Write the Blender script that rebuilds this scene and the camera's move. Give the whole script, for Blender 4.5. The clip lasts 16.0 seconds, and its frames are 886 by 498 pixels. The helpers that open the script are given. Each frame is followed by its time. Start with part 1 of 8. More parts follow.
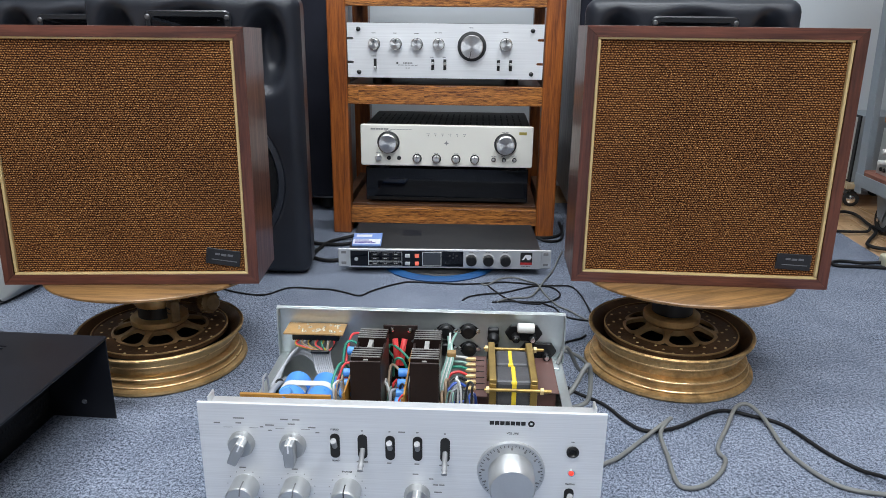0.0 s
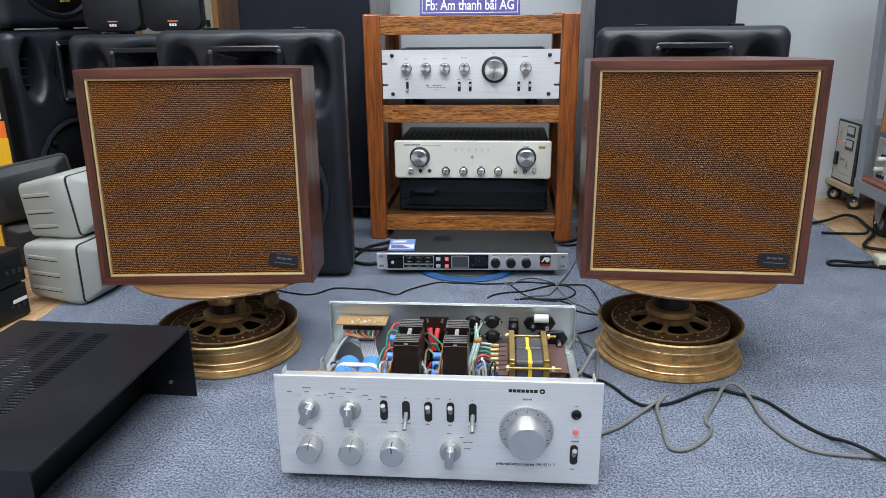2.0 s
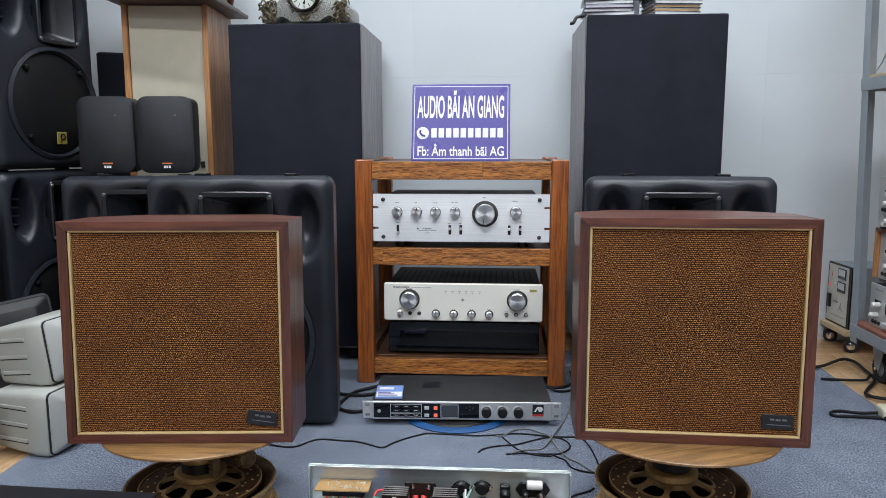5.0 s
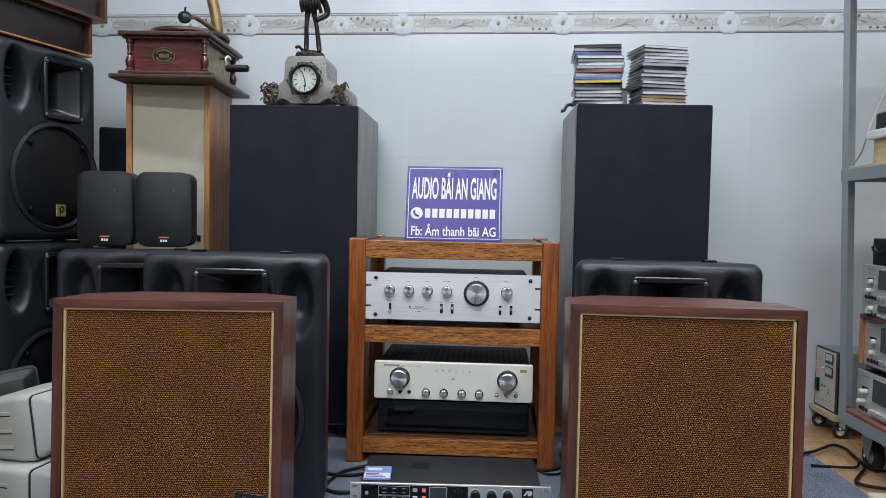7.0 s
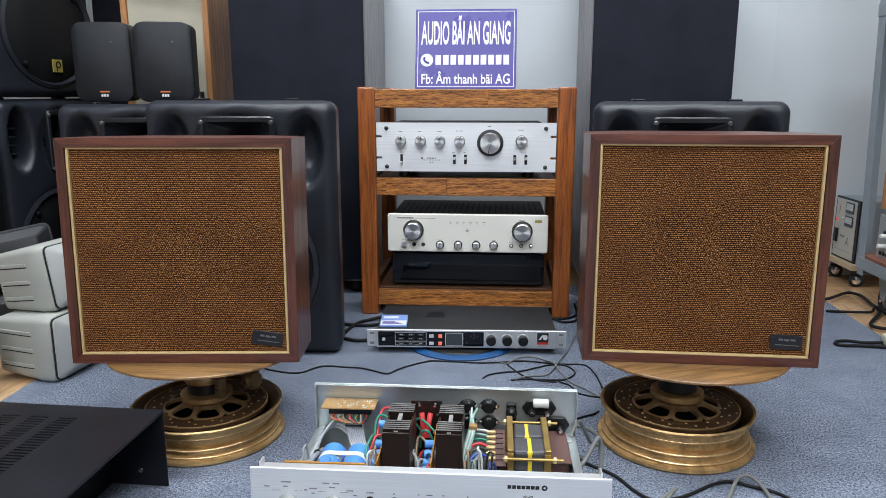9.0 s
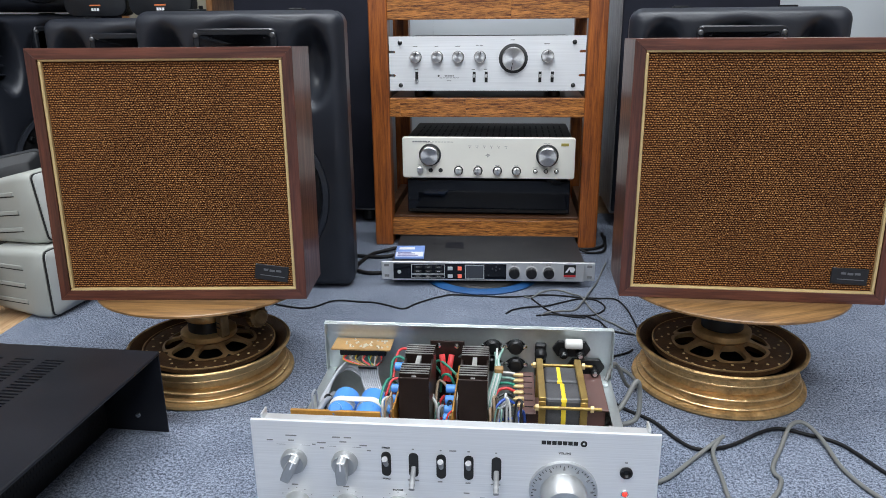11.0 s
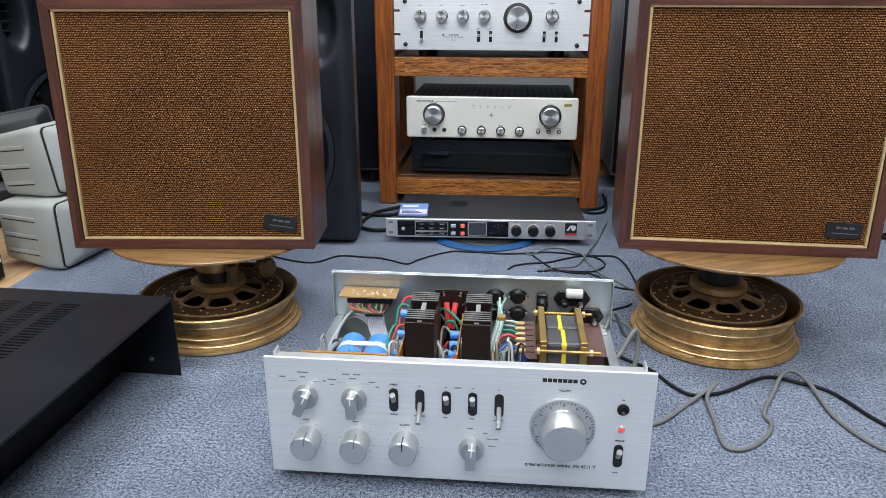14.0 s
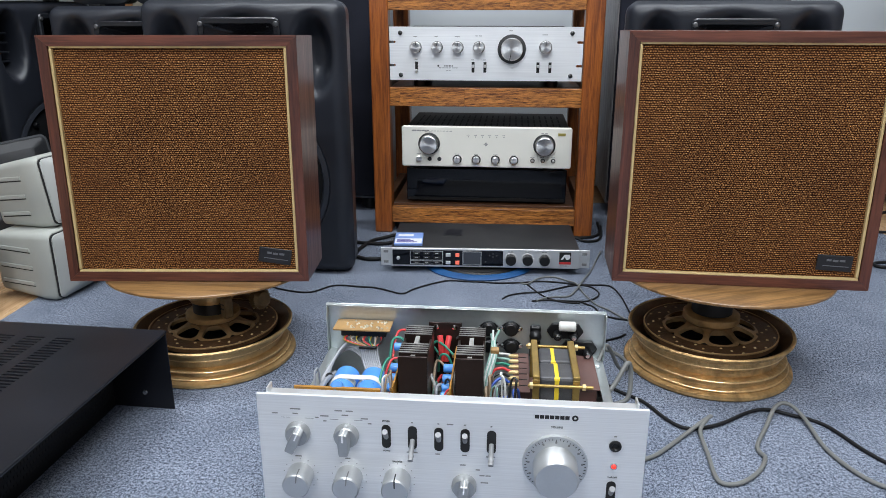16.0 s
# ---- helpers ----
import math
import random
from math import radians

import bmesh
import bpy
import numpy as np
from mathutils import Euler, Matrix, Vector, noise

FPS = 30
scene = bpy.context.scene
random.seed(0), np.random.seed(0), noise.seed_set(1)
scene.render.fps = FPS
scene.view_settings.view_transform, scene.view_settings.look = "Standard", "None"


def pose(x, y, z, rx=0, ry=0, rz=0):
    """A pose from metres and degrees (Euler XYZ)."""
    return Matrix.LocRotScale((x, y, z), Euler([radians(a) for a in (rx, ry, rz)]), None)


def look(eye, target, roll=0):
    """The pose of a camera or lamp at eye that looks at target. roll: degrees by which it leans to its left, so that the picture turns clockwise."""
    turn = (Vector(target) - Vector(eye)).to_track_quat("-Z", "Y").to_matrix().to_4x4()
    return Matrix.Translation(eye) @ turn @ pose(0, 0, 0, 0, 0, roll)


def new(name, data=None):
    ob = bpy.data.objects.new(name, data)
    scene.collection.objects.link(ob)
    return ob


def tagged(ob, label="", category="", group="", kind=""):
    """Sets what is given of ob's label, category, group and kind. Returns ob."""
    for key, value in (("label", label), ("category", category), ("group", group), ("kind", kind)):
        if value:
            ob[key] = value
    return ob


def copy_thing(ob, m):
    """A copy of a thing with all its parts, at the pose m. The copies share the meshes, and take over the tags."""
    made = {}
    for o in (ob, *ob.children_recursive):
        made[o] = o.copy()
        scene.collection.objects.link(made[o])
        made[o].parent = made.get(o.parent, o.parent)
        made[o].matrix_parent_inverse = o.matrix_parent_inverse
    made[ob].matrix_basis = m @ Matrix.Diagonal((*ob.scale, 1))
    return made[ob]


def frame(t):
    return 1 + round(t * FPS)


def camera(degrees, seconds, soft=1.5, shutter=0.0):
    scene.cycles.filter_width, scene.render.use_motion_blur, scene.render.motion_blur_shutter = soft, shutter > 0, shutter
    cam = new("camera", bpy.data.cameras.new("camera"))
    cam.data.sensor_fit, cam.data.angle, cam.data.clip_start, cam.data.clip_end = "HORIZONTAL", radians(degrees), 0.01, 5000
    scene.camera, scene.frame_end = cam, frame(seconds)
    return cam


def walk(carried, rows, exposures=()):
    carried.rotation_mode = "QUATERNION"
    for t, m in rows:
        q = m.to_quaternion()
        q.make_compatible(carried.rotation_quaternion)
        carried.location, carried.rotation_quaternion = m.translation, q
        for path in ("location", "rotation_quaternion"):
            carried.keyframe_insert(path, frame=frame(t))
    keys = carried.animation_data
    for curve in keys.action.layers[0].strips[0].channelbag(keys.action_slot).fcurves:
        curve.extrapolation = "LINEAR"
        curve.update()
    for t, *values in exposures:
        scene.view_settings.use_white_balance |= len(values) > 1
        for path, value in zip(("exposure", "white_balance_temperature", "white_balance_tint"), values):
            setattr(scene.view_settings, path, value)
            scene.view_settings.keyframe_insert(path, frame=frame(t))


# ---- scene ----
# camera and its walk
cam = camera(62.0, 16.0, 0.75)
EXPO = 0.0
PATH = [
    (0, (-0.024, -0.045, 0.574), (-0.102, 1.854, -0.047), 0.6),
    (0.5, (-0.024, -0.055, 0.575), (-0.112, 1.841, -0.056), 0.4),
    (1, (-0.027, -0.089, 0.599), (-0.143, 1.807, -0.026), -0.2),
    (1.5, (-0.016, -0.158, 0.623), (-0.156, 1.742, 0.015), -0.6),
    (2, (-0.015, -0.229, 0.628), (-0.168, 1.671, 0.023), -0.6),
    (2.5, (-0.014, -0.247, 0.62), (-0.174, 1.652, 0.013), -0.4),
    (3, (-0.012, -0.215, 0.611), (-0.179, 1.694, 0.039), -0.3),
    (3.5, (-0.014, -0.166, 0.629), (-0.171, 1.768, 0.144), -0.3),
    (4, (-0.012, -0.16, 0.661), (-0.158, 1.794, 0.261), -0.3),
    (4.5, (-0.011, -0.17, 0.667), (-0.15, 1.797, 0.332), -0.2),
    (4.7, (-0.011, -0.174, 0.669), (-0.149, 1.794, 0.356), -0.15),
    (6.8, (-0.014, -0.195, 0.688), (-0.131, 1.799, 0.594), 1.0),
    (7, (-0.015, -0.201, 0.695), (-0.128, 1.794, 0.608), 1.1),
    (7.5, (-0.017, -0.203, 0.699), (-0.126, 1.792, 0.605), 1.2),
    (8, (-0.013, -0.195, 0.686), (-0.13, 1.793, 0.499), 0.8),
    (8.5, (-0.013, -0.174, 0.644), (-0.142, 1.798, 0.339), 0.4),
    (9, (-0.021, -0.165, 0.619), (-0.159, 1.787, 0.202), 0.0),
    (9.5, (-0.027, -0.144, 0.607), (-0.176, 1.785, 0.102), -0.2),
    (9.7, (-0.031, -0.126, 0.598), (-0.183, 1.798, 0.066), -0.3),
    (11.8, (-0.041, -0.028, 0.583), (-0.222, 1.856, -0.055), -0.5),
    (12, (-0.041, -0.031, 0.582), (-0.22, 1.85, -0.072), -0.5),
    (12.5, (-0.039, -0.046, 0.578), (-0.217, 1.831, -0.09), -0.3),
    (13, (-0.042, -0.059, 0.569), (-0.218, 1.815, -0.107), -0.2),
    (13.5, (-0.045, -0.075, 0.571), (-0.216, 1.798, -0.109), -0.1),
    (14, (-0.045, -0.078, 0.568), (-0.217, 1.795, -0.113), 0.0),
    (14.5, (-0.047, -0.076, 0.569), (-0.222, 1.801, -0.1), 0.0),
    (15, (-0.043, -0.077, 0.582), (-0.217, 1.807, -0.069), 0.0),
    (15.5, (-0.037, -0.076, 0.586), (-0.208, 1.812, -0.05), -0.1),
    (16, (-0.039, -0.078, 0.586), (-0.206, 1.815, -0.039), 0.0),
]
walk(cam, [(t, look(eye, target, roll)) for t, eye, target, roll in PATH], [(0, EXPO), (3.0, EXPO), (4.2, EXPO), (5.5, EXPO - 0.16), (7.0, EXPO - 0.30), (8.4, EXPO - 0.26), (9.0, EXPO + 0.02), (9.6, EXPO + 0.06), (11.0, EXPO), (16, EXPO)])

# world and light: a closed shop room under two rows of ceiling tubes
world = bpy.data.worlds.new("world")
world.use_nodes = True
world.node_tree.nodes["Background"].inputs[0].default_value = (0.8, 0.9, 1.0, 1)
world.node_tree.nodes["Background"].inputs[1].default_value = 0.05
scene.world = world
TUBE_POWER = 33.5
TUBES = [(x, y) for y in (1.3, -0.2, -1.8, -3.6) for x in (-0.85, 0.70)]
CEILING = 3.0


def tube_lamp(x, y):
    lamp = bpy.data.lights.new("tube_light", "AREA")
    lamp.shape, lamp.size, lamp.size_y = "RECTANGLE", 1.2, 0.06
    lamp.energy, lamp.color = TUBE_POWER, (0.885, 0.938, 1.0)
    ob = new("tube_light", lamp)
    ob.matrix_world = pose(x, y, CEILING - 0.11)


for tx, ty in TUBES:
    tube_lamp(tx, ty)


# ---- helpers for meshes ----
def start(name, label, category, m=Matrix(), group="", kind=""):
    """A thing: an Empty at its base."""
    return_ob = new(name)
    return_ob.empty_display_size = 0.05
    return_ob.matrix_world = m
    return tagged(return_ob, label, category, group, kind)


def finish(bm, smooth):
    if smooth:
        for f in bm.faces:
            f.smooth = True
        for e in bm.edges:
            if len(e.link_faces) == 2 and e.calc_face_angle(0) > radians(smooth):
                e.smooth = False


def part(name, bm, material, parent=None, label="", smooth=0, m=None):
    """Links a bmesh as one mesh object under a thing or a part."""
    finish(bm, smooth)
    me = bpy.data.meshes.new(name)
    bm.to_mesh(me)
    bm.free()
    me.materials.append(material)
    ob = new(name, me)
    if parent:
        ob.parent = parent
    if m is not None:
        ob.matrix_basis = m
    if label:
        ob["label"] = label
    return ob


def share(ob, m, parent=None):
    """Another object on the same mesh."""
    o = bpy.data.objects.new(ob.name.split(".")[0], ob.data)
    scene.collection.objects.link(o)
    o.parent = parent or ob.parent
    o.matrix_basis = m
    if "label" in ob:
        o["label"] = ob["label"]
    return o


def box(x0, x1, y0, y1, z0, z1, bevel=0.0, seg=1, bm=None, m=None):
    own = bmesh.new()
    bmesh.ops.create_cube(own, size=1)
    for v in own.verts:
        v.co = Vector((x0 + (v.co.x + 0.5) * (x1 - x0), y0 + (v.co.y + 0.5) * (y1 - y0), z0 + (v.co.z + 0.5) * (z1 - z0)))
    if bevel:
        bmesh.ops.bevel(own, geom=own.edges[:], offset=bevel, segments=seg, profile=0.5, affect="EDGES")
    return merge(own, bm, m)


def merge(own, bm, m=None):
    if m is not None:
        bmesh.ops.transform(own, matrix=m, verts=own.verts)
    if bm is None:
        return own
    me = bpy.data.meshes.new("tmp")
    own.to_mesh(me)
    own.free()
    bm.from_mesh(me)
    bpy.data.meshes.remove(me)
    return bm


def lathe(profile, n=32, bm=None, m=None, a0=0.0, a1=360.0):
    """Turns (radius, z) pairs round z."""
    own = bmesh.new()
    full = abs(a1 - a0) >= 359.9
    rings = []
    for i in range(n if full else n + 1):
        a = radians(a0 + (a1 - a0) * i / n)
        rings.append([own.verts.new((r * math.cos(a), r * math.sin(a), z)) for r, z in profile])
    for i in range(n):
        a, b = rings[i], rings[(i + 1) % len(rings)]
        for j in range(len(profile) - 1):
            own.faces.new((a[j], b[j], b[j + 1], a[j + 1]))
    bmesh.ops.remove_doubles(own, verts=own.verts, dist=1e-6)
    bmesh.ops.recalc_face_normals(own, faces=own.faces)
    return merge(own, bm, m)


def rod(r, z0, z1, n=16, bevel=0.0, bm=None, m=None):
    b = bevel
    prof = [(0, z0), (r - b, z0), (r, z0 + b), (r, z1 - b), (r - b, z1), (0, z1)] if b else [(0, z0), (r, z0), (r, z1), (0, z1)]
    return lathe(prof, n, bm, m)


def prism(poly, z0, z1, bevel=0.0, bm=None, m=None, seg=1):
    """A flat outline (x, y) raised from z0 to z1."""
    own = bmesh.new()
    f = own.faces.new([own.verts.new((x, y, z0)) for x, y in poly])
    out = bmesh.ops.extrude_face_region(own, geom=[f])
    for v in out["geom"]:
        if isinstance(v, bmesh.types.BMVert):
            v.co.z = z1
    bmesh.ops.recalc_face_normals(own, faces=own.faces)
    if bevel:
        bmesh.ops.bevel(own, geom=own.edges[:], offset=bevel, segments=seg, profile=0.5, affect="EDGES")
    return merge(own, bm, m)


def smooth_line(pts, steps=6):
    """Catmull-Rom through the points."""
    p = [Vector(q) for q in pts]
    p = [2 * p[0] - p[1]] + p + [2 * p[-1] - p[-2]]
    out = []
    for i in range(1, len(p) - 2):
        a, b, c, d = p[i - 1:i + 3]
        for k in range(steps):
            t = k / steps
            out.append(0.5 * ((2 * b) + (c - a) * t + (2 * a - 5 * b + 4 * c - d) * t * t + (3 * b - a - 3 * c + d) * t ** 3))
    out.append(p[-2])
    return out


def tube(pts, r, n=8, steps=6, bm=None, m=None, cap=True):
    """A round cord along the points; r may be a function of 0..1."""
    line = smooth_line(pts, steps) if steps > 1 else [Vector(q) for q in pts]
    own = bmesh.new()
    up, rings, side = Vector((0, 0, 1)), [], None
    for i, q in enumerate(line):
        d = (line[min(i + 1, len(line) - 1)] - line[max(i - 1, 0)]).normalized()
        side = d.cross(up) if side is None else side - d * side.dot(d)
        if side.length < 0.05:
            side = d.cross(Vector((0, 1, 0)))
        side.normalize()
        other = side.cross(d)
        rr = r(i / (len(line) - 1)) if callable(r) else r
        rings.append([own.verts.new(q + rr * (math.cos(2 * math.pi * k / n) * side + math.sin(2 * math.pi * k / n) * other)) for k in range(n)])
    for a, b in zip(rings, rings[1:]):
        for k in range(n):
            own.faces.new((a[k], a[(k + 1) % n], b[(k + 1) % n], b[k]))
    if cap:
        own.faces.new(rings[0][::-1])
        own.faces.new(rings[-1])
    bmesh.ops.recalc_face_normals(own, faces=own.faces)
    return merge(own, bm, m)


def rounded(w, h, r, n=5):
    """The outline of a rounded rectangle round the origin."""
    out = []
    for cx, cy, a in ((w / 2 - r, h / 2 - r, 0), (-w / 2 + r, h / 2 - r, 90), (-w / 2 + r, -h / 2 + r, 180), (w / 2 - r, -h / 2 + r, 270)):
        for k in range(n + 1):
            t = radians(a + 90 * k / n)
            out.append((cx + r * math.cos(t), cy + r * math.sin(t)))
    return out


def letters(name, text, size, material, parent, m, align="CENTER", depth=0.0003, squash=1.0, label="", fit=0.0, bold=0.0):
    """A line of writing in the built-in font, as a mesh. It lies in x, y and faces z."""
    cu = bpy.data.curves.new("line", "FONT")
    cu.body, cu.size, cu.align_x, cu.align_y, cu.extrude = text, size, align, "CENTER", depth
    cu.resolution_u, cu.offset = 3, bold * size
    tmp = new("line", cu)
    me = bpy.data.meshes.new_from_object(tmp.evaluated_get(bpy.context.evaluated_depsgraph_get()))
    bpy.data.objects.remove(tmp)
    bpy.data.curves.remove(cu)
    me.name = name
    if fit:
        xs = [v.co.x for v in me.vertices]
        squash = fit / (max(xs) - min(xs))
    me.materials.clear()
    me.materials.append(material)
    ob = new(name, me)
    ob.parent = parent
    ob.matrix_basis = m @ Matrix.Diagonal((squash, 1, 1, 1))
    if label:
        ob["label"] = label
    return ob


FRONT = pose(0, 0, 0, 90)          # turns x, y, z-up drawings to face -y


# ---- materials ----
def nodes_of(name):
    m = bpy.data.materials.new(name)
    m.use_nodes = True
    nt = m.node_tree
    return m, nt, nt.nodes["Principled BSDF"]


def add(nt, kind, **inputs):
    n = nt.nodes.new(kind)
    for k, v in inputs.items():
        n.inputs[k.replace("_", " ")].default_value = v
    return n


def coords(nt, scale=(1, 1, 1), space="Object"):
    tc = nt.nodes.new("ShaderNodeTexCoord")
    mp = nt.nodes.new("ShaderNodeMapping")
    mp.inputs["Scale"].default_value = scale
    nt.links.new(tc.outputs[space], mp.inputs["Vector"])
    return mp.outputs["Vector"]


def ramp(nt, src, stops):
    r = nt.nodes.new("ShaderNodeValToRGB")
    e = r.color_ramp.elements
    while len(e) < len(stops):
        e.new(0.5)
    for el, (p, c) in zip(e, stops):
        el.position, el.color = p, (*c, 1)
    nt.links.new(src, r.inputs["Fac"])
    return r.outputs["Color"]


def bumped(nt, bsdf, src, strength, distance=0.001):
    b = add(nt, "ShaderNodeBump", Strength=strength, Distance=distance)
    nt.links.new(src, b.inputs["Height"])
    nt.links.new(b.outputs["Normal"], bsdf.inputs["Normal"])


def shade(c, k):
    return tuple(min(1.0, v * k) for v in c)


def plain(name, col, rough=0.5, metal=0.0, var=0.12, scale=14.0, bump=0.0, fine=400.0, rvar=0.12, coat=0.0, spec=0.5):
    """A surface with soft blotches, fine grain and uneven gloss."""
    m, nt, b = nodes_of(name)
    v = coords(nt)
    n1 = add(nt, "ShaderNodeTexNoise", Scale=scale, Detail=5.0)
    n2 = add(nt, "ShaderNodeTexNoise", Scale=fine, Detail=2.0)
    for n in (n1, n2):
        nt.links.new(v, n.inputs["Vector"])
    mix = nt.nodes.new("ShaderNodeMath")
    mix.operation = "MULTIPLY_ADD"
    mix.inputs[1].default_value = 0.35
    nt.links.new(n2.outputs["Fac"], mix.inputs[0])
    nt.links.new(n1.outputs["Fac"], mix.inputs[2])
    nt.links.new(ramp(nt, mix.outputs[0], [(0.35, shade(col, 1 - var)), (0.95, shade(col, 1 + var))]), b.inputs["Base Color"])
    mr = add(nt, "ShaderNodeMapRange", To_Min=max(0.02, rough - rvar), To_Max=min(1, rough + rvar))
    nt.links.new(n1.outputs["Fac"], mr.inputs["Value"])
    nt.links.new(mr.outputs[0], b.inputs["Roughness"])
    b.inputs["Metallic"].default_value = metal
    b.inputs["Coat Weight"].default_value = coat
    b.inputs["Specular IOR Level"].default_value = spec
    if bump:
        bumped(nt, b, n2.outputs["Fac"], bump)
    return m


def wood(name, dark, light, along=(1, 1, 1), scale=1.0, rough=0.4, coat=0.2, contrast=0.5, bump=0.15):
    """Grain that runs along the axis whose scale is small."""
    m, nt, b = nodes_of(name)
    v = coords(nt, tuple(s * scale for s in along))
    n1 = add(nt, "ShaderNodeTexNoise", Scale=1.0, Detail=8.0, Roughness=0.65, Distortion=0.6)
    n2 = add(nt, "ShaderNodeTexNoise", Scale=5.0, Detail=4.0, Roughness=0.7)
    for n in (n1, n2):
        nt.links.new(v, n.inputs["Vector"])
    mix = nt.nodes.new("ShaderNodeMath")
    mix.operation = "MULTIPLY_ADD"
    mix.inputs[1].default_value = contrast
    nt.links.new(n2.outputs["Fac"], mix.inputs[0])
    nt.links.new(n1.outputs["Fac"], mix.inputs[2])
    half = nt.nodes.new("ShaderNodeMath")
    half.operation = "DIVIDE"
    half.inputs[1].default_value = 1 + contrast
    nt.links.new(mix.outputs[0], half.inputs[0])
    nt.links.new(ramp(nt, half.outputs[0], [(0.5 - 0.13 / (1 + contrast) ** 0.7, dark), (0.5 + 0.13 / (1 + contrast) ** 0.7, light)]), b.inputs["Base Color"])
    mr = add(nt, "ShaderNodeMapRange", To_Min=rough + 0.12, To_Max=rough - 0.1)
    nt.links.new(n1.outputs["Fac"], mr.inputs["Value"])
    nt.links.new(mr.outputs[0], b.inputs["Roughness"])
    b.inputs["Coat Weight"].default_value = coat
    b.inputs["Coat Roughness"].default_value = 0.25
    bumped(nt, b, n2.outputs["Fac"], bump, 0.0006)
    return m


def brushed(name, col, rough=0.35, along=(3, 900, 900), metal=1.0):
    m, nt, b = nodes_of(name)
    v = coords(nt, along)
    n = add(nt, "ShaderNodeTexNoise", Scale=1.0, Detail=3.0)
    nt.links.new(v, n.inputs["Vector"])
    nt.links.new(ramp(nt, n.outputs["Fac"], [(0.28, shade(col, 0.92)), (0.72, shade(col, 1.05))]), b.inputs["Base Color"])
    mr = add(nt, "ShaderNodeMapRange", To_Min=rough - 0.06, To_Max=rough + 0.1)
    nt.links.new(n.outputs["Fac"], mr.inputs["Value"])
    nt.links.new(mr.outputs[0], b.inputs["Roughness"])
    b.inputs["Metallic"].default_value = metal
    bumped(nt, b, n.outputs["Fac"], 0.05, 0.0002)
    return m


def turned(name, col, rough=0.32):
    """Metal turned on a lathe whose axis is y: gloss stretched round the axis."""
    m, nt, b = nodes_of(name)
    v = coords(nt)
    n = add(nt, "ShaderNodeTexNoise", Scale=260.0, Detail=2.0)
    nt.links.new(v, n.inputs["Vector"])
    nt.links.new(ramp(nt, n.outputs["Fac"], [(0.3, shade(col, 0.93)), (0.7, shade(col, 1.05))]), b.inputs["Base Color"])
    b.inputs["Metallic"].default_value = 1.0
    b.inputs["Roughness"].default_value = rough
    b.inputs["Anisotropic"].default_value = 0.85
    tan = nt.nodes.new("ShaderNodeTangent")
    tan.direction_type, tan.axis = "RADIAL", "Y"
    nt.links.new(tan.outputs["Tangent"], b.inputs["Tangent"])
    return m


def glow(name, col, power):
    m, nt, b = nodes_of(name)
    b.inputs["Base Color"].default_value = (*col, 1)
    b.inputs["Emission Color"].default_value = (*col, 1)
    b.inputs["Emission Strength"].default_value = power
    return m


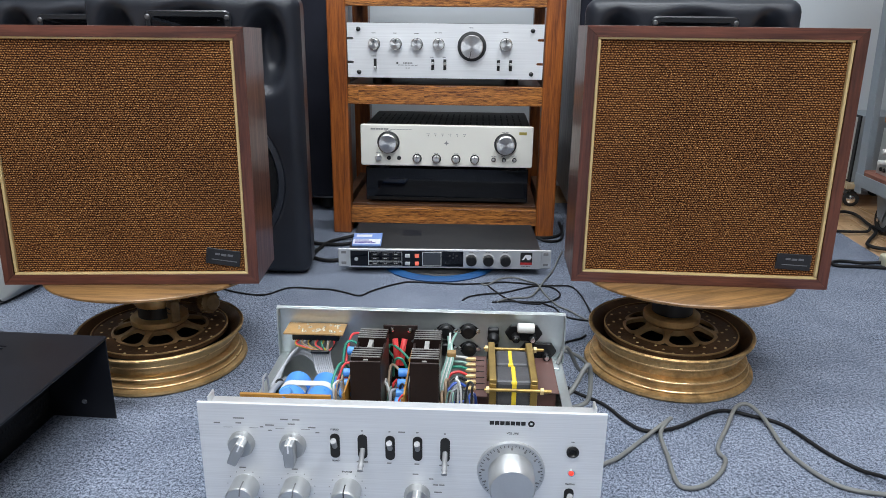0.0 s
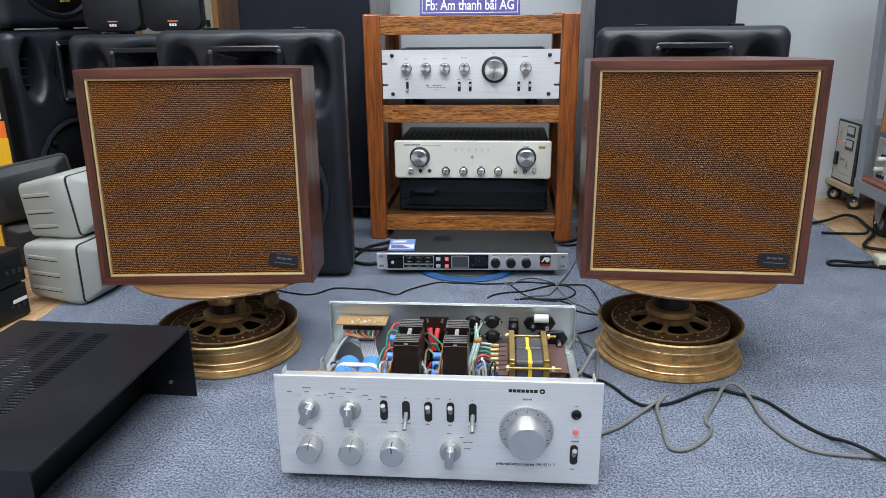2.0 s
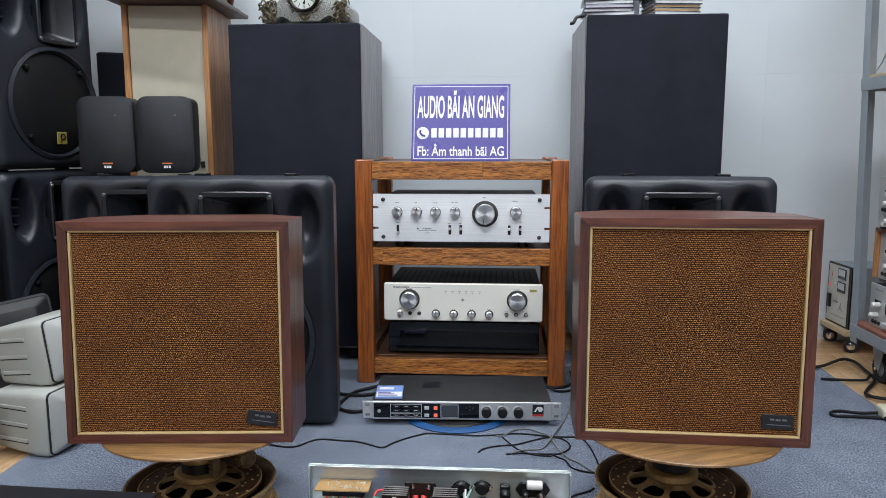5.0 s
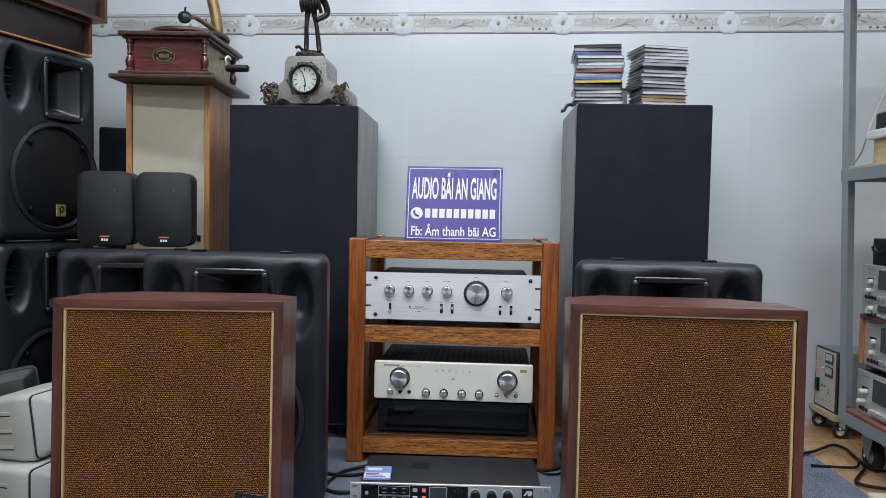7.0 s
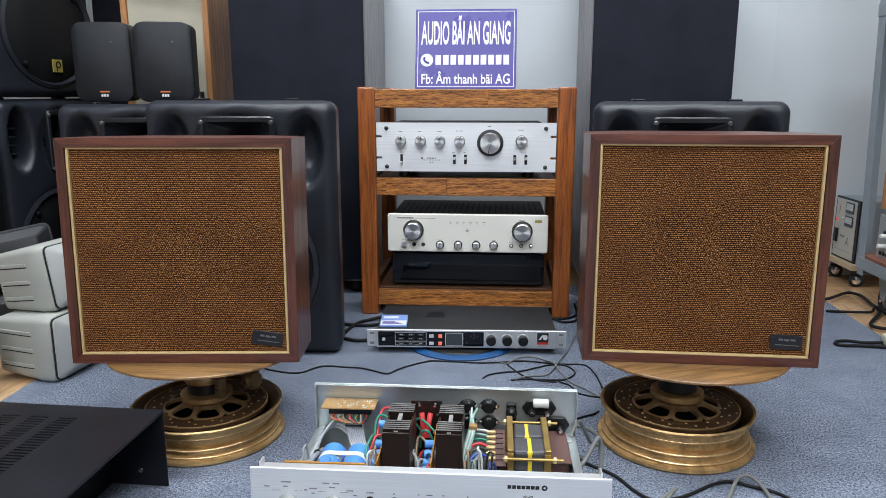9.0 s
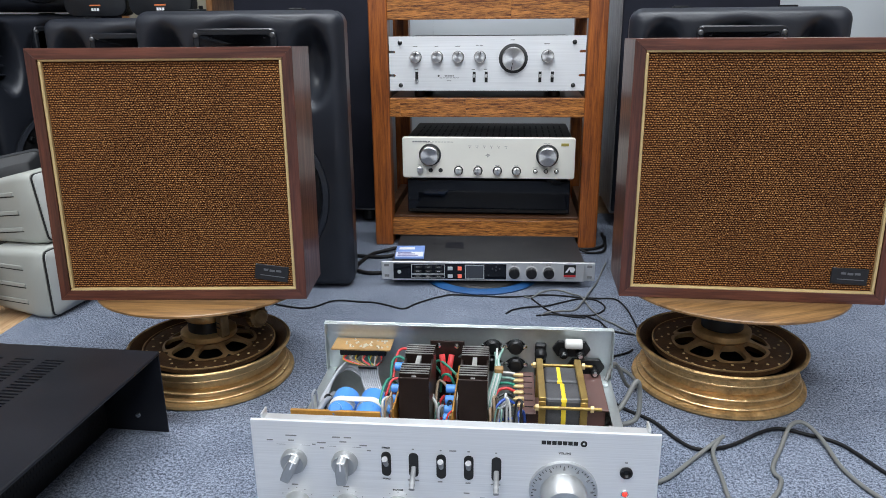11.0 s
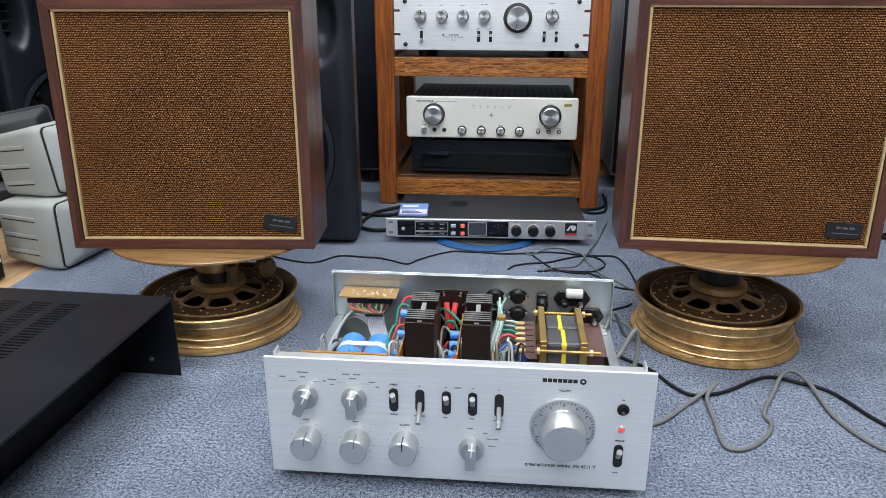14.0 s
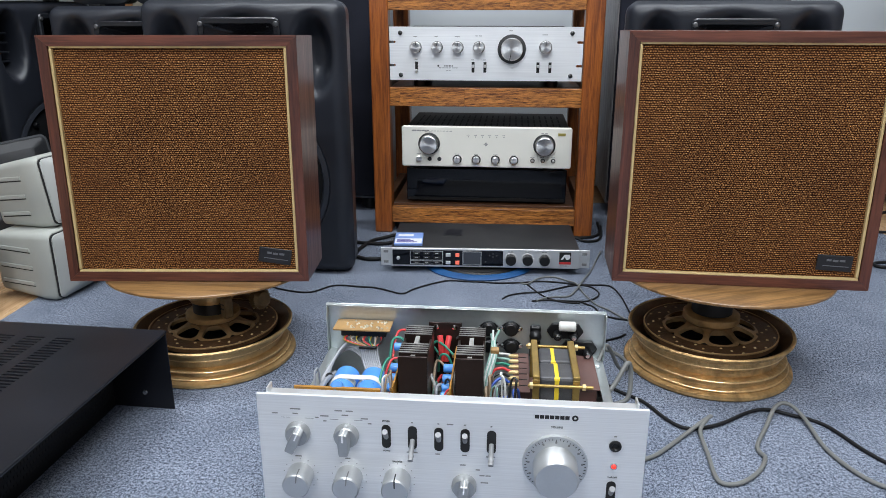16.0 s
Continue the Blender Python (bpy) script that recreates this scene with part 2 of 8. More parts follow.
def cloth_weave(name):
    """Basket weave of gold and brown thread."""
    m, nt, b = nodes_of(name)
    tc = nt.nodes.new("ShaderNodeTexCoord")
    sep = nt.nodes.new("ShaderNodeSeparateXYZ")
    com = nt.nodes.new("ShaderNodeCombineXYZ")
    nt.links.new(tc.outputs["Object"], sep.inputs[0])
    nt.links.new(sep.outputs["X"], com.inputs["X"])
    nt.links.new(sep.outputs["Z"], com.inputs["Y"])
    wob = add(nt, "ShaderNodeTexNoise", Scale=170.0, Detail=3.0)
    nt.links.new(com.outputs[0], wob.inputs["Vector"])
    mixv = nt.nodes.new("ShaderNodeVectorMath")
    mixv.operation = "MULTIPLY_ADD"
    mixv.inputs[1].default_value = (0.0034, 0.0030, 0)
    nt.links.new(wob.outputs["Color"], mixv.inputs[0])
    nt.links.new(com.outputs[0], mixv.inputs[2])
    # offset rows of rounded stitches: cos(x) * cos(z)
    cut = nt.nodes.new("ShaderNodeSeparateXYZ")
    nt.links.new(mixv.outputs[0], cut.inputs[0])

    def wave(axis, period):
        mu = nt.nodes.new("ShaderNodeMath")
        mu.operation, mu.inputs[1].default_value = "MULTIPLY", 2 * math.pi / period
        nt.links.new(cut.outputs[axis], mu.inputs[0])
        co = nt.nodes.new("ShaderNodeMath")
        co.operation = "COSINE"
        nt.links.new(mu.outputs[0], co.inputs[0])
        return co.outputs[0]

    stitch = nt.nodes.new("ShaderNodeMath")
    stitch.operation = "MULTIPLY"
    nt.links.new(wave("X", 0.0039), stitch.inputs[0])
    nt.links.new(wave("Y", 0.0066), stitch.inputs[1])
    fibre = add(nt, "ShaderNodeTexNoise", Scale=340.0, Detail=4.0, Roughness=0.75)
    nt.links.new(com.outputs[0], fibre.inputs["Vector"])
    blend = nt.nodes.new("ShaderNodeMath")
    blend.operation, blend.inputs[1].default_value = "MULTIPLY_ADD", 0.105
    rows = nt.nodes.new("ShaderNodeMath")
    rows.operation, rows.inputs[1].default_value = "MULTIPLY_ADD", 0.135
    nt.links.new(wave("Y", 0.0033), rows.inputs[0])
    nt.links.new(fibre.outputs["Fac"], rows.inputs[2])
    nt.links.new(stitch.outputs[0], blend.inputs[0])
    nt.links.new(rows.outputs[0], blend.inputs[2])
    br = ramp(nt, blend.outputs[0], [(0.33, (0.016, 0.0055, 0.0025)), (0.48, (0.088, 0.035, 0.0135)), (0.63, (0.30, 0.140, 0.050)), (0.80, (0.66, 0.38, 0.155))])
    big = add(nt, "ShaderNodeTexNoise", Scale=9.0, Detail=5.0)
    nt.links.new(com.outputs[0], big.inputs["Vector"])
    mul = nt.nodes.new("ShaderNodeMix")
    mul.data_type, mul.blend_type = "RGBA", "MULTIPLY"
    mul.inputs[0].default_value = 1.0
    nt.links.new(br, mul.inputs[6])
    nt.links.new(ramp(nt, big.outputs["Fac"], [(0.3, (0.72, 0.65, 0.63)), (0.7, (1.04, 0.97, 0.88))]), mul.inputs[7])
    nt.links.new(mul.outputs[2], b.inputs["Base Color"])
    b.inputs["Roughness"].default_value = 0.75
    b.inputs["Specular IOR Level"].default_value = 0.08
    bumped(nt, b, blend.outputs[0], 0.8, 0.0012)
    return m


def carpet_mat(name):
    m, nt, b = nodes_of(name)
    v = coords(nt)
    n1 = add(nt, "ShaderNodeTexNoise", Scale=560.0, Detail=2.0, Roughness=0.8)
    n2 = add(nt, "ShaderNodeTexNoise", Scale=9.0, Detail=8.0, Roughness=0.75)
    n3 = add(nt, "ShaderNodeTexNoise", Scale=230.0, Detail=3.0, Roughness=0.85)
    for n in (n1, n2, n3):
        nt.links.new(v, n.inputs["Vector"])
    a = nt.nodes.new("ShaderNodeMath")
    a.operation = "ADD"
    nt.links.new(n1.outputs["Fac"], a.inputs[0])
    nt.links.new(n3.outputs["Fac"], a.inputs[1])
    base = ramp(nt, a.outputs[0], [(0.78 / 2 + 0.25, (0.030, 0.040, 0.062)), (0.98, (0.425, 0.475, 0.580))])
    a.use_clamp = False
    half = nt.nodes.new("ShaderNodeMath")
    half.operation = "MULTIPLY"
    half.inputs[1].default_value = 0.75
    nt.links.new(a.outputs[0], half.inputs[0])
    rnode = base.node
    nt.links.new(half.outputs[0], rnode.inputs["Fac"])
    rnode.color_ramp.elements[0].position, rnode.color_ramp.elements[1].position = 0.635, 0.875
    mul = nt.nodes.new("ShaderNodeMix")
    mul.data_type, mul.blend_type = "RGBA", "MULTIPLY"
    mul.inputs[0].default_value = 1.0
    nt.links.new(base, mul.inputs[6])
    nt.links.new(ramp(nt, n2.outputs["Fac"], [(0.36, (0.70, 0.715, 0.74)), (0.64, (1.0, 1.0, 1.0))]), mul.inputs[7])
    nt.links.new(mul.outputs[2], b.inputs["Base Color"])
    b.inputs["Roughness"].default_value = 0.95
    b.inputs["Specular IOR Level"].default_value = 0.08
    bumped(nt, b, a.outputs[0], 0.7, 0.002)
    return m


M_CARPET = carpet_mat("blue_grey_carpet")
M_WEAVE = cloth_weave("speaker_cloth")
M_WALNUT = wood("walnut_veneer", (0.040, 0.011, 0.007), (0.125, 0.038, 0.023), (70, 70, 4), 1.0, 0.38, 0.25)
M_WALNUT_H = wood("walnut_veneer_flat", (0.055, 0.016, 0.010), (0.165, 0.054, 0.033), (4, 70, 70), 1.0, 0.36, 0.25)
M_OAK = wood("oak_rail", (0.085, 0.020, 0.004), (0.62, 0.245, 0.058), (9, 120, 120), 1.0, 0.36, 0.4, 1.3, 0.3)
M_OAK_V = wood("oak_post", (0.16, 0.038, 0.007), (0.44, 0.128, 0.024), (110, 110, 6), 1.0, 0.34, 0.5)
# oak darkened for the rack's inside: its shade is put into the colour
M_OAK_SHADED = wood("oak_shaded", (0.045, 0.017, 0.006), (0.12, 0.048, 0.018), (6, 90, 90), 1.0, 0.45, 0.2)
M_PLANK = wood("floor_plank", (0.36, 0.20, 0.095), (0.60, 0.38, 0.20), (4, 30, 30), 1.0, 0.3, 0.5)
M_PLATTER = wood("platter_wood", (0.150, 0.078, 0.028), (0.32, 0.172, 0.064), (6, 80, 80), 1.0, 0.33, 0.4)
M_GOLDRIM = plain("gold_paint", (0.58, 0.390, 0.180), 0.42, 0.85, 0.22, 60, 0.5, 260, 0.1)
M_GOLDCAST = plain("rough_gold_casting", (0.54, 0.345, 0.150), 0.45, 0.8, 0.50, 40, 1.0, 150, 0.14)
for node in M_GOLDCAST.node_tree.nodes:
    if node.type == "BUMP":
        node.inputs["Distance"].default_value = 0.002
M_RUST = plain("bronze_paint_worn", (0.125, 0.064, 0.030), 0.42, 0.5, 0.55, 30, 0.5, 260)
M_BEAD = plain("gold_bead", (0.64, 0.48, 0.23), 0.4, 0.25, 0.15, 40)
M_PLATE = plain("black_name_plate", (0.02, 0.02, 0.022), 0.35, 0.2, 0.2, 60)
M_SILVERTEXT = plain("grey_writing", (0.20, 0.20, 0.21), 0.4, 0.6, 0.05)
M_TOWER = plain("black_fabric", (0.0165, 0.0178, 0.0265), 0.85, 0, 0.3, 8, 0.25, 900, 0.08, 0, 0.15)
M_TOWERSIDE = wood("grey_vinyl_side", (0.17, 0.165, 0.168), (0.30, 0.29, 0.295), (60, 60, 6), 1.0, 0.42, 0.1)
M_PA = plain("black_moulded_plastic", (0.0160, 0.0185, 0.0255), 0.36, 0, 0.3, 6, 0.22, 700, 0.1, 0, 0.5)
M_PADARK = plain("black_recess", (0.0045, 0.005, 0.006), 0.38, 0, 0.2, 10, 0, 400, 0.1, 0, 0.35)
M_MESH = plain("black_wire_mesh", (0.006, 0.0065, 0.0075), 0.55, 0.1, 0.4, 300, 0.6, 500, 0.1, 0, 0.3)
M_STEELDK = plain("black_painted_steel", (0.0085, 0.0092, 0.0130), 0.38, 0, 0.3, 9, 0.15, 600, 0.1, 0, 0.42)
M_STEEL = plain("zinc_steel", (0.56, 0.60, 0.60), 0.38, 0.85, 0.12, 10, 0.05, 200, 0.1)
M_ALU = brushed("brushed_aluminium", (0.80, 0.81, 0.82), 0.46, (6, 800, 800), 0.5)
M_ALUSATIN = plain("satin_turned_aluminium", (0.60, 0.61, 0.61), 0.36, 0.85, 0.06, 30, 0.05, 500, 0.06)
M_ALUKNOB = turned("turned_aluminium", (0.80, 0.80, 0.79))
M_ALUDULL = plain("satin_aluminium", (0.72, 0.73, 0.73), 0.4, 0.7, 0.05, 30)
M_CHAMP = plain("champagne_panel", (0.84, 0.82, 0.74), 0.45, 0.12, 0.04, 12)
M_SILVER = brushed("silver_panel", (0.87, 0.88, 0.89), 0.44, (5, 380, 380), 0.25)
M_INK = plain("black_print", (0.012, 0.012, 0.012), 0.6, 0, 0.1)
M_GREYINK = plain("grey_print", (0.22, 0.22, 0.22), 0.6, 0, 0.1)
M_BLACK = plain("black_plastic", (0.007, 0.007, 0.0075), 0.4, 0, 0.25, 30, 0, 400, 0.1, 0, 0.4)
M_GLOSSBLK = plain("smoked_glass_front", (0.004, 0.005, 0.008), 0.06, 0, 0.2, 8, 0, 400, 0.03, 0.0, 0.4)
M_CHROME = plain("chrome", (0.8, 0.8, 0.8), 0.15, 1.0, 0.05, 30, 0, 400, 0.05)
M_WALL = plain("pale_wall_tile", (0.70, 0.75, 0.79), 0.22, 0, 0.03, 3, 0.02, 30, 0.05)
# unseen walls and ceiling: greys chosen to hold down bounce and deepen shadows
M_SOUTHWALL = plain("unseen_far_wall_dimmed", (0.32, 0.33, 0.34), 0.6, 0, 0.05, 3)
M_SIDEWALL = plain("unseen_side_wall_dimmed", (0.22, 0.225, 0.235), 0.5, 0, 0.1, 3)
M_CEIL = plain("unseen_ceiling_dimmed", (0.44, 0.44, 0.45), 0.8, 0, 0.04, 3)
M_SIGNBLUE = plain("violet_blue_vinyl", (0.065, 0.05, 0.30), 0.3, 0, 0.06, 8)
M_WHITE = plain("white_vinyl", (0.82, 0.82, 0.84), 0.35, 0, 0.04, 20)

# ---- the room ----
NORTH, SOUTH, WEST, EAST = 2.48, -4.6, -2.1, 2.4
SKEW = -2.2                        # the tiled wall runs a little askew to the rack
FLOOR = -0.005


def structure(name, bm, material, label, category):
    return tagged(part(name, bm, material), label, category, kind="structure")


floor = structure("floor", box(WEST - 0.2, EAST + 0.2, SOUTH - 0.2, NORTH + 0.3, FLOOR - 0.12, FLOOR - 0.003), M_PLANK, "light brown wooden plank floor at the edge of the carpet", "floor")
carpet = structure("carpet", box(-1.025, 0.985, SOUTH + 0.3, 2.2, FLOOR, 0.0, 0.002), M_CARPET, "blue-grey flecked carpet lying on a plank floor", "carpet")
wall_north = structure("wall_north", box(WEST - 0.1, EAST + 0.1, NORTH, NORTH + 0.15, FLOOR - 0.003, CEILING), M_WALL, "pale grey-blue glazed wall tiles with a patterned border", "wall")
wall_north.matrix_basis = pose(0, NORTH, 0, 0, 0, SKEW) @ pose(0, -NORTH, 0)
# the rest of the room is out of view and only shapes the light
structure("wall_south", box(WEST, EAST, SOUTH - 0.15, SOUTH, FLOOR - 0.003, CEILING), M_SOUTHWALL, "unseen plain wall behind the viewer, greyed to cut bounce light", "wall")
structure("wall_west", box(WEST - 0.15, WEST, SOUTH - 0.15, NORTH + 0.3, FLOOR - 0.003, CEILING), M_SIDEWALL, "unseen plain side wall, greyed to cut bounce light", "wall")
structure("wall_east", box(EAST, EAST + 0.15, SOUTH - 0.15, NORTH + 0.3, FLOOR - 0.003, CEILING), M_SIDEWALL, "unseen plain side wall behind the shelf, greyed to cut bounce light", "wall")
structure("ceiling", box(WEST - 0.15, EAST + 0.15, SOUTH - 0.15, NORTH + 0.3, CEILING, CEILING + 0.1), M_CEIL, "unseen plain ceiling, greyed to cut bounce light", "ceiling")


# ---- the two old cloth-fronted speakers on wheel stands ----
SW, SH, SIDE, BACK, CHAMF = 0.384, 0.380, 0.13, 0.20, 0.075


def cloth_speaker(m, label, plate_turn):
    s = start("bookshelf_speaker", label, "speaker", m, "pair of cloth-fronted speakers")
    w, lip, b = SW / 2, 0.0160, 0.0155
    # veneered case: floor, top, sides, back, a hexagon in plan
    plan = [(-w, 0), (w, 0), (w, SIDE), (w - CHAMF, BACK), (-w + CHAMF, BACK), (-w, SIDE)]
    rear = [(-w, SIDE + 0.0003), (w, SIDE + 0.0003), (w - CHAMF, BACK), (-w + CHAMF, BACK)]
    for z0, z1, name in ((SH, SH - b, "top_panel"), (0, b, "bottom_panel")):
        part(name, prism([(-w, z0), (w, z0), (w - b, z1), (-w + b, z1)], 0, SIDE, 0.0002, None, pose(0, SIDE, 0, 90)), M_WALNUT_H, s)
        part("rear_" + name, prism(rear, min(z0, z1), max(z0, z1)), M_WALNUT_H, s)
    for sx in (-1, 1):
        x0, x1 = sorted((sx * w, sx * (w - b)))
        part("side_panel", prism([(sx * w, 0.0002), (sx * w, SH - 0.0002), (sx * (w - b), SH - b - 0.0002), (sx * (w - b), b + 0.0002)], 0, SIDE, 0.0002, None, pose(0, SIDE, 0, 90)), M_WALNUT, s)
        part("rear_side_panel", prism([(sx * w, SIDE), (sx * (w - CHAMF), BACK), (sx * (w - CHAMF - 0.01), BACK - b), (sx * (w - b), SIDE - 0.002)], b, SH - b), M_WALNUT, s)
    part("back_panel", box(-w + CHAMF, w - CHAMF, BACK - b, BACK, b, SH - b), M_WALNUT, s)
    gx, g0, g1 = w - lip, lip - 0.002, SH - lip + 0.002
    part("cloth_grille", box(-gx, gx, 0.007, 0.02, g0, g1), M_WEAVE, s, "brown and gold woven grille cloth")
    t = 0.0045
    for name, bx in (("bead", (-gx, gx, 0.002, 0.012, g0, g0 + t)), ("bead", (-gx, gx, 0.002, 0.012, g1 - t, g1)),
                     ("bead", (-gx, -gx + t, 0.002, 0.012, g0 + t, g1 - t)), ("bead", (gx - t, gx, 0.002, 0.012, g0 + t, g1 - t))):
        part(name, box(*bx, 0.0015, 2), M_BEAD, s, "gold trim bead")
    plate = part("name_plate", box(-0.026, 0.026, -0.0025, 0.0, -0.0125, 0.0125, 0.0008), M_PLATE, s, "small black name plate with silver lines", m=pose(gx - 0.037, 0.007, g0 + 0.027, 0, plate_turn, 0))
    for k, (lx, lz, lw) in enumerate(((-0.009, 0.0045, 0.007), (0.0005, 0.004, 0.008), (0.0105, 0.0045, 0.008), (0.002, -0.0045, 0.038))):
        part("printed_line", box(lx - lw / 2, lx + lw / 2, -0.0031, -0.0026, lz - (0.0016 if k < 3 else 0.0006), lz + (0.0016 if k < 3 else 0.0006)), M_SILVERTEXT, plate)
    return s


LS = pose(-0.5423, 0.9915, 0.1665, -2.15, 0, 4.8)
RS = pose(0.3231, 1.0295, 0.1733, -1.3, 0, -1.8)
cloth_speaker(LS, "square walnut speaker with brown woven cloth, on a gold wheel stand", 8.0)
cloth_speaker(RS, "square walnut speaker with brown woven cloth, turned slightly inward", 2.3)

WHEEL_R, WHEEL_H = 0.135, 0.060
# lighter than the rim gold: the light caught by the ridges, as colour
M_RIDGE = plain("ridge_highlight_gold", (0.82, 0.58, 0.29), 0.32, 0.9, 0.25, 40, 0.3, 260)
M_KNOBGOLD = plain("dull_gold_paint", (0.20, 0.125, 0.055), 0.42, 0.6, 0.4, 40, 0.4, 260)


M_SPOKE = plain("bronze_cast_spokes", (0.36, 0.225, 0.105), 0.42, 0.6, 0.45, 34, 0.5, 260)


def spider(n, r0, r1, thick=0.006):
    """A cast ring with n rounded windows: high at the hub, low at the edge."""
    bm = bmesh.new()
    corners = 6

    def place(u, v, drop=0.0):
        a, r = radians(360.0 / n * u), r0 + (r1 - r0) * v
        return bm.verts.new((r * math.cos(a), r * math.sin(a), 0.0700 - 0.0135 * max(0.0, v - 0.1) - drop))

    for k in range(n):
        outer, inner, deep = [], [], []
        m = 4 * corners
        for i in range(m):
            t = 2 * math.pi * (i + 0.5) / m
            c, q = math.cos(t), math.sin(t)
            f = 1 / max(abs(c), abs(q))
            g = (abs(c) ** 3 + abs(q) ** 3) ** (-1 / 3)
            outer.append(place(k + 0.5 + 0.5 * c * f, 0.5 + 0.5 * q * f))
            wide = 0.40 + 0.035 * q * g
            inner.append(place(k + 0.5 + wide * c * g, 0.55 + 0.36 * q * g))
            deep.append(place(k + 0.5 + wide * c * g, 0.55 + 0.36 * q * g, thick))
        for i in range(m):
            j = (i + 1) % m
            bm.faces.new((outer[i], outer[j], inner[j], inner[i]))
            bm.faces.new((inner[i], inner[j], deep[j], deep[i]))
    bmesh.ops.remove_doubles(bm, verts=bm.verts, dist=1e-5)
    bmesh.ops.recalc_face_normals(bm, faces=bm.faces)
    lathe([(0.0, 0.058), (r0 + 0.003, 0.058), (r0 + 0.004, 0.0703), (0.0, 0.0703)], 40, bm)
    return bm


def wheel_stand(m, label, platter_offset, top, tilt, clamp, high=1.0, paint=M_GOLDRIM):
    m = m @ Matrix.Diagonal((1, 1, high, 1))
    s = start("speaker_stand", label, "speaker stand", m, "stands made of scooter wheels")
    R, H = WHEEL_R, WHEEL_H
    rim = [(R - 0.004, 0.001), (R, 0.0), (R + 0.0032, 0.003), (R + 0.002, 0.007), (R - 0.005, 0.0095), (R - 0.0050, 0.0130), (R - 0.013, 0.0155), (R - 0.0145, 0.0205), (R - 0.0090, 0.0222), (R - 0.0095, 0.0250), (R - 0.0200, 0.0275),
           (R - 0.0205, 0.0390), (R - 0.0125, 0.0408), (R - 0.0125, 0.0440), (R - 0.0135, 0.0500), (R - 0.0065, 0.0530), (R - 0.0010, 0.0560), (R, 0.0595), (R - 0.002, 0.0615), (R - 0.006, 0.0605), (R - 0.010, 0.054), (R - 0.017, 0.046), (R - 0.022, 0.040), (R - 0.022, 0.012)]
    body = part("rim", lathe(rim[:20], 96), paint, s, "gold-painted wheel rim", 30)
    # pale rings on the ridges paint in their highlights
    for r, z, t in ((R - 0.0092, 0.0236, 0.0016), (R - 0.0128, 0.0424, 0.0016), (R - 0.0052, 0.0125, 0.0013), (R + 0.0018, 0.0045, 0.0018)):
        part("rim_ridge", lathe([(r - 0.001, z - t), (r + 0.0004, z - 0.6 * t), (r + 0.0009, z), (r + 0.0004, z + 0.6 * t), (r - 0.001, z + t)], 96), M_RIDGE, body, "gold ridge with its highlight put in as lighter gold", 60)
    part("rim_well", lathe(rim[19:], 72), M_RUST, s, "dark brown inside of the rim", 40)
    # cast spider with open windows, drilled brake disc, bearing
    # added black disc: gives the wheel's hollow its shade behind the windows
    part("shade_disc", lathe([(0.0, 0.010), (0.112, 0.010), (0.114, 0.016), (0.114, 0.020)], 48), M_PADARK, s, "added black disc that darkens the spoke windows like shade", 40)
    part("spoke_wheel", spider(8, 0.034, 0.0775), M_SPOKE, s, "cast bronze-brown spokes with open windows", 40)
    disc = part("brake_disc", lathe([(0.074, 0.048), (0.072, 0.054), (0.076, 0.0575), (0.104, 0.0575), (0.1055, 0.059), (0.1080, 0.059), (0.1090, 0.056), (0.1085, 0.051), (0.074, 0.048)], 64), M_RUST, s, "drilled brown brake disc", 40)
    part("disc_edge", lathe([(0.1082, 0.0565), (0.1092, 0.0575), (0.1092, 0.0590), (0.1080, 0.0598), (0.1068, 0.0592)], 64), M_GOLDRIM, disc, "bright gold edge of the disc", 40)
    hole = None
    for k in range(40):
        rr = 0.083 + 0.0095 * (k % 3)
        mm = pose(rr * math.cos(radians(9 * k)), rr * math.sin(radians(9 * k)), 0)
        if hole is None:
            hole = part("disc_hole", lathe([(0, 0.0582), (0.0019, 0.0582), (0.0024, 0.0574)], 8), M_BEAD, disc, "paint-filled hole", m=mm)
        else:
            share(hole, mm, disc)
    part("bearing_ring", lathe([(0.0, 0.0702), (0.042, 0.0702), (0.046, 0.073), (0.046, 0.081), (0.042, 0.084), (0.0, 0.084)], 40), M_GOLDRIM, s, "gold bearing ring", 40)
    part("bearing_neck", lathe([(0.0, 0.084), (0.033, 0.084), (0.033, 0.104), (0.0, 0.104)], 32), M_BLACK, s, "dark bearing neck", 40)
    part("bearing_column", lathe([(0.0, 0.104), (0.036, 0.104), (0.038, 0.107), (0.038, 0.120), (0.035, 0.124), (0.035, (top - 0.0105) / high), (0.0, (top - 0.0105) / high)], 40), M_GOLDRIM, s, "gold turned bearing column", 40)
    px, py = platter_offset
    part("platter", lathe([(0, -0.0062), (0.171, -0.0062), (0.174, -0.0045), (0.174, -0.0015), (0.172, 0), (0, 0)], 80, None, m.inverted() @ pose(px, py, top, tilt)), M_PLATTER, s, "round yellow-brown wooden platter", 40)
    if clamp:
        bm = box(-0.008, 0.008, -0.008, 0.008, 0.084, 0.122, 0.003, 2, None, pose(0.040, -0.035, 0, 0, 0, -35))
        blk = part("clamp_block", bm, M_KNOBGOLD, s, "gold clamp block")
        for z in (0.100, 0.108):
            part("block_slot", box(-0.0083, 0.004, -0.0084, -0.0078, z, z + 0.0022, 0, 1, None, pose(0.040, -0.035, 0, 0, 0, -35)), M_INK, blk)
        bm = lathe([(0, -0.012), (0.013, -0.012), (0.017, -0.008), (0.017, 0.006), (0.012, 0.012), (0, 0.012)], 12, None, pose(0.092, -0.015, 0.112, 80, 0, 55))
        part("clamp_knob", bm, M_KNOBGOLD, s, "ribbed clamp knob", 30)
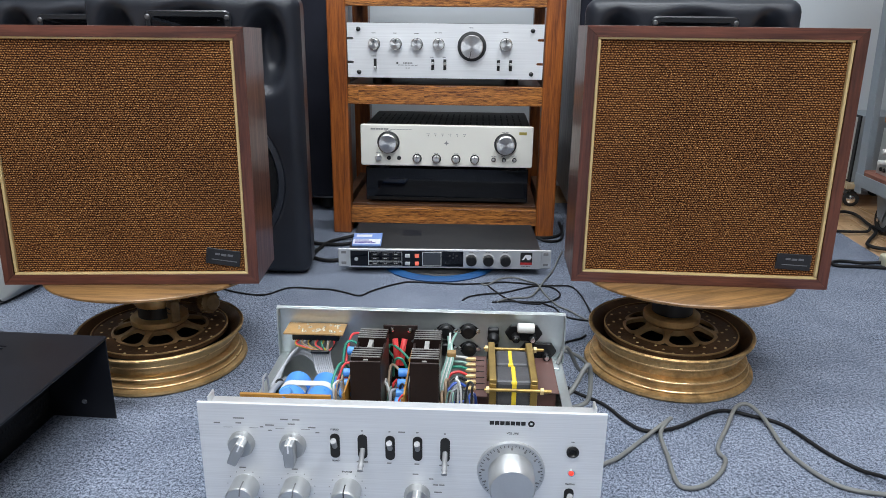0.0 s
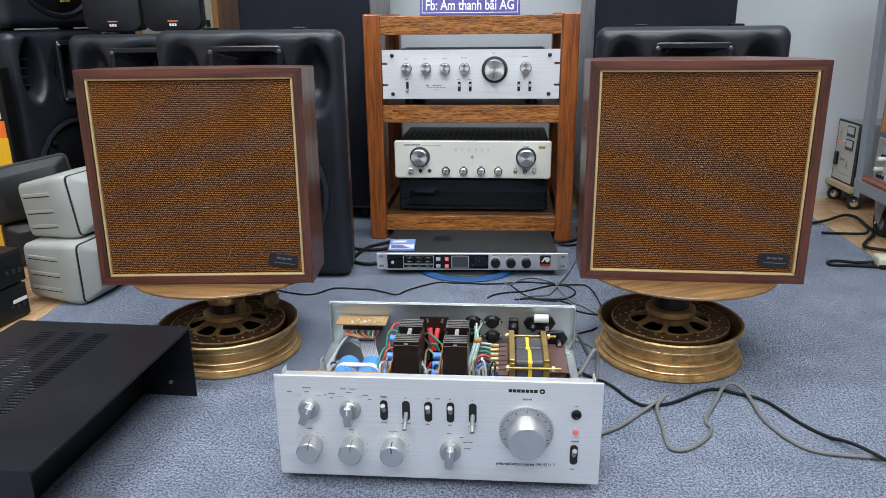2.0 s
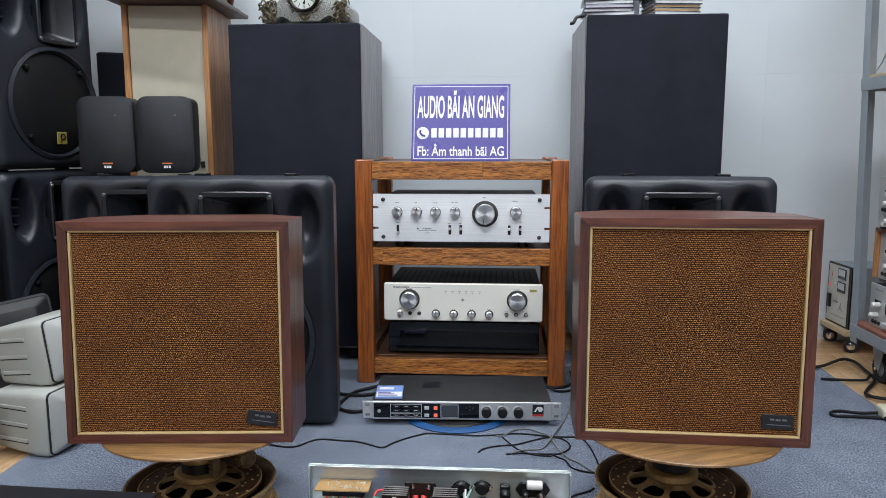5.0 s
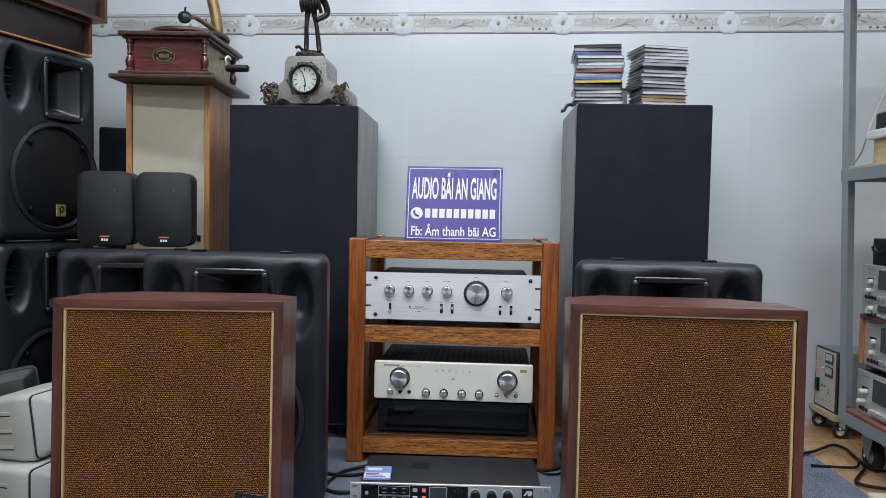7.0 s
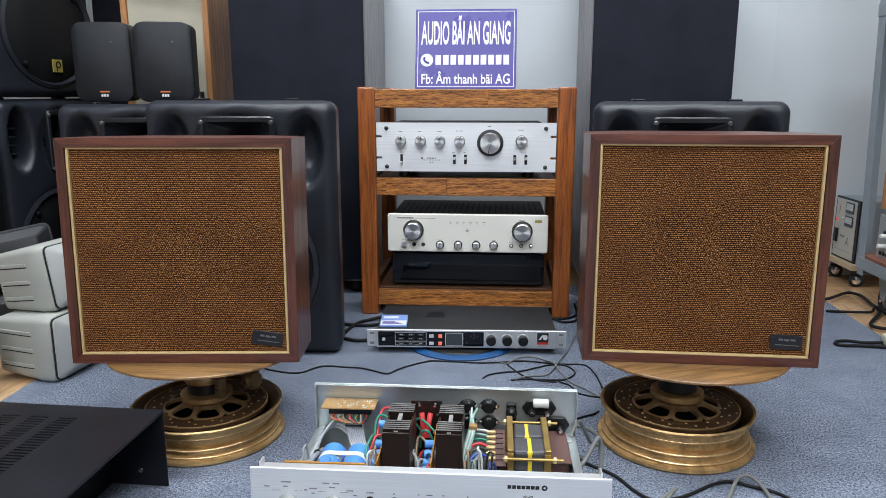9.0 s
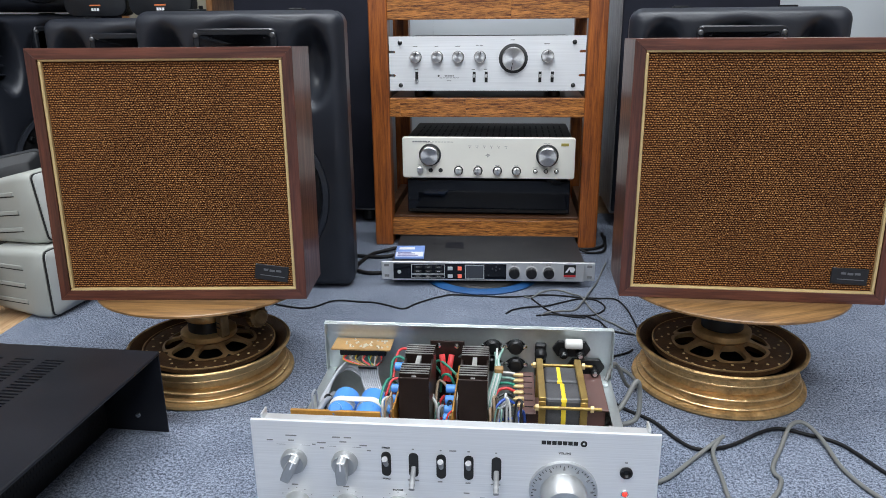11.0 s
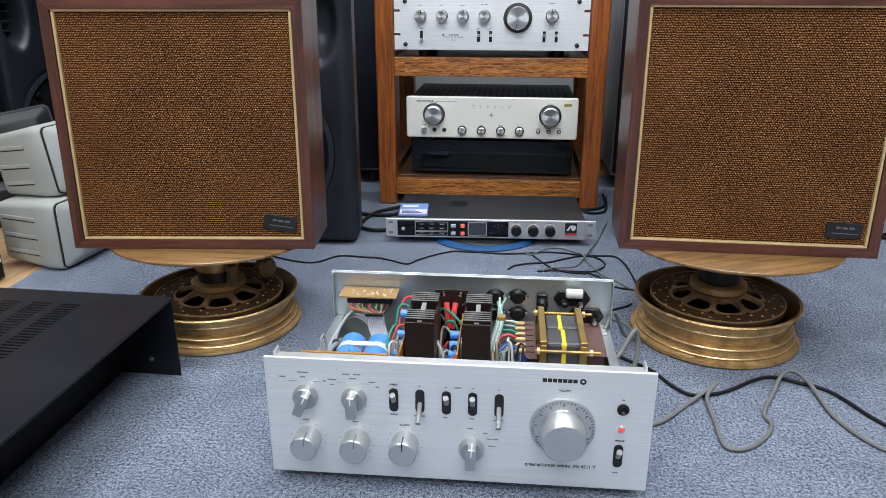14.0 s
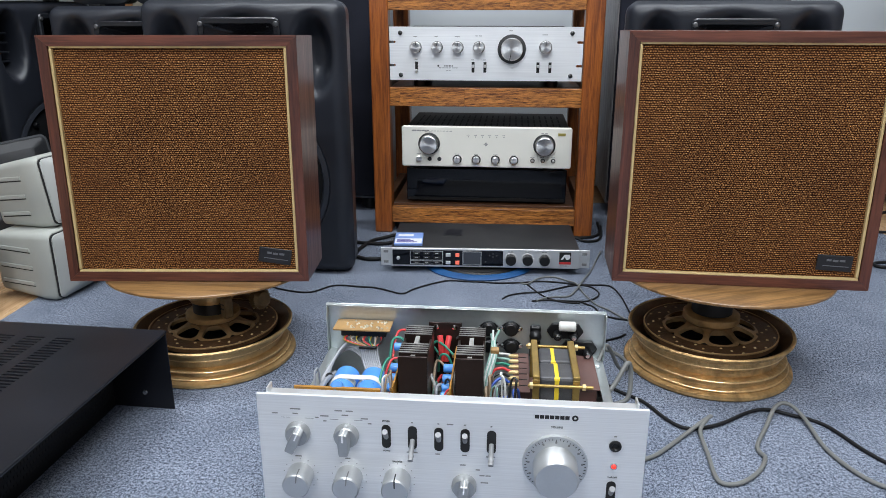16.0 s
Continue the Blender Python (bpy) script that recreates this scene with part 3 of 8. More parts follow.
        for k in range(14):
            part("knob_rib", box(-0.0012, 0.0012, 0.0160, 0.0185, -0.007, 0.006, 0.0004, 1, None, pose(0.092, -0.015, 0.112, 80, 0, 55) @ pose(0, 0, 0, 0, 0, 360 / 14 * k)), M_KNOBGOLD, bpy.data.objects["clamp_knob"])
        part("clamp_bolt", rod(0.005, -0.05, 0.0, 10, 0, None, pose(0.092, -0.015, 0.112, 80, 0, 55)), M_RUST, s)
    return s


wheel_stand(pose(-0.545, 1.075, 0, 0, 0, 0), "gold-painted scooter wheel stand with a clamp knob", (-0.545, 1.095), 0.1617, -2.15, True)
wheel_stand(pose(0.3125, 1.11, 0, 0, 0, 25), "gold-painted scooter wheel stand with a round wooden top", (0.3225, 1.118), 0.1706, -1.3, False, 1.16, M_GOLDCAST)

# ---- the oak rack ----
RX0, RX1, RY, RD, RZ = -0.393, 0.190, 1.83, 0.44, 0.632
PW, RAILH = 0.047, 0.052


def oak_rack():
    s = start("equipment_rack", "brown oak open rack with three shelves on the carpet", "rack", pose(0, 0, 0))
    for x in (RX0, RX1 - PW):
        for y in (RY, RY + RD - PW):
            part("post", box(x, x + PW, y, y + PW, 0, RZ, 0.004, 2), M_OAK_V, s)
    for z0, high, joints in ((0.028, 0.0425, (0, 1)), (0.341, 0.0472, (0, 0.055, 0.395, 1)), (0.5775, 0.0485, (0, 0.62, 1))):
        x0, long = RX0 + PW, RX1 - RX0 - 2 * PW
        for a, b in zip(joints, joints[1:]):
            part("rail", box(-long * (b - a) / 2, long * (b - a) / 2, 0, 0.022, 0, high, 0.0012, 2), M_OAK, s, m=pose(x0 + long * (a + b) / 2, RY + 0.006 - 0.0007 * (a > 0.3), z0))
        part("rail", box(x0, RX1 - PW, RY + RD - 0.03, RY + RD - 0.008, z0, z0 + high, 0.002, 2), M_OAK, s)
        for x in (RX0 + 0.012, RX1 - 0.012 - 0.022):
            part("side_rail", box(x, x + 0.022, RY + PW, RY + RD - PW, z0, z0 + RAILH, 0.002, 2), M_OAK_SHADED, s)
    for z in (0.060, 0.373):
        part("shelf_board", box(RX0 + PW, RX1 - PW, RY + 0.03, RY + RD - 0.032, z, z + 0.016, 0.001), M_OAK_SHADED, s)
    return s


oak_rack()


# ---- tall speakers ----
def tower(m, w, d, h, label):
    s = start("tower_speaker", label, "speaker", m, "pair of tall black speakers")
    part("body", box(-w / 2, w / 2, 0.02, d, 0.035, h, 0.004, 2), M_TOWERSIDE, s, "grey-brown vinyl case")
    part("front_grille", box(-w / 2 + 0.003, w / 2 - 0.003, 0.0, 0.0195, 0.045, h - 0.002, 0.006, 3), M_TOWER, s, "flat black cloth front", 30)
    for sx in (-1, 1):
        for y in (0.05, d - 0.06):
            part("foot", lathe([(0, 0), (0.016, 0), (0.022, 0.006), (0.022, 0.022), (0.016, 0.034), (0, 0.034)], 16, None, pose(sx * (w / 2 - 0.05), y, 0)), M_BLACK, s, "round black foot", 30)
    return s


tower(pose(-0.609, 2.04, 0.001), 0.403, 0.415, 1.029, "tall black speaker carrying a mantel clock")
tower(pose(0.4525, 2.04, 0.001), 0.405, 0.395, 1.043, "tall black speaker carrying stacks of discs")


# ---- moulded loudspeakers ----
def moulded_front(w, h, dips, nx=56, nz=76, corner=0.03):
    """A grid in x, z that faces -y, pushed in by the dips (x, z, rx, rz, depth, edge) and rolled back at its rim."""
    bm = bmesh.new()
    grid = []
    for j in range(nz + 1):
        row = []
        for i in range(nx + 1):
            x, z = w * (i / nx - 0.5), h * j / nz
            y = 0.0
            for cx, cz, rx, rz, depth, edge in dips:
                q = math.hypot((x - cx) / rx, (z - cz) / rz)
                if q < 1:
                    k = min(1.0, (1 - q) / edge)
                    y += depth * k * k * (3 - 2 * k)
            e = min(w / 2 - abs(x), z, h - z)
            a, c = (abs(x) - w / 2 + corner) / corner, (abs(z - h / 2) - h / 2 + corner) / corner
            if a > 0 and c > 0:
                a, c = a * math.sqrt(1 - c * c / 2), c * math.sqrt(1 - a * a / 2)
                x = math.copysign(w / 2 - corner + a * corner, x)
                z = h / 2 + math.copysign(h / 2 - corner + c * corner, z - h / 2)
                e = corner * (1 - math.hypot(a, c))
            if e < corner:
                y += corner * (1 - math.sqrt(max(0.0, 1 - (1 - e / corner) ** 2)))
            row.append(bm.verts.new((x, y, z)))
        grid.append(row)
    for j in range(nz):
        for i in range(nx):
            bm.faces.new((grid[j][i], grid[j][i + 1], grid[j + 1][i + 1], grid[j + 1][i]))
    return bm


def case_behind(w, h, d, corner, back_w):
    """The tapering shell behind a moulded front."""
    bm = bmesh.new()
    rings = []
    for y, k in ((corner, 1.0), (corner + 0.05, 0.985), (d * 0.6, 0.86), (d - 0.012, back_w / w), (d, back_w / w * 0.9)):
        rings.append([bm.verts.new((x * k, y, h / 2 + z * (0.9 + 0.1 * k))) for x, z in rounded(w, h, corner, 6)])
    for a, b in zip(rings, rings[1:]):
        for i in range(len(a)):
            bm.faces.new((a[i], a[(i + 1) % len(a)], b[(i + 1) % len(a)], b[i]))
    bm.faces.new(rings[-1])
    bmesh.ops.recalc_face_normals(bm, faces=bm.faces)
    return bm


def pa_speaker(m, label, w=0.432, h=0.592, d=0.33, horn_x=0.0, ports=(-1, 1), woofer=0.145, badge=False, horn=(0.088, 0.084), group="black moulded loudspeakers", lift=0.040, woofer_x=0.0, ribs=False):
    s = start("pa_speaker", label, "loudspeaker", m, group)
    corner = 0.028
    hz, wz = h - 0.122, woofer + lift
    dips = [(horn_x, hz, 0.115, 0.115, 0.012, 0.3), (woofer_x, wz, woofer + 0.016, woofer + 0.016, 0.012, 0.10)]
    for p in ports:
        dips.append((p * (w / 2 - 0.068), hz + 0.012, 0.044, 0.098, 0.075, 0.55) if ribs else (p * (w / 2 - 0.068), hz + 0.012, 0.048, 0.098, 0.055, 0.7))
    dips.append((horn_x, hz, 1.02 * horn[0], 1.02 * horn[1], 0.13, 0.12))
    part("moulded_front", moulded_front(w, h, dips, corner=corner), M_PA, s, "black moulded plastic front", 50)
    for p in ports if ribs else ():
        for k in range(4):
            z = hz - 0.030 + 0.024 * k
            part("port_rib", box(p * (w / 2 - 0.068) - 0.020, p * (w / 2 - 0.068) + 0.020, 0.040, 0.072, z - 0.002, z + 0.002, 0.001), M_PA, s, "thin rib inside the port")
    part("shell", case_behind(w - 0.002, h - 0.001, d, corner - 0.001, w * 0.62), M_PA, s, "tapered black case", 40)
    # horn: raised flange that runs into a flared throat, four bolts
    bm = bmesh.new()
    fw, fh = horn
    steps = ((1.0, 1.0, 0.016), (1.0, 1.0, -0.003), (0.97, 0.97, -0.006), (0.86, 0.86, -0.006), (0.86, 0.86, -0.002), (0.82, 0.84, 0.002), (0.44, 0.70, 0.030), (0.16, 0.60, 0.052), (0.09, 0.56, 0.066), (0.07, 0.54, 0.09))
    rings = []
    for a, b, y in steps:
        rings.append([bm.verts.new((horn_x + a * x, y, hz + b * (z + (0.05 * (x / fw) ** 2 * fh if z > 0.5 * fh else 0)))) for x, z in rounded(2 * fw, 2 * fh, 0.012, 4)])
    for a, b in zip(rings, rings[1:]):
        for k in range(len(a)):
            bm.faces.new((a[k], a[(k + 1) % len(a)], b[(k + 1) % len(a)], b[k]))
    bm.faces.new(rings[-1])
    bmesh.ops.recalc_face_normals(bm, faces=bm.faces)
    flange = part("horn", bm, M_HORN, s, "glossy black horn with a flared throat", 35)
    for sx in (-1, 1):
        for sz in (-1, 1):
            part("bolt", lathe([(0, 0.004), (0.0032, 0.004), (0.0055, 0.002), (0.0055, 0.0)], 12, None, pose(horn_x + sx * 0.92 * fw, -0.0058, hz + sz * 0.88 * fh, 90)), M_HORNBOLT, flange, "small steel bolt", 30)
    # woofer: ring and wire grille
    part("woofer_ring", lathe([(woofer + 0.014, -0.004), (woofer + 0.012, 0.012), (woofer + 0.002, 0.016), (woofer - 0.004, 0.006), (woofer - 0.004, -0.004)], 56, None, pose(woofer_x, 0.010, wz, 90)), M_PA, s, "raised black ring", 30)
    part("woofer_grille", lathe([(0, 0.013), (woofer * 0.5, 0.012), (woofer * 0.9, 0.008), (woofer - 0.003, 0.001)], 48, None, pose(woofer_x, 0.010, wz, 90)), M_MESH, s, "round black wire grille", 30)
    for a in (45, 135, 225, 315):
        part("grille_clip", lathe([(0, 0.012), (0.006, 0.012), (0.008, 0.008), (0.008, 0.0), (0, 0.0)], 10, None, pose(woofer_x + 0.9 * woofer * math.cos(radians(a)), 0.002, wz + 0.9 * woofer * math.sin(radians(a)), 90)), M_PADARK, s, "black grille clip", 30)
    if badge:
        b = part("badge", box(-0.018, 0.018, -0.003, 0.0, -0.018, 0.018, 0.001), M_BADGE, s, "square gold badge", m=pose(0.030, -0.003, wz - 0.66 * woofer))
        part("badge_ring", lathe([(0.006, 0), (0.006, 0.0012), (0.0095, 0.0012), (0.0095, 0)], 20, None, pose(0.002, -0.003, 0.004, 90)), M_PADARK, b)
        part("badge_bar", box(-0.0055, -0.003, -0.0042, -0.003, -0.014, 0.006), M_PADARK, b)
    for sx in (-1, 1):
        part("rigging_tab", box(sx * 0.11 - 0.015, sx * 0.11 + 0.015, 0.07, 0.10, h - 0.002, h + 0.004, 0.001), M_PADARK, s)
    return s


M_HORN = plain("satin_black_horn", (0.011, 0.0125, 0.016), 0.24, 0, 0.2, 10, 0, 400, 0.06, 0, 0.6)
M_HORNBOLT = plain("dull_horn_bolt", (0.16, 0.16, 0.165), 0.35, 0.8, 0.2)
M_BADGE = plain("gold_badge", (0.55, 0.45, 0.12), 0.35, 0.6, 0.1)
pa_speaker(pose(-0.606, 1.488, 0.001), "black moulded loudspeaker with a horn, behind a cloth-fronted speaker", w=0.444, h=0.599, woofer=0.165, lift=0.049)
pa_speaker(pose(0.4215, 1.555, 0.001, 0, 0, -2), "black moulded loudspeaker with a horn, in front of a tall speaker", w=0.438, h=0.597, woofer=0.165, lift=0.049)
pa_speaker(pose(-0.985, 1.765, 0.001, 0, 0, 6), "black moulded loudspeaker carrying two small box speakers", w=0.415, h=0.586)
pa_speaker(pose(-1.300, 1.919, 0.001, 0, 0, 76), "black moulded loudspeaker at the bottom of a stack", w=0.37, h=0.5985, horn_x=0.045, ports=(-1,), horn=(0.072, 0.088), ribs=True)
pa_speaker(pose(-1.300, 1.919, 0.604, 0, 0, 76), "black moulded loudspeaker with a gold badge, on top of another", w=0.37, h=0.568, horn_x=0.045, ports=(-1,), woofer=0.150, lift=0.037, badge=True, woofer_x=0.020, horn=(0.072, 0.088), ribs=True)

# small box speakers
M_BOXPL = plain("matt_black_plastic", (0.0095, 0.0110, 0.0145), 0.42, 0, 0.55, 30, 0.4, 900, 0.1, 0, 0.4)
M_ORANGE = plain("orange_label", (0.75, 0.20, 0.06), 0.5, 0, 0.05)


def small_speaker(m):
    s = start("small_speaker", "small matt black box speaker with an orange and white badge", "speaker", m, "pair of small black speakers")
    w, h, d = 0.160, 0.219, 0.13
    bm = prism(rounded(w, h, 0.030), 0, 0.02, 0.005, None, pose(0, 0.02, h / 2, 90), 2)
    part("grille", bm, M_BOXPL, s, "black perforated front", 40)
    bm = prism(rounded(w - 0.004, h - 0.004, 0.022), 0, 0.055, 0.001, None, pose(0, 0.075, h / 2, 90))
    prism(rounded(w * 0.86, h * 0.9, 0.022), 0, d - 0.075, 0.012, bm, pose(0, d, h / 2, 90), 2)
    part("cabinet", bm, M_BOXPL, s, "black plastic case", 40)
    part("cone_print", lathe([(0.030, 0), (0.038, 0.0004), (0.046, 0)], 36, None, pose(0, 0.0005, 0.082, 90)), M_BOXPL, s)
    part("grille_screw", lathe([(0, 0.0012), (0.002, 0.001), (0.003, 0)], 10, None, pose(0.028, 0.0003, 0.165, 90)), M_HORNBOLT, s, "small steel screw", 40)
    b = part("badge", box(-0.013, 0.013, -0.0015, 0.0, 0.012, 0.024, 0.0005), M_PADARK, s, "black badge with white mark")
    part("badge_stripe", box(-0.014, 0.014, -0.0018, 0.0, 0.0265, 0.030), M_ORANGE, b, "orange stripe")
    for x in (-0.007, 0.0, 0.007):
        part("badge_mark", box(x - 0.0026, x + 0.0026, -0.0021, -0.0014, 0.0145, 0.0215), M_WHITE, b)
    return s


small = small_speaker(pose(-1.128, 1.90, 0.5912, 0, 0, 8))
copy_thing(small, pose(-0.953, 1.905, 0.5912, 0, 0, 10))

# ---- cream-fronted cabinet and gramophone ----
M_CREAM = plain("cream_cloth", (0.50, 0.46, 0.36), 0.85, 0, 0.08, 18, 0.4, 900)
M_TEAK = wood("teak_veneer", (0.32, 0.135, 0.050), (0.58, 0.28, 0.110), (50, 50, 4), 1.0, 0.42, 0.2)
M_RED = wood("red_mahogany", (0.050, 0.008, 0.007), (0.20, 0.027, 0.021), (5, 50, 50), 1.0, 0.3, 0.5)
M_REDDARK = wood("dark_red_turning", (0.035, 0.006, 0.005), (0.11, 0.016, 0.012), (40, 40, 6), 1.0, 0.26, 0.6)
M_DARKRED = plain("worn_dark_moulding", (0.060, 0.026, 0.019), 0.38, 0, 0.6, 60, 0.5, 250)
M_BRASS = plain("aged_brass", (0.24, 0.165, 0.075), 0.5, 0.7, 0.35, 25, 0.2, 200)
M_EMBOSS = plain("embossed_metal", (0.26, 0.225, 0.13), 0.42, 0.6, 0.75, 70, 0.9, 120)


def cream_cabinet(m):
    s = start("floor_speaker", "teak speaker cabinet with a cream cloth front", "speaker", m)
    w, h, d = 0.265, 1.103, 0.28
    for sx in (-1, 1):
        x0, x1 = sorted((sx * w / 2, sx * (w / 2 - 0.017)))
        part("side_panel", box(x0, x1, 0, d, 0, h, 0.001), M_TEAK, s)
    part("top_panel", box(-w / 2 + 0.017, w / 2 - 0.017, 0.021, d, h - 0.017, h, 0.001), M_TEAK, s)
    part("bottom_panel", box(-w / 2 + 0.017, w / 2 - 0.017, 0, d, 0, 0.02, 0.001), M_TEAK, s)
    part("back_panel", box(-w / 2 + 0.017, w / 2 - 0.017, d - 0.012, d, 0.02, h - 0.017), M_TEAK, s)
    part("cloth_grille", box(-w / 2 + 0.018, w / 2 - 0.018, 0.008, 0.02, 0.021, h - 0.002, 0.003, 2), M_CREAM, s, "cream woven cloth")
    part("name_plate", box(0.092, 0.104, 0.004, 0.008, 0.60, 0.62), M_PLATE, s)
    return s


cream_cabinet(pose(-1.036, 2.12, 0.0, 0, 0, 5))


def turned_column(x, y, z0, z1, bm=None):
    k = (z1 - z0)
    prof = [(0, 0), (0.013, 0), (0.013, 0.08), (0.009, 0.12), (0.012, 0.2), (0.014, 0.33), (0.010, 0.45), (0.006, 0.52), (0.010, 0.56), (0.007, 0.62), (0.0095, 0.75), (0.007, 0.86), (0.012, 0.9), (0.012, 1.0), (0, 1.0)]
    return lathe([(r, z0 + z * k) for r, z in prof], 16, bm, pose(x, y, 0))


def gramophone(m):
    s = start("gramophone", "red mahogany gramophone with turned columns and a brass tone arm", "gramophone", m)
    w, d = 0.240, 0.29
    for z0, z1, g in ((0.0, 0.014, 0.046), (0.014, 0.028, 0.026)):
        part("base_moulding", box(-w / 2 - g, w / 2 + g, -g, d + g, z0, z1, 0.005, 2), M_DARKRED, s, "worn carved base moulding")
    part("case", box(-w / 2 + 0.008, w / 2 - 0.008, 0.008, d - 0.008, 0.028, 0.128), M_RED, s, "red mahogany box")
    part("side_relief", box(w / 2 - 0.008, w / 2 - 0.003, 0.03, d - 0.03, 0.034, 0.122, 0.001), M_EMBOSS, s, "embossed metal side panel")
    for x in (-w / 2 + 0.002, w / 2 - 0.002):
        for y in (0.002, d - 0.002):
            part("column", turned_column(x, y, 0.028, 0.128), M_REDDARK, s, "turned red column", 40)
    for z0, z1, g in ((0.128, 0.136, 0.016), (0.136, 0.150, 0.026)):
        part("top_moulding", box(-w / 2 - g, w / 2 + g, -g, d + g, z0, z1, 0.004, 2), M_DARKRED, s, "worn top moulding")
    badge = part("badge", lathe([(0, 0), (0.036, 0), (0.036, 0.002), (0.031, 0.003), (0, 0.002)], 36, None, pose(-0.012, 0.008, 0.08, 90) @ Matrix.Diagonal((1, 0.72, 1, 1))), M_PLATE, s, "oval black and gold badge", 30)
    part("badge_rim", lathe([(0.033, 0.0018), (0.033, 0.0035), (0.036, 0.0035), (0.036, 0.0018)], 36, None, pose(-0.012, 0.008, 0.08, 90) @ Matrix.Diagonal((1, 0.72, 1, 1))), M_BRASS, badge, "", 30)
    bm = bmesh.new()
    for k in range(9):
        a = radians(25 + 16 * k)
        for sgn in (1, -1):
            box(-0.0022, 0.0022, -0.0006, 0.0006, -0.0028, 0.0028, 0, 1, bm, pose(-0.012 + 0.025 * math.cos(a), 0.0048, 0.08 + sgn * 0.018 * math.sin(a)))
    box(-0.016, 0.016, -0.0006, 0.0006, -0.006, 0.006, 0.0005, 1, bm, pose(-0.012, 0.0048, 0.079))
    part("badge_mark", bm, M_BRASS, badge, "gold marks")
    part("turntable", lathe([(0, 0.150), (0.10, 0.150), (0.10, 0.170), (0.125, 0.172), (0.127, 0.176), (0.125, 0.184), (0, 0.185)], 48, None, pose(0.020, d * 0.5, -0.008)), M_DARKRED, s, "dark felt turntable", 30)
    part("record", lathe([(0, 0.185), (0.12, 0.185), (0.12, 0.1865), (0.04, 0.1865), (0, 0.187)], 48, None, pose(0.020, d * 0.5, -0.008)), M_BLACK, s, "black record", 30)
    part("elbow", tube([(0.075, d - 0.03, 0.15), (0.075, d - 0.03, 0.20), (0.068, d - 0.025, 0.25), (0.050, d - 0.01, 0.32), (0.020, d, 0.42)], lambda t: 0.0165 + 0.004 * t, 16, 6), M_BRASS, s, "brass horn elbow", 40)
    part("elbow_collar", lathe([(0.0172, 0.165), (0.026, 0.165), (0.0215, 0.175), (0.0215, 0.206), (0.0172, 0.208)], 20, None, pose(0.075, d - 0.03, 0)), M_CHROME, s, "", 30)
    part("tone_arm", tube([(0.075, d - 0.06, 0.215), (0.04, 0.16, 0.235), (0.038, 0.10, 0.226), (0.035, 0.075, 0.215)], 0.008, 10, 6), M_BRASS, s, "brass tone arm", 40)
    part("sound_box", lathe([(0, -0.008), (0.018, -0.008), (0.021, -0.004), (0.021, 0.004), (0.015, 0.008), (0.008, 0.012), (0, 0.013)], 28, None, pose(0.033, 0.06, 0.214, 70, 0, 10)), M_STEELDK, s, "dark steel sound box", 30)
    part("needle_holder", tube([(0.033, 0.06, 0.232), (0.036, 0.058, 0.246)], 0.0035, 8, 2), M_STEELDK, s)
    part("crank", tube([(w / 2, 0.14, 0.10), (w / 2 + 0.035, 0.14, 0.10), (w / 2 + 0.035, 0.10, 0.10), (w / 2 + 0.034, 0.10, 0.065)], 0.0045, 8, 3), M_CHROME, s, "bent steel crank", 40)
    part("crank_handle", rod(0.012, 0, 0.075, 14, 0.004, None, pose(w / 2 + 0.034, 0.10, 0.062, 0, 90, 0)), M_BLACK, s, "black crank handle", 40)
    return s


gramophone(pose(-1.020, 2.075, 1.1035, 0, 0, 2))

# ---- wooden cabinets on the stack, dark case behind ----
M_OLDWOOD = wood("old_red_wood", (0.05, 0.018, 0.013), (0.14, 0.05, 0.03), (4, 40, 40), 1.0, 0.35, 0.3)
M_INNER = plain("dark_cloth", (0.020, 0.012, 0.011), 0.32, 0, 0.3, 30, 0.3, 700)


def wooden_cabinet(m, w, h, d, label, edge=None):
    s = start("wooden_cabinet", label, "speaker", m, "old wooden cabinets on the stack")
    t = 0.011
    part("bottom_panel", box(-w / 2, w / 2, 0, d, 0, 0.55 * t if edge else t, 0.001), edge or M_OLDWOOD, s, "brown lower edge")
    part("top_panel", box(-w / 2, w / 2, 0, d, h - t, h, 0.001), M_OLDWOOD, s)
    for sx in (-1, 1):
        x0, x1 = sorted((sx * w / 2, sx * (w / 2 - t)))
        part("side_panel", box(x0, x1, 0, d, t, h - t, 0.001), M_OLDWOOD, s)
    part("front_cloth", box(-w / 2 + t, w / 2 - t, 0.02, 0.03, t, h - t), M_INNER, s, "dark front")
    part("back_panel", box(-w / 2 + t, w / 2 - t, d - 0.01, d, t, h - t), M_OLDWOOD, s)
    return s


wooden_cabinet(pose(-1.322, 1.905, 1.178, 0, 0, 76), 0.40, 0.115, 0.30, "dark red wooden cabinet lying on a black loudspeaker", M_TEAK)
wooden_cabinet(pose(-1.292, 1.915, 1.2935, 0, 0, 76), 0.44, 0.34, 0.30, "dark red wooden cabinet stacked above another")
dark = start("black_speaker", "plain black speaker standing against the wall", "speaker", pose(-1.36, 2.30, 0.0, 0, 0, 20))
part("body", prism([(0, 0), (0.24, 0), (0.24, 0.14), (0, 0.14)], 0, 0.985, 0.006), M_TOWER, dark)

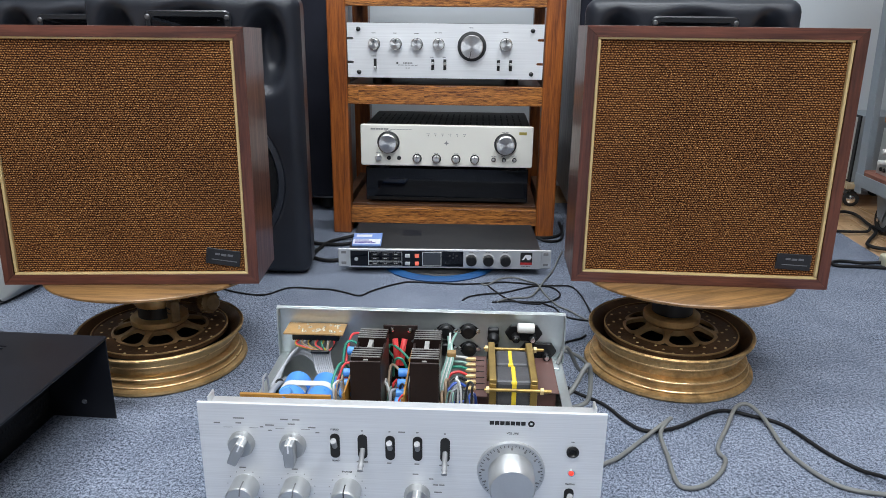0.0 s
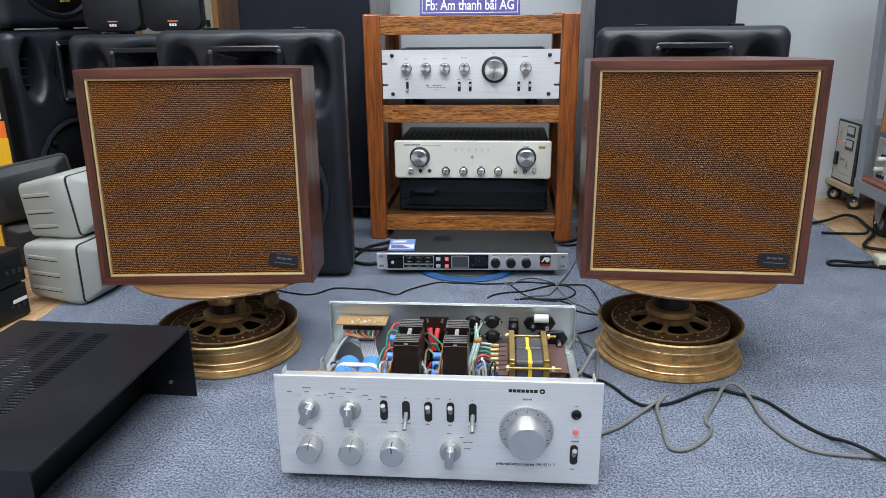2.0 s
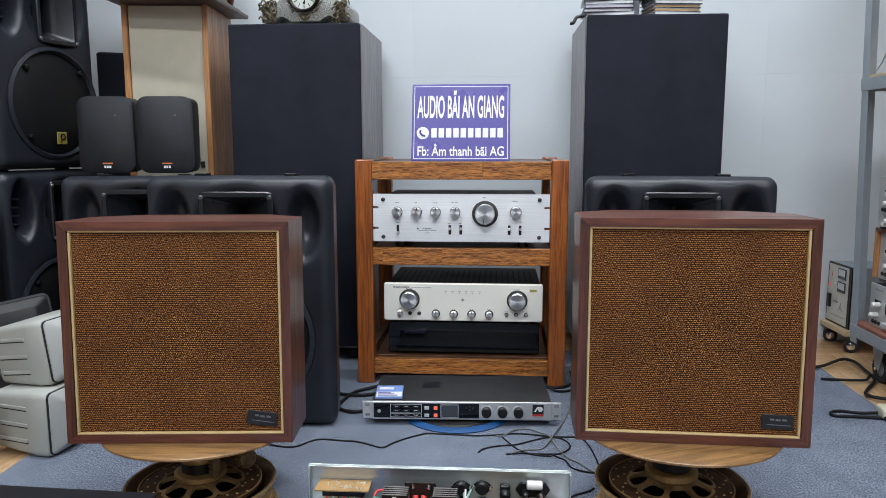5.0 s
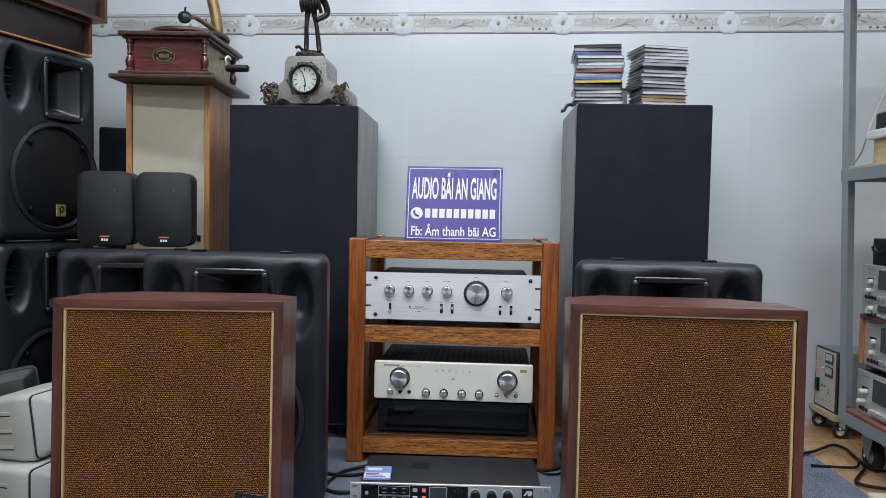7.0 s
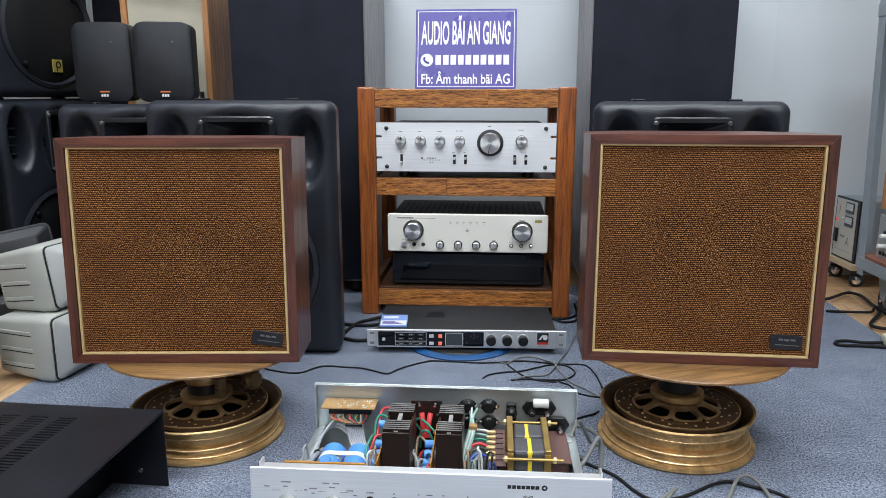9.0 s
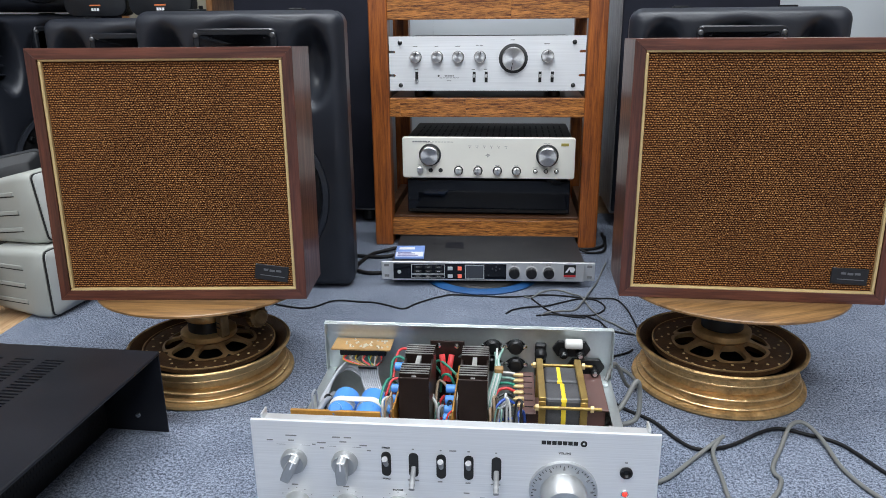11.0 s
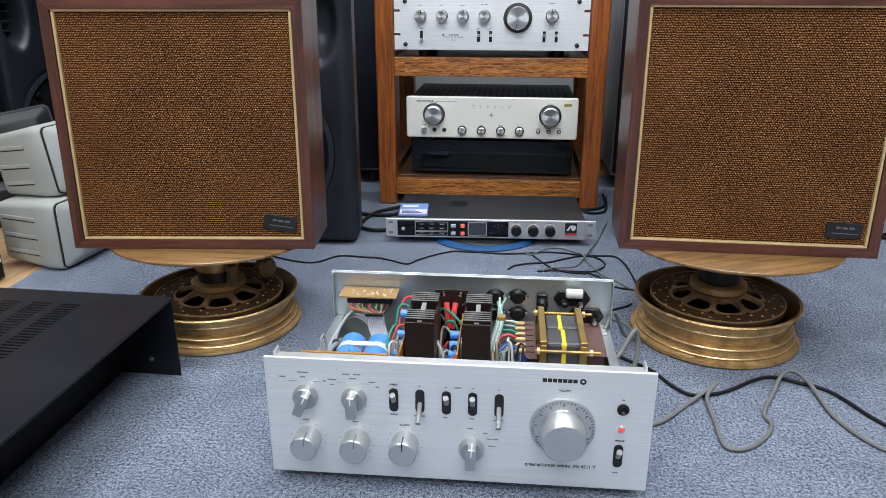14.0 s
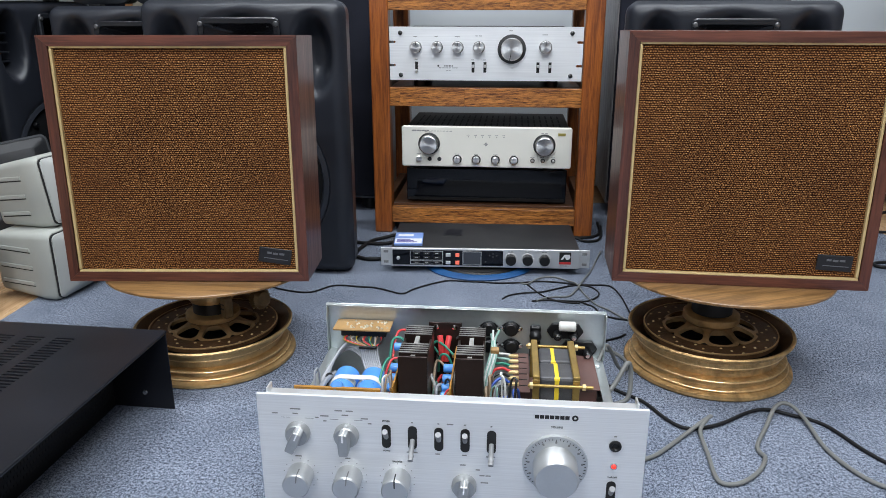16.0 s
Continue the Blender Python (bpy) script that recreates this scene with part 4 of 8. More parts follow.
# ---- mantel clock with a statue ----
def speckle(name):
    m, nt, b = nodes_of(name)
    v = coords(nt)
    n1 = add(nt, "ShaderNodeTexNoise", Scale=260.0, Detail=3.0, Roughness=0.75)
    nt.links.new(v, n1.inputs["Vector"])
    nt.links.new(ramp(nt, n1.outputs["Fac"], [(0.38, (0.030, 0.032, 0.030)), (0.48, (0.20, 0.205, 0.19)), (0.63, (0.46, 0.46, 0.43))]), b.inputs["Base Color"])
    b.inputs["Roughness"].default_value = 0.35
    return m


M_GRANITE = speckle("grey_granite")
M_BRONZE = plain("dark_bronze", (0.03, 0.025, 0.022), 0.38, 0.7, 0.4, 30, 0.3, 200)
M_GILT = plain("tarnished_gilt", (0.15, 0.125, 0.080), 0.42, 0.7, 0.5, 60, 0.4, 200)
M_DIAL = plain("ivory_dial", (0.60, 0.65, 0.60), 0.3, 0, 0.05, 20, 0, 400, 0.1, 0.4)


def mantel_clock(m):
    s = start("mantel_clock", "grey granite mantel clock with gilt mounts", "clock", m)
    half = [(0.0, 0.006), (0.045, 0.006), (0.058, 0.016), (0.075, 0.022), (0.090, 0.014), (0.098, 0.006), (0.128, 0.004), (0.136, 0.012), (0.134, 0.045), (0.125, 0.058), (0.105, 0.062),
            (0.085, 0.064), (0.072, 0.076), (0.068, 0.085), (0.066, 0.135), (0.055, 0.152), (0.0, 0.152)]
    outline = half + [(-x, z) for x, z in half[-2:0:-1]]
    part("case", prism(outline, 0, 0.130, 0.003, None, pose(0, 0.130, 0, 90), 2), M_GRANITE, s, "speckled grey granite case", 30)
    part("bezel", lathe([(0.038, 0.0), (0.047, 0.0), (0.047, 0.010), (0.043, 0.016), (0.039, 0.013), (0.038, 0.0)], 48, None, pose(0, 0.0, 0.079, 90)), M_BRONZE, s, "dark bronze bezel", 40)
    dial = part("dial", lathe([(0, 0.006), (0.039, 0.006), (0.039, 0.0)], 48, None, pose(0, 0.0, 0.079, 90)), M_DIAL, s, "white round dial", 30)
    for k in range(12):
        a = radians(30 * k)
        part("hour_mark", box(-0.0012, 0.0012, -0.0005, 0.0005, -0.005, 0.005, 0, 1, None, pose(0.030 * math.sin(a), -0.0063, 0.079 + 0.030 * math.cos(a), 0, 30 * k, 0)), M_INK, dial)
    for a, l, r in ((-22, 0.027, 0.0012), (172, 0.019, 0.0016)):
        part("clock_pointer", box(-r, r, -0.0005, 0.0005, 0, l, 0, 1, None, pose(0, -0.0072, 0.079, 0, a, 0)), M_INK, dial, "black clock pointer")
    part("winding_hole", lathe([(0, 0), (0.004, 0), (0.004, 0.001), (0, 0.001)], 12, None, pose(0, -0.006, 0.059, 90)), M_INK, dial)
    rnd = random.Random(3)
    for cx, cz, n, sp in ((-0.112, 0.034, 34, 0.022), (0.112, 0.034, 34, 0.022)):
        bm = bmesh.new()
        for k in range(n):
            x, z = cx + rnd.uniform(-sp, sp), cz + rnd.uniform(-0.030, 0.030)
            tube([(x - 0.008, -0.004, z), (x, -0.011, z + 0.006), (x + 0.007, -0.007, z + rnd.uniform(-0.01, 0.01)), (x + 0.003, -0.003, z - 0.008)], lambda t: 0.0026 - 0.0014 * t, 6, 3, bm)
        part("gilt_mount", bm, M_GILT, s, "tarnished gilt scrollwork", 40)
    bm = bmesh.new()
    for k in range(22):
        a = radians(-150 + 300 * k / 21 - 90 + 0)
        r = 0.051 + 0.003 * math.sin(k * 2.3)
        x, z = r * math.cos(a + math.pi), 0.079 + r * math.sin(a + math.pi)
        ca, sa = math.cos(a + math.pi), math.sin(a + math.pi)
        tube([(x - 0.005 * sa, 0.0, z + 0.005 * ca), (x + 0.003 * ca, -0.005, z + 0.003 * sa), (x + 0.005 * sa, -0.002, z - 0.005 * ca)], lambda t: 0.0024 - 0.0010 * t, 6, 3, bm)
    part("gilt_wreath", bm, M_GILT, s, "tarnished gilt wreath", 40)
    bm = bmesh.new()
    for k in range(6):
        tube([((k - 2.5) * 0.006, 0, 0.028), ((k - 2.5) * 0.004, -0.006, 0.019), (0, -0.004, 0.010)], 0.0028, 6, 3, bm)
    part("gilt_shell", bm, M_GILT, s, "gilt shell mount", 40)
    return s


mantel_clock(pose(-0.578, 2.062, 1.0303, 0, 0, -3))


def statue(m):
    """A plain figure on a rocky base, one mesh."""
    bm = lathe([(0, 0), (0.042, 0), (0.044, 0.006), (0.036, 0.016), (0.02, 0.024), (0, 0.026)], 18, None, Matrix.Diagonal((1, 0.8, 1, 1)))
    rnd = random.Random(5)
    for k in range(9):
        a = radians(40 * k)
        lathe([(0, 0), (0.012, 0.002), (0.013, 0.010), (0.006, 0.018), (0, 0.02)], 8, bm, pose(0.032 * math.cos(a), 0.026 * math.sin(a), 0.0, rnd.uniform(-20, 20), rnd.uniform(-20, 20), 0))
    tube([(-0.02, 0, 0.02), (-0.035, -0.005, 0.035), (-0.045, -0.005, 0.03)], 0.005, 7, 4, bm)
    tube([(-0.016, -0.014, 0.020), (-0.013, 0, 0.028), (-0.012, 0.002, 0.06), (-0.012, -0.003, 0.095), (-0.010, 0.0, 0.13), (-0.006, 0.0, 0.17)], lambda t: 0.0050 + 0.0052 * t + 0.0016 * math.sin(7 * t), 10, 6, bm)
    tube([(0.030, -0.012, 0.018), (0.028, 0, 0.028), (0.024, 0.003, 0.06), (0.020, -0.002, 0.095), (0.013, 0.0, 0.13), (0.006, 0.0, 0.17)], lambda t: 0.0050 + 0.0052 * t + 0.0016 * math.sin(7 * t), 10, 6, bm)
    tube([(0, 0, 0.15), (-0.002, 0, 0.175), (0.0, 0, 0.205), (0.0, 0.0, 0.235)], lambda t: 0.021 + 0.005 * math.sin(4 * t), 12, 5, bm)
    for k in range(7):
        x = -0.022 + 0.0075 * k
        tube([(x, -0.018, 0.20), (x * 1.2, -0.024, 0.165), (x * 1.25 + 0.006, -0.016, 0.138 + 0.006 * (k % 3))], 0.006, 7, 4, bm)
    tube([(0.03, 0.0, 0.19), (0.045, 0.004, 0.17), (0.05, 0.006, 0.14), (0.02, -0.014, 0.115)], lambda t: 0.012 - 0.004 * t, 8, 5, bm)
    tube([(0.025, 0, 0.23), (0.05, -0.006, 0.20), (0.04, -0.02, 0.185)], 0.009, 8, 5, bm)
    tube([(-0.025, 0, 0.23), (-0.055, -0.006, 0.235), (-0.085, -0.01, 0.205)], 0.008, 8, 5, bm)
    ob = part("statue", bm, M_BRONZE, None, "", 60)
    ob.matrix_basis = m
    return tagged(ob, "dark bronze statue standing on a mantel clock", "statue")


statue(pose(-0.574, 2.105, 1.1828, 0, 0, 6))

# ---- disc cases ----
M_CASE = plain("clear_case_plastic", (0.46, 0.48, 0.53), 0.18, 0, 0.2, 60, 0, 400, 0.05, 0.5)
M_CASEDARK = plain("dark_case_plastic", (0.06, 0.06, 0.065), 0.2, 0, 0.2, 60, 0, 400, 0.05, 0.5)
SPINES = [plain("spine_" + n, c, 0.4, 0, 0.15, 60) for n, c in (("white", (0.62, 0.64, 0.66)), ("grey", (0.22, 0.22, 0.26)), ("blue", (0.10, 0.16, 0.42)), ("red", (0.45, 0.08, 0.09)), ("yellow", (0.70, 0.52, 0.08)), ("black", (0.02, 0.02, 0.02)), ("lilac", (0.42, 0.41, 0.48)), ("tan", (0.45, 0.30, 0.16)))]


def disc_case(spine, dark_tray, label, group):
    s = start("disc_case", label, "disc case", pose(0, 0, -5), group)
    part("tray", box(-0.071, 0.071, 0, 0.125, 0, 0.0022, 0.0004), M_CASEDARK, s)
    part("paper_spine", box(-0.067, 0.067, 0.0008, 0.122, 0.0023, 0.0084), spine, s, "printed paper insert")
    part("lid", box(-0.071, 0.071, 0, 0.125, 0.0085, 0.0100, 0.0004), M_CASEDARK if dark_tray else M_CASE, s)
    return s


def disc_stack(x, y, z, turn, spines, group, seed):
    rnd = random.Random(seed)
    words = ("white", "grey", "blue", "red", "yellow", "black", "lilac", "tan")
    proto = {}
    for k, c in enumerate(spines):
        if c not in proto:
            proto[c] = disc_case(SPINES[c], c in (1, 5), "flat plastic disc case with a %s spine, in a stack" % words[c], group)
            ob = proto[c]
            ob.matrix_basis = pose(x, y, z, 0, 0, turn)
        else:
            ob = copy_thing(proto[c], pose(x, y, z, 0, 0, turn))
        lean = 0.0022 * math.sin(k * 0.55 + seed)
        ob.matrix_basis = pose(x + rnd.uniform(-0.004, 0.004) + lean, y + rnd.uniform(-0.005, 0.005), z + 0.0106 * k, 0, 0, turn + rnd.uniform(-4, 4))


disc_stack(0.318, 2.072, 1.0445, -4, [0, 0, 6, 0, 1, 5, 4, 2, 0, 3, 6, 0, 1, 0, 2, 6], "left stack of discs", 2)
disc_stack(0.517, 2.085, 1.0445, 10, [0, 7, 7, 0, 1, 6, 0, 6, 0, 6, 5, 6, 6, 0, 0, 0, 0], "right stack of discs", 7)
topcase = disc_case(SPINES[5], True, "flat dark disc case lying askew on a stack", "left stack of discs")
topcase.matrix_basis = pose(0.312, 2.070, 1.0445 + 0.0106 * 16, 0, 0, -7)
upright = start("disc_box", "small black disc box standing between two stacks", "disc box", pose(0.409, 2.165, 1.0442, 0, 0, 8))
part("box", box(-0.014, 0.014, 0, 0.13, 0, 0.066, 0.0012), M_CASEDARK, upright)
part("paper_label", box(-0.0125, 0.0125, -0.0006, 0, 0.004, 0.058), SPINES[1], upright, "grey printed label")
clip = start("black_clip", "small black plastic clip lying over a speaker edge", "clip", pose(0.262, 2.09, 1.0442))
part("strap", box(-0.02, 0.07, -0.012, 0.012, 0, 0.004, 0.001), M_BLACK, clip)
part("hook", tube([(-0.018, 0, 0.003), (-0.035, -0.004, -0.002), (-0.045, -0.01, -0.018), (-0.055, -0.01, -0.02)], 0.005, 8, 4), M_BLACK, clip, "", 40)

# ---- shop sign on the rack ----
def sign_board(m):
    s = start("shop_sign", "violet-blue shop sign with white lettering, leaning above the rack", "sign", m)
    w, h = 0.277, 0.219
    part("board", box(-w / 2, w / 2, 0, 0.004, 0, h, 0.0008), M_SIGNBLUE, s, "violet-blue board")
    t, g = 0.0016, 0.006
    for name, b in (("border", (-w / 2 + g, w / 2 - g, g, g + t)), ("border", (-w / 2 + g, w / 2 - g, h - g - t, h - g)), ("border", (-w / 2 + g, -w / 2 + g + t, g + t, h - g - t)), ("border", (w / 2 - g - t, w / 2 - g, g + t, h - g - t))):
        part(name, box(b[0], b[1], -0.0006, 0.0, b[2], b[3]), M_WHITE, s, "white border line")
    letters("lettering", "AUDIO BÃI AN GIANG", 0.088, M_WHITE, s, pose(0, -0.0005, 0.150, 90), fit=0.245, bold=0.022, label="white capital letters")
    letters("lettering", "Fb: Âm thanh bãi AG", 0.038, M_WHITE, s, pose(0, -0.0005, 0.026, 90), fit=0.243, bold=0.016, label="white letters")
    rnd = random.Random(9)
    for k in range(10):
        part("bar", box(-0.083 + 0.0207 * k, -0.083 + 0.0207 * k + 0.0155, -0.0008, 0, 0.066, 0.093, 0.0005), M_WHITE, s, "plain white bar")
    ic = part("round_mark", lathe([(0, 0), (0.0175, 0), (0.0175, 0.0008), (0, 0.0008)], 32, None, pose(-0.107, 0, 0.079, 90)), M_WHITE, s, "white round mark")
    part("handset", tube([(-0.113, -0.001, 0.087), (-0.114, -0.001, 0.080), (-0.108, -0.001, 0.073), (-0.100, -0.001, 0.071)], 0.003, 6, 4), M_SIGNBLUE, ic, "", 40)
    return s


part("top_board", box(RX0 + PW, RX1 - PW, RY + 0.028, RY + RD - 0.03, 0.612, 0.6262, 0.001), M_OAK_SHADED, bpy.data.objects["equipment_rack"])
sign_board(pose(-0.1065, 1.905, 0.6272, -12, 0, -0.6))


def knob(parent, x, z, r, length, y=0.0, cap=M_ALUKNOB, pointer=None, name="knob", turn=0.0, skirt=None):
    """A turned knob on a panel that faces -y."""
    k = part(name, lathe([(0, 0), (r, 0), (r, length - 0.0015), (r - 0.0015, length), (0, length)], 32, None, FRONT), cap, parent, "", 40, m=pose(x, y, z, 0, turn, 0))
    if skirt:
        part("skirt", lathe([(r, 0), (skirt, 0), (skirt, 0.002), (r, 0.003)], 40, None, FRONT), M_GREYSKIRT, k, "", 40)
    if pointer:
        part("pointer", box(-0.0007, 0.0007, -length - 0.0006, -length * 0.5, r * 0.35, r * 1.01), pointer, k)
    return k


M_GREYSKIRT = plain("dark_grey_skirt", (0.07, 0.07, 0.07), 0.35, 0.6, 0.1)


def tick_row(parent, x, z, w, n, material=M_GREYINK, h=0.0022, seed=1, y=-0.0003):
    """Small printed words as plain bars."""
    rnd = random.Random(seed)
    step = w / n
    for k in range(n):
        part("print", box(x - w / 2 + step * k, x - w / 2 + step * (k + rnd.uniform(0.6, 0.86)), y, 0.0, z - h / 2, z + h / 2), material, parent)


def feet(parent, xs, ys, z0, z1, r=0.016):
    for x in xs:
        for y in ys:
            part("foot", lathe([(0, z0), (r * 0.9, z0), (r, z0 + 0.002), (r, z1), (0, z1)], 16, None, pose(x, y, 0)), M_BLACK, parent, "", 40)


# ---- preamplifier on the rack: rack-width silver panel ----
def preamp(m):
    s = start("preamplifier", "silver rack-width preamplifier with black-ringed volume knob, on an oak rack", "amplifier", m)
    w, h = 0.484, 0.131
    # one outline with two slots at each end
    edge = [(w / 2, 0), (w / 2, 0.034), (w / 2 - 0.013, 0.034), (w / 2 - 0.016, 0.037), (w / 2 - 0.013, 0.040), (w / 2, 0.040), (w / 2, 0.091), (w / 2 - 0.013, 0.091), (w / 2 - 0.016, 0.094), (w / 2 - 0.013, 0.097), (w / 2, 0.097), (w / 2, h)]
    bm = prism(edge + [(-x, z) for x, z in reversed(edge)], 0, 0.004, 0, None, pose(0, 0.004, 0, 90))
    panel = part("front_panel", bm, M_SILVER, s, "silver front panel")
    part("case", box(-0.21, 0.21, 0.005, 0.27, 0.002, h - 0.004, 0.002), M_STEELDK, s, "dark steel case")
    for sx in (-1, 1):
        for z in (0.013, h - 0.015):
            part("bolt", lathe([(0, 0), (0.0055, 0), (0.0055, 0.002), (0.003, 0.0035), (0, 0.0035)], 14, None, pose(sx * 0.214, 0, z, 90)), M_BOLT, panel, "dark screw", 40)
    cx = lambda px: (px - 841) / 634.0
    zc = 0.0815
    for px in (730, 764, 797, 831):
        knob(panel, cx(px), zc, 0.0135, 0.018, 0, pointer=M_INK, turn=10, skirt=0.0146)
    knob(panel, cx(883), zc - 0.004, 0.0275, 0.02, 0, name="volume_knob", skirt=0.0355, pointer=M_INK, turn=190)
    knob(panel, cx(936), zc + 0.001, 0.0145, 0.018, 0, pointer=M_INK, skirt=0.0156)
    for px, up in ((731, False), (822, True), (841, True), (925, True), (944, True)):
        part("switch_slot", box(cx(px) - 0.0036, cx(px) + 0.0036, -0.0006, 0.001, 0.020, 0.046), M_INK, panel)
        z = 0.036 if up else 0.024
        part("switch_lever", box(cx(px) - 0.003, cx(px) + 0.003, -0.010, 0, z - 0.0035, z + 0.0035, 0.001), M_ALUKNOB, panel)
    for k, (px, z, ww, n) in enumerate(((730, 0.107, 0.012, 1), (764, 0.107, 0.012, 1), (797, 0.107, 0.014, 1), (831, 0.109, 0.02, 2), (883, 0.1215, 0.014, 1), (936, 0.112, 0.018, 1), (731, 0.052, 0.01, 1), (822, 0.051, 0.012, 1), (841, 0.051, 0.012, 1), (783, 0.036, 0.024, 6), (783, 0.031, 0.05, 6), (783, 0.024, 0.012, 2))):
        tick_row(panel, cx(px), z, ww, n, M_GREYINK, 0.0032 if k == 9 else 0.0016, k)
    part("lamp", lathe([(0, 0), (0.0025, 0), (0.002, 0.001), (0, 0.0015)], 10, None, pose(cx(766), 0, 0.036, 90)), M_INK, panel)
    feet(s, (-0.17, 0.17), (0.04, 0.23), -0.0183, 0.002)
    return s


M_BOLT = plain("dark_screw", (0.09, 0.09, 0.09), 0.3, 0.9, 0.1)
preamp(pose(-0.1015, 1.834, 0.4073))


# ---- integrated amplifier, champagne ----
def champagne_amp(m):
    s = start("integrated_amplifier", "champagne-coloured integrated amplifier with two large knobs", "amplifier", m)
    w, h = 0.440, 0.1055
    panel = part("front_panel", prism(rounded(w, h, 0.006), 0, 0.014, 0.003, None, pose(0, 0.014, h / 2, 90), 2), M_CHAMP, s, "champagne front panel", 40)
    part("case", box(-0.215, 0.215, 0.0145, 0.31, 0.004, h - 0.006, 0.003), M_STEELDK, s, "black steel case")
    bm = bmesh.new()
    for i in range(24):
        for j in range(3):
            box(-0.19 + 0.0165 * i, -0.19 + 0.0165 * i + 0.004, 0.06 + 0.07 * j, 0.11 + 0.07 * j, h - 0.0062, h - 0.0055, 0, 1, bm)
    part("vent_slot", bm, M_INK, s)
    for sx, x in ((-1, -0.148), (1, 0.150)):
        part("knob_ring", lathe([(0.024, 0), (0.0285, 0), (0.0285, 0.002), (0.024, 0.003)], 40, None, pose(x, 0, 0.0605, 90)), M_GREYSKIRT, panel, "", 40)
        knob(panel, x, 0.0605, 0.0232, 0.024, 0, name="large_knob", pointer=M_WHITE if sx > 0 else None, turn=-75)
    cx = lambda px: (px - 841.5) / 623.0
    for px in (733,):
        knob(panel, cx(px), 0.0205, 0.0082, 0.008)
    part("jack_socket", lathe([(0, 0), (0.0055, 0), (0.0055, 0.001), (0.003, 0.001), (0, 0.0)], 16, None, pose(cx(750), 0, 0.0205, 90)), M_BLACK, panel)
    part("remote_window", lathe([(0, 0), (0.0055, 0), (0.0055, 0.001), (0, 0.001)], 16, None, pose(cx(766), 0, 0.0205, 90)), M_GREYSKIRT, panel)
    for px in (795, 826, 857, 887):
        part("knob_ring", lathe([(0.009, 0), (0.0118, 0), (0.0118, 0.0015), (0.009, 0.002)], 28, None, pose(cx(px), 0, 0.0205, 90)), M_INK, panel, "", 40)
        knob(panel, cx(px), 0.0205, 0.0092, 0.014, pointer=M_GREYINK)
    for px in (917, 933.5, 950):
        part("knob_ring", lathe([(0.003, 0), (0.0056, 0), (0.0056, 0.001), (0.003, 0.0015)], 20, None, pose(cx(px), 0, 0.0205, 90)), M_INK, panel, "", 40)
        knob(panel, cx(px), 0.0205, 0.0036, 0.006, name="push_button")
    bm = bmesh.new()
    box(-0.006, 0.006, -0.0004, 0, -0.0005, 0.0005, 0, 1, bm)
    box(-0.0005, 0.0005, -0.0004, 0, -0.006, 0.006, 0, 1, bm)
    lathe([(0.0022, 0), (0.0028, 0.0004), (0.0034, 0)], 18, bm, pose(0, 0, 0, 90))
    part("star_mark", bm, M_GREYINK, panel, m=pose(0, -0.0001, 0.0605))
    for k in range(6):
        part("indicator", lathe([(0, 0), (0.0013, 0), (0.001, 0.0006), (0, 0.0008)], 8, None, pose(-0.046 + 0.0184 * k, 0, 0.0795, 90)), M_GREYSKIRT, panel)
        tick_row(panel, -0.046 + 0.0184 * k, 0.084, 0.008, 2, M_GREYINK, 0.0012, k)
    part("gold_plate", box(0.184, 0.203, -0.0006, 0.0, 0.085, 0.092), M_BADGE, panel, "small gold plate")
    for k in range(7):
        part("maker_mark", box(-0.193 + 0.0066 * k, -0.193 + 0.0066 * k + 0.0054, -0.0006, 0, 0.0925, 0.0962), M_GREYINK, panel)
    tick_row(panel, -0.115, 0.0935, 0.055, 7, M_GREYINK, 0.0014, 4)
    for k, px in enumerate((733, 795, 826, 857, 887, 917, 933, 950)):
        tick_row(panel, cx(px), 0.034 if px < 900 else 0.029, 0.012, 2, M_GREYINK, 0.0012, k + 20)
    tick_row(panel, -0.148, 0.091, 0.02, 2, M_GREYINK, 0.0012, 3)
    tick_row(panel, 0.150, 0.091, 0.018, 2, M_GREYINK, 0.0012, 5)
    feet(s, (-0.17, 0.17), (0.04, 0.26), -0.0125, 0.004, 0.02)
    return s


champagne_amp(pose(-0.095, 1.822, 0.1862, 0, 0, -0.4))


def black_player(m):
    s = start("disc_player", "glossy black player under the champagne amplifier", "player", m)
    w, h = 0.430, 0.0965
    part("case", box(-w / 2 + 0.004, w / 2 - 0.004, 0.012, 0.29, 0.008, h, 0.003), M_STEELDK, s, "black steel case")
    f = part("front_panel", box(-w / 2, w / 2, 0, 0.0115, 0.006, h - 0.001, 0.002, 2), M_GLOSSBLK, s, "smoked glossy front")
    part("lower_strip", box(-w / 2 + 0.004, w / 2 - 0.004, -0.0012, 0, 0.008, 0.016), M_BLACK, f)
    part("disc_drawer", box(-0.19, -0.04, -0.0008, 0, 0.048, 0.066, 0.0003), M_GLOSSBLK, f)
    feet(s, (-0.17, 0.17), (0.03, 0.25), 0.0, 0.008, 0.018)
    return s


black_player(pose(-0.095, 1.872, 0.0762))


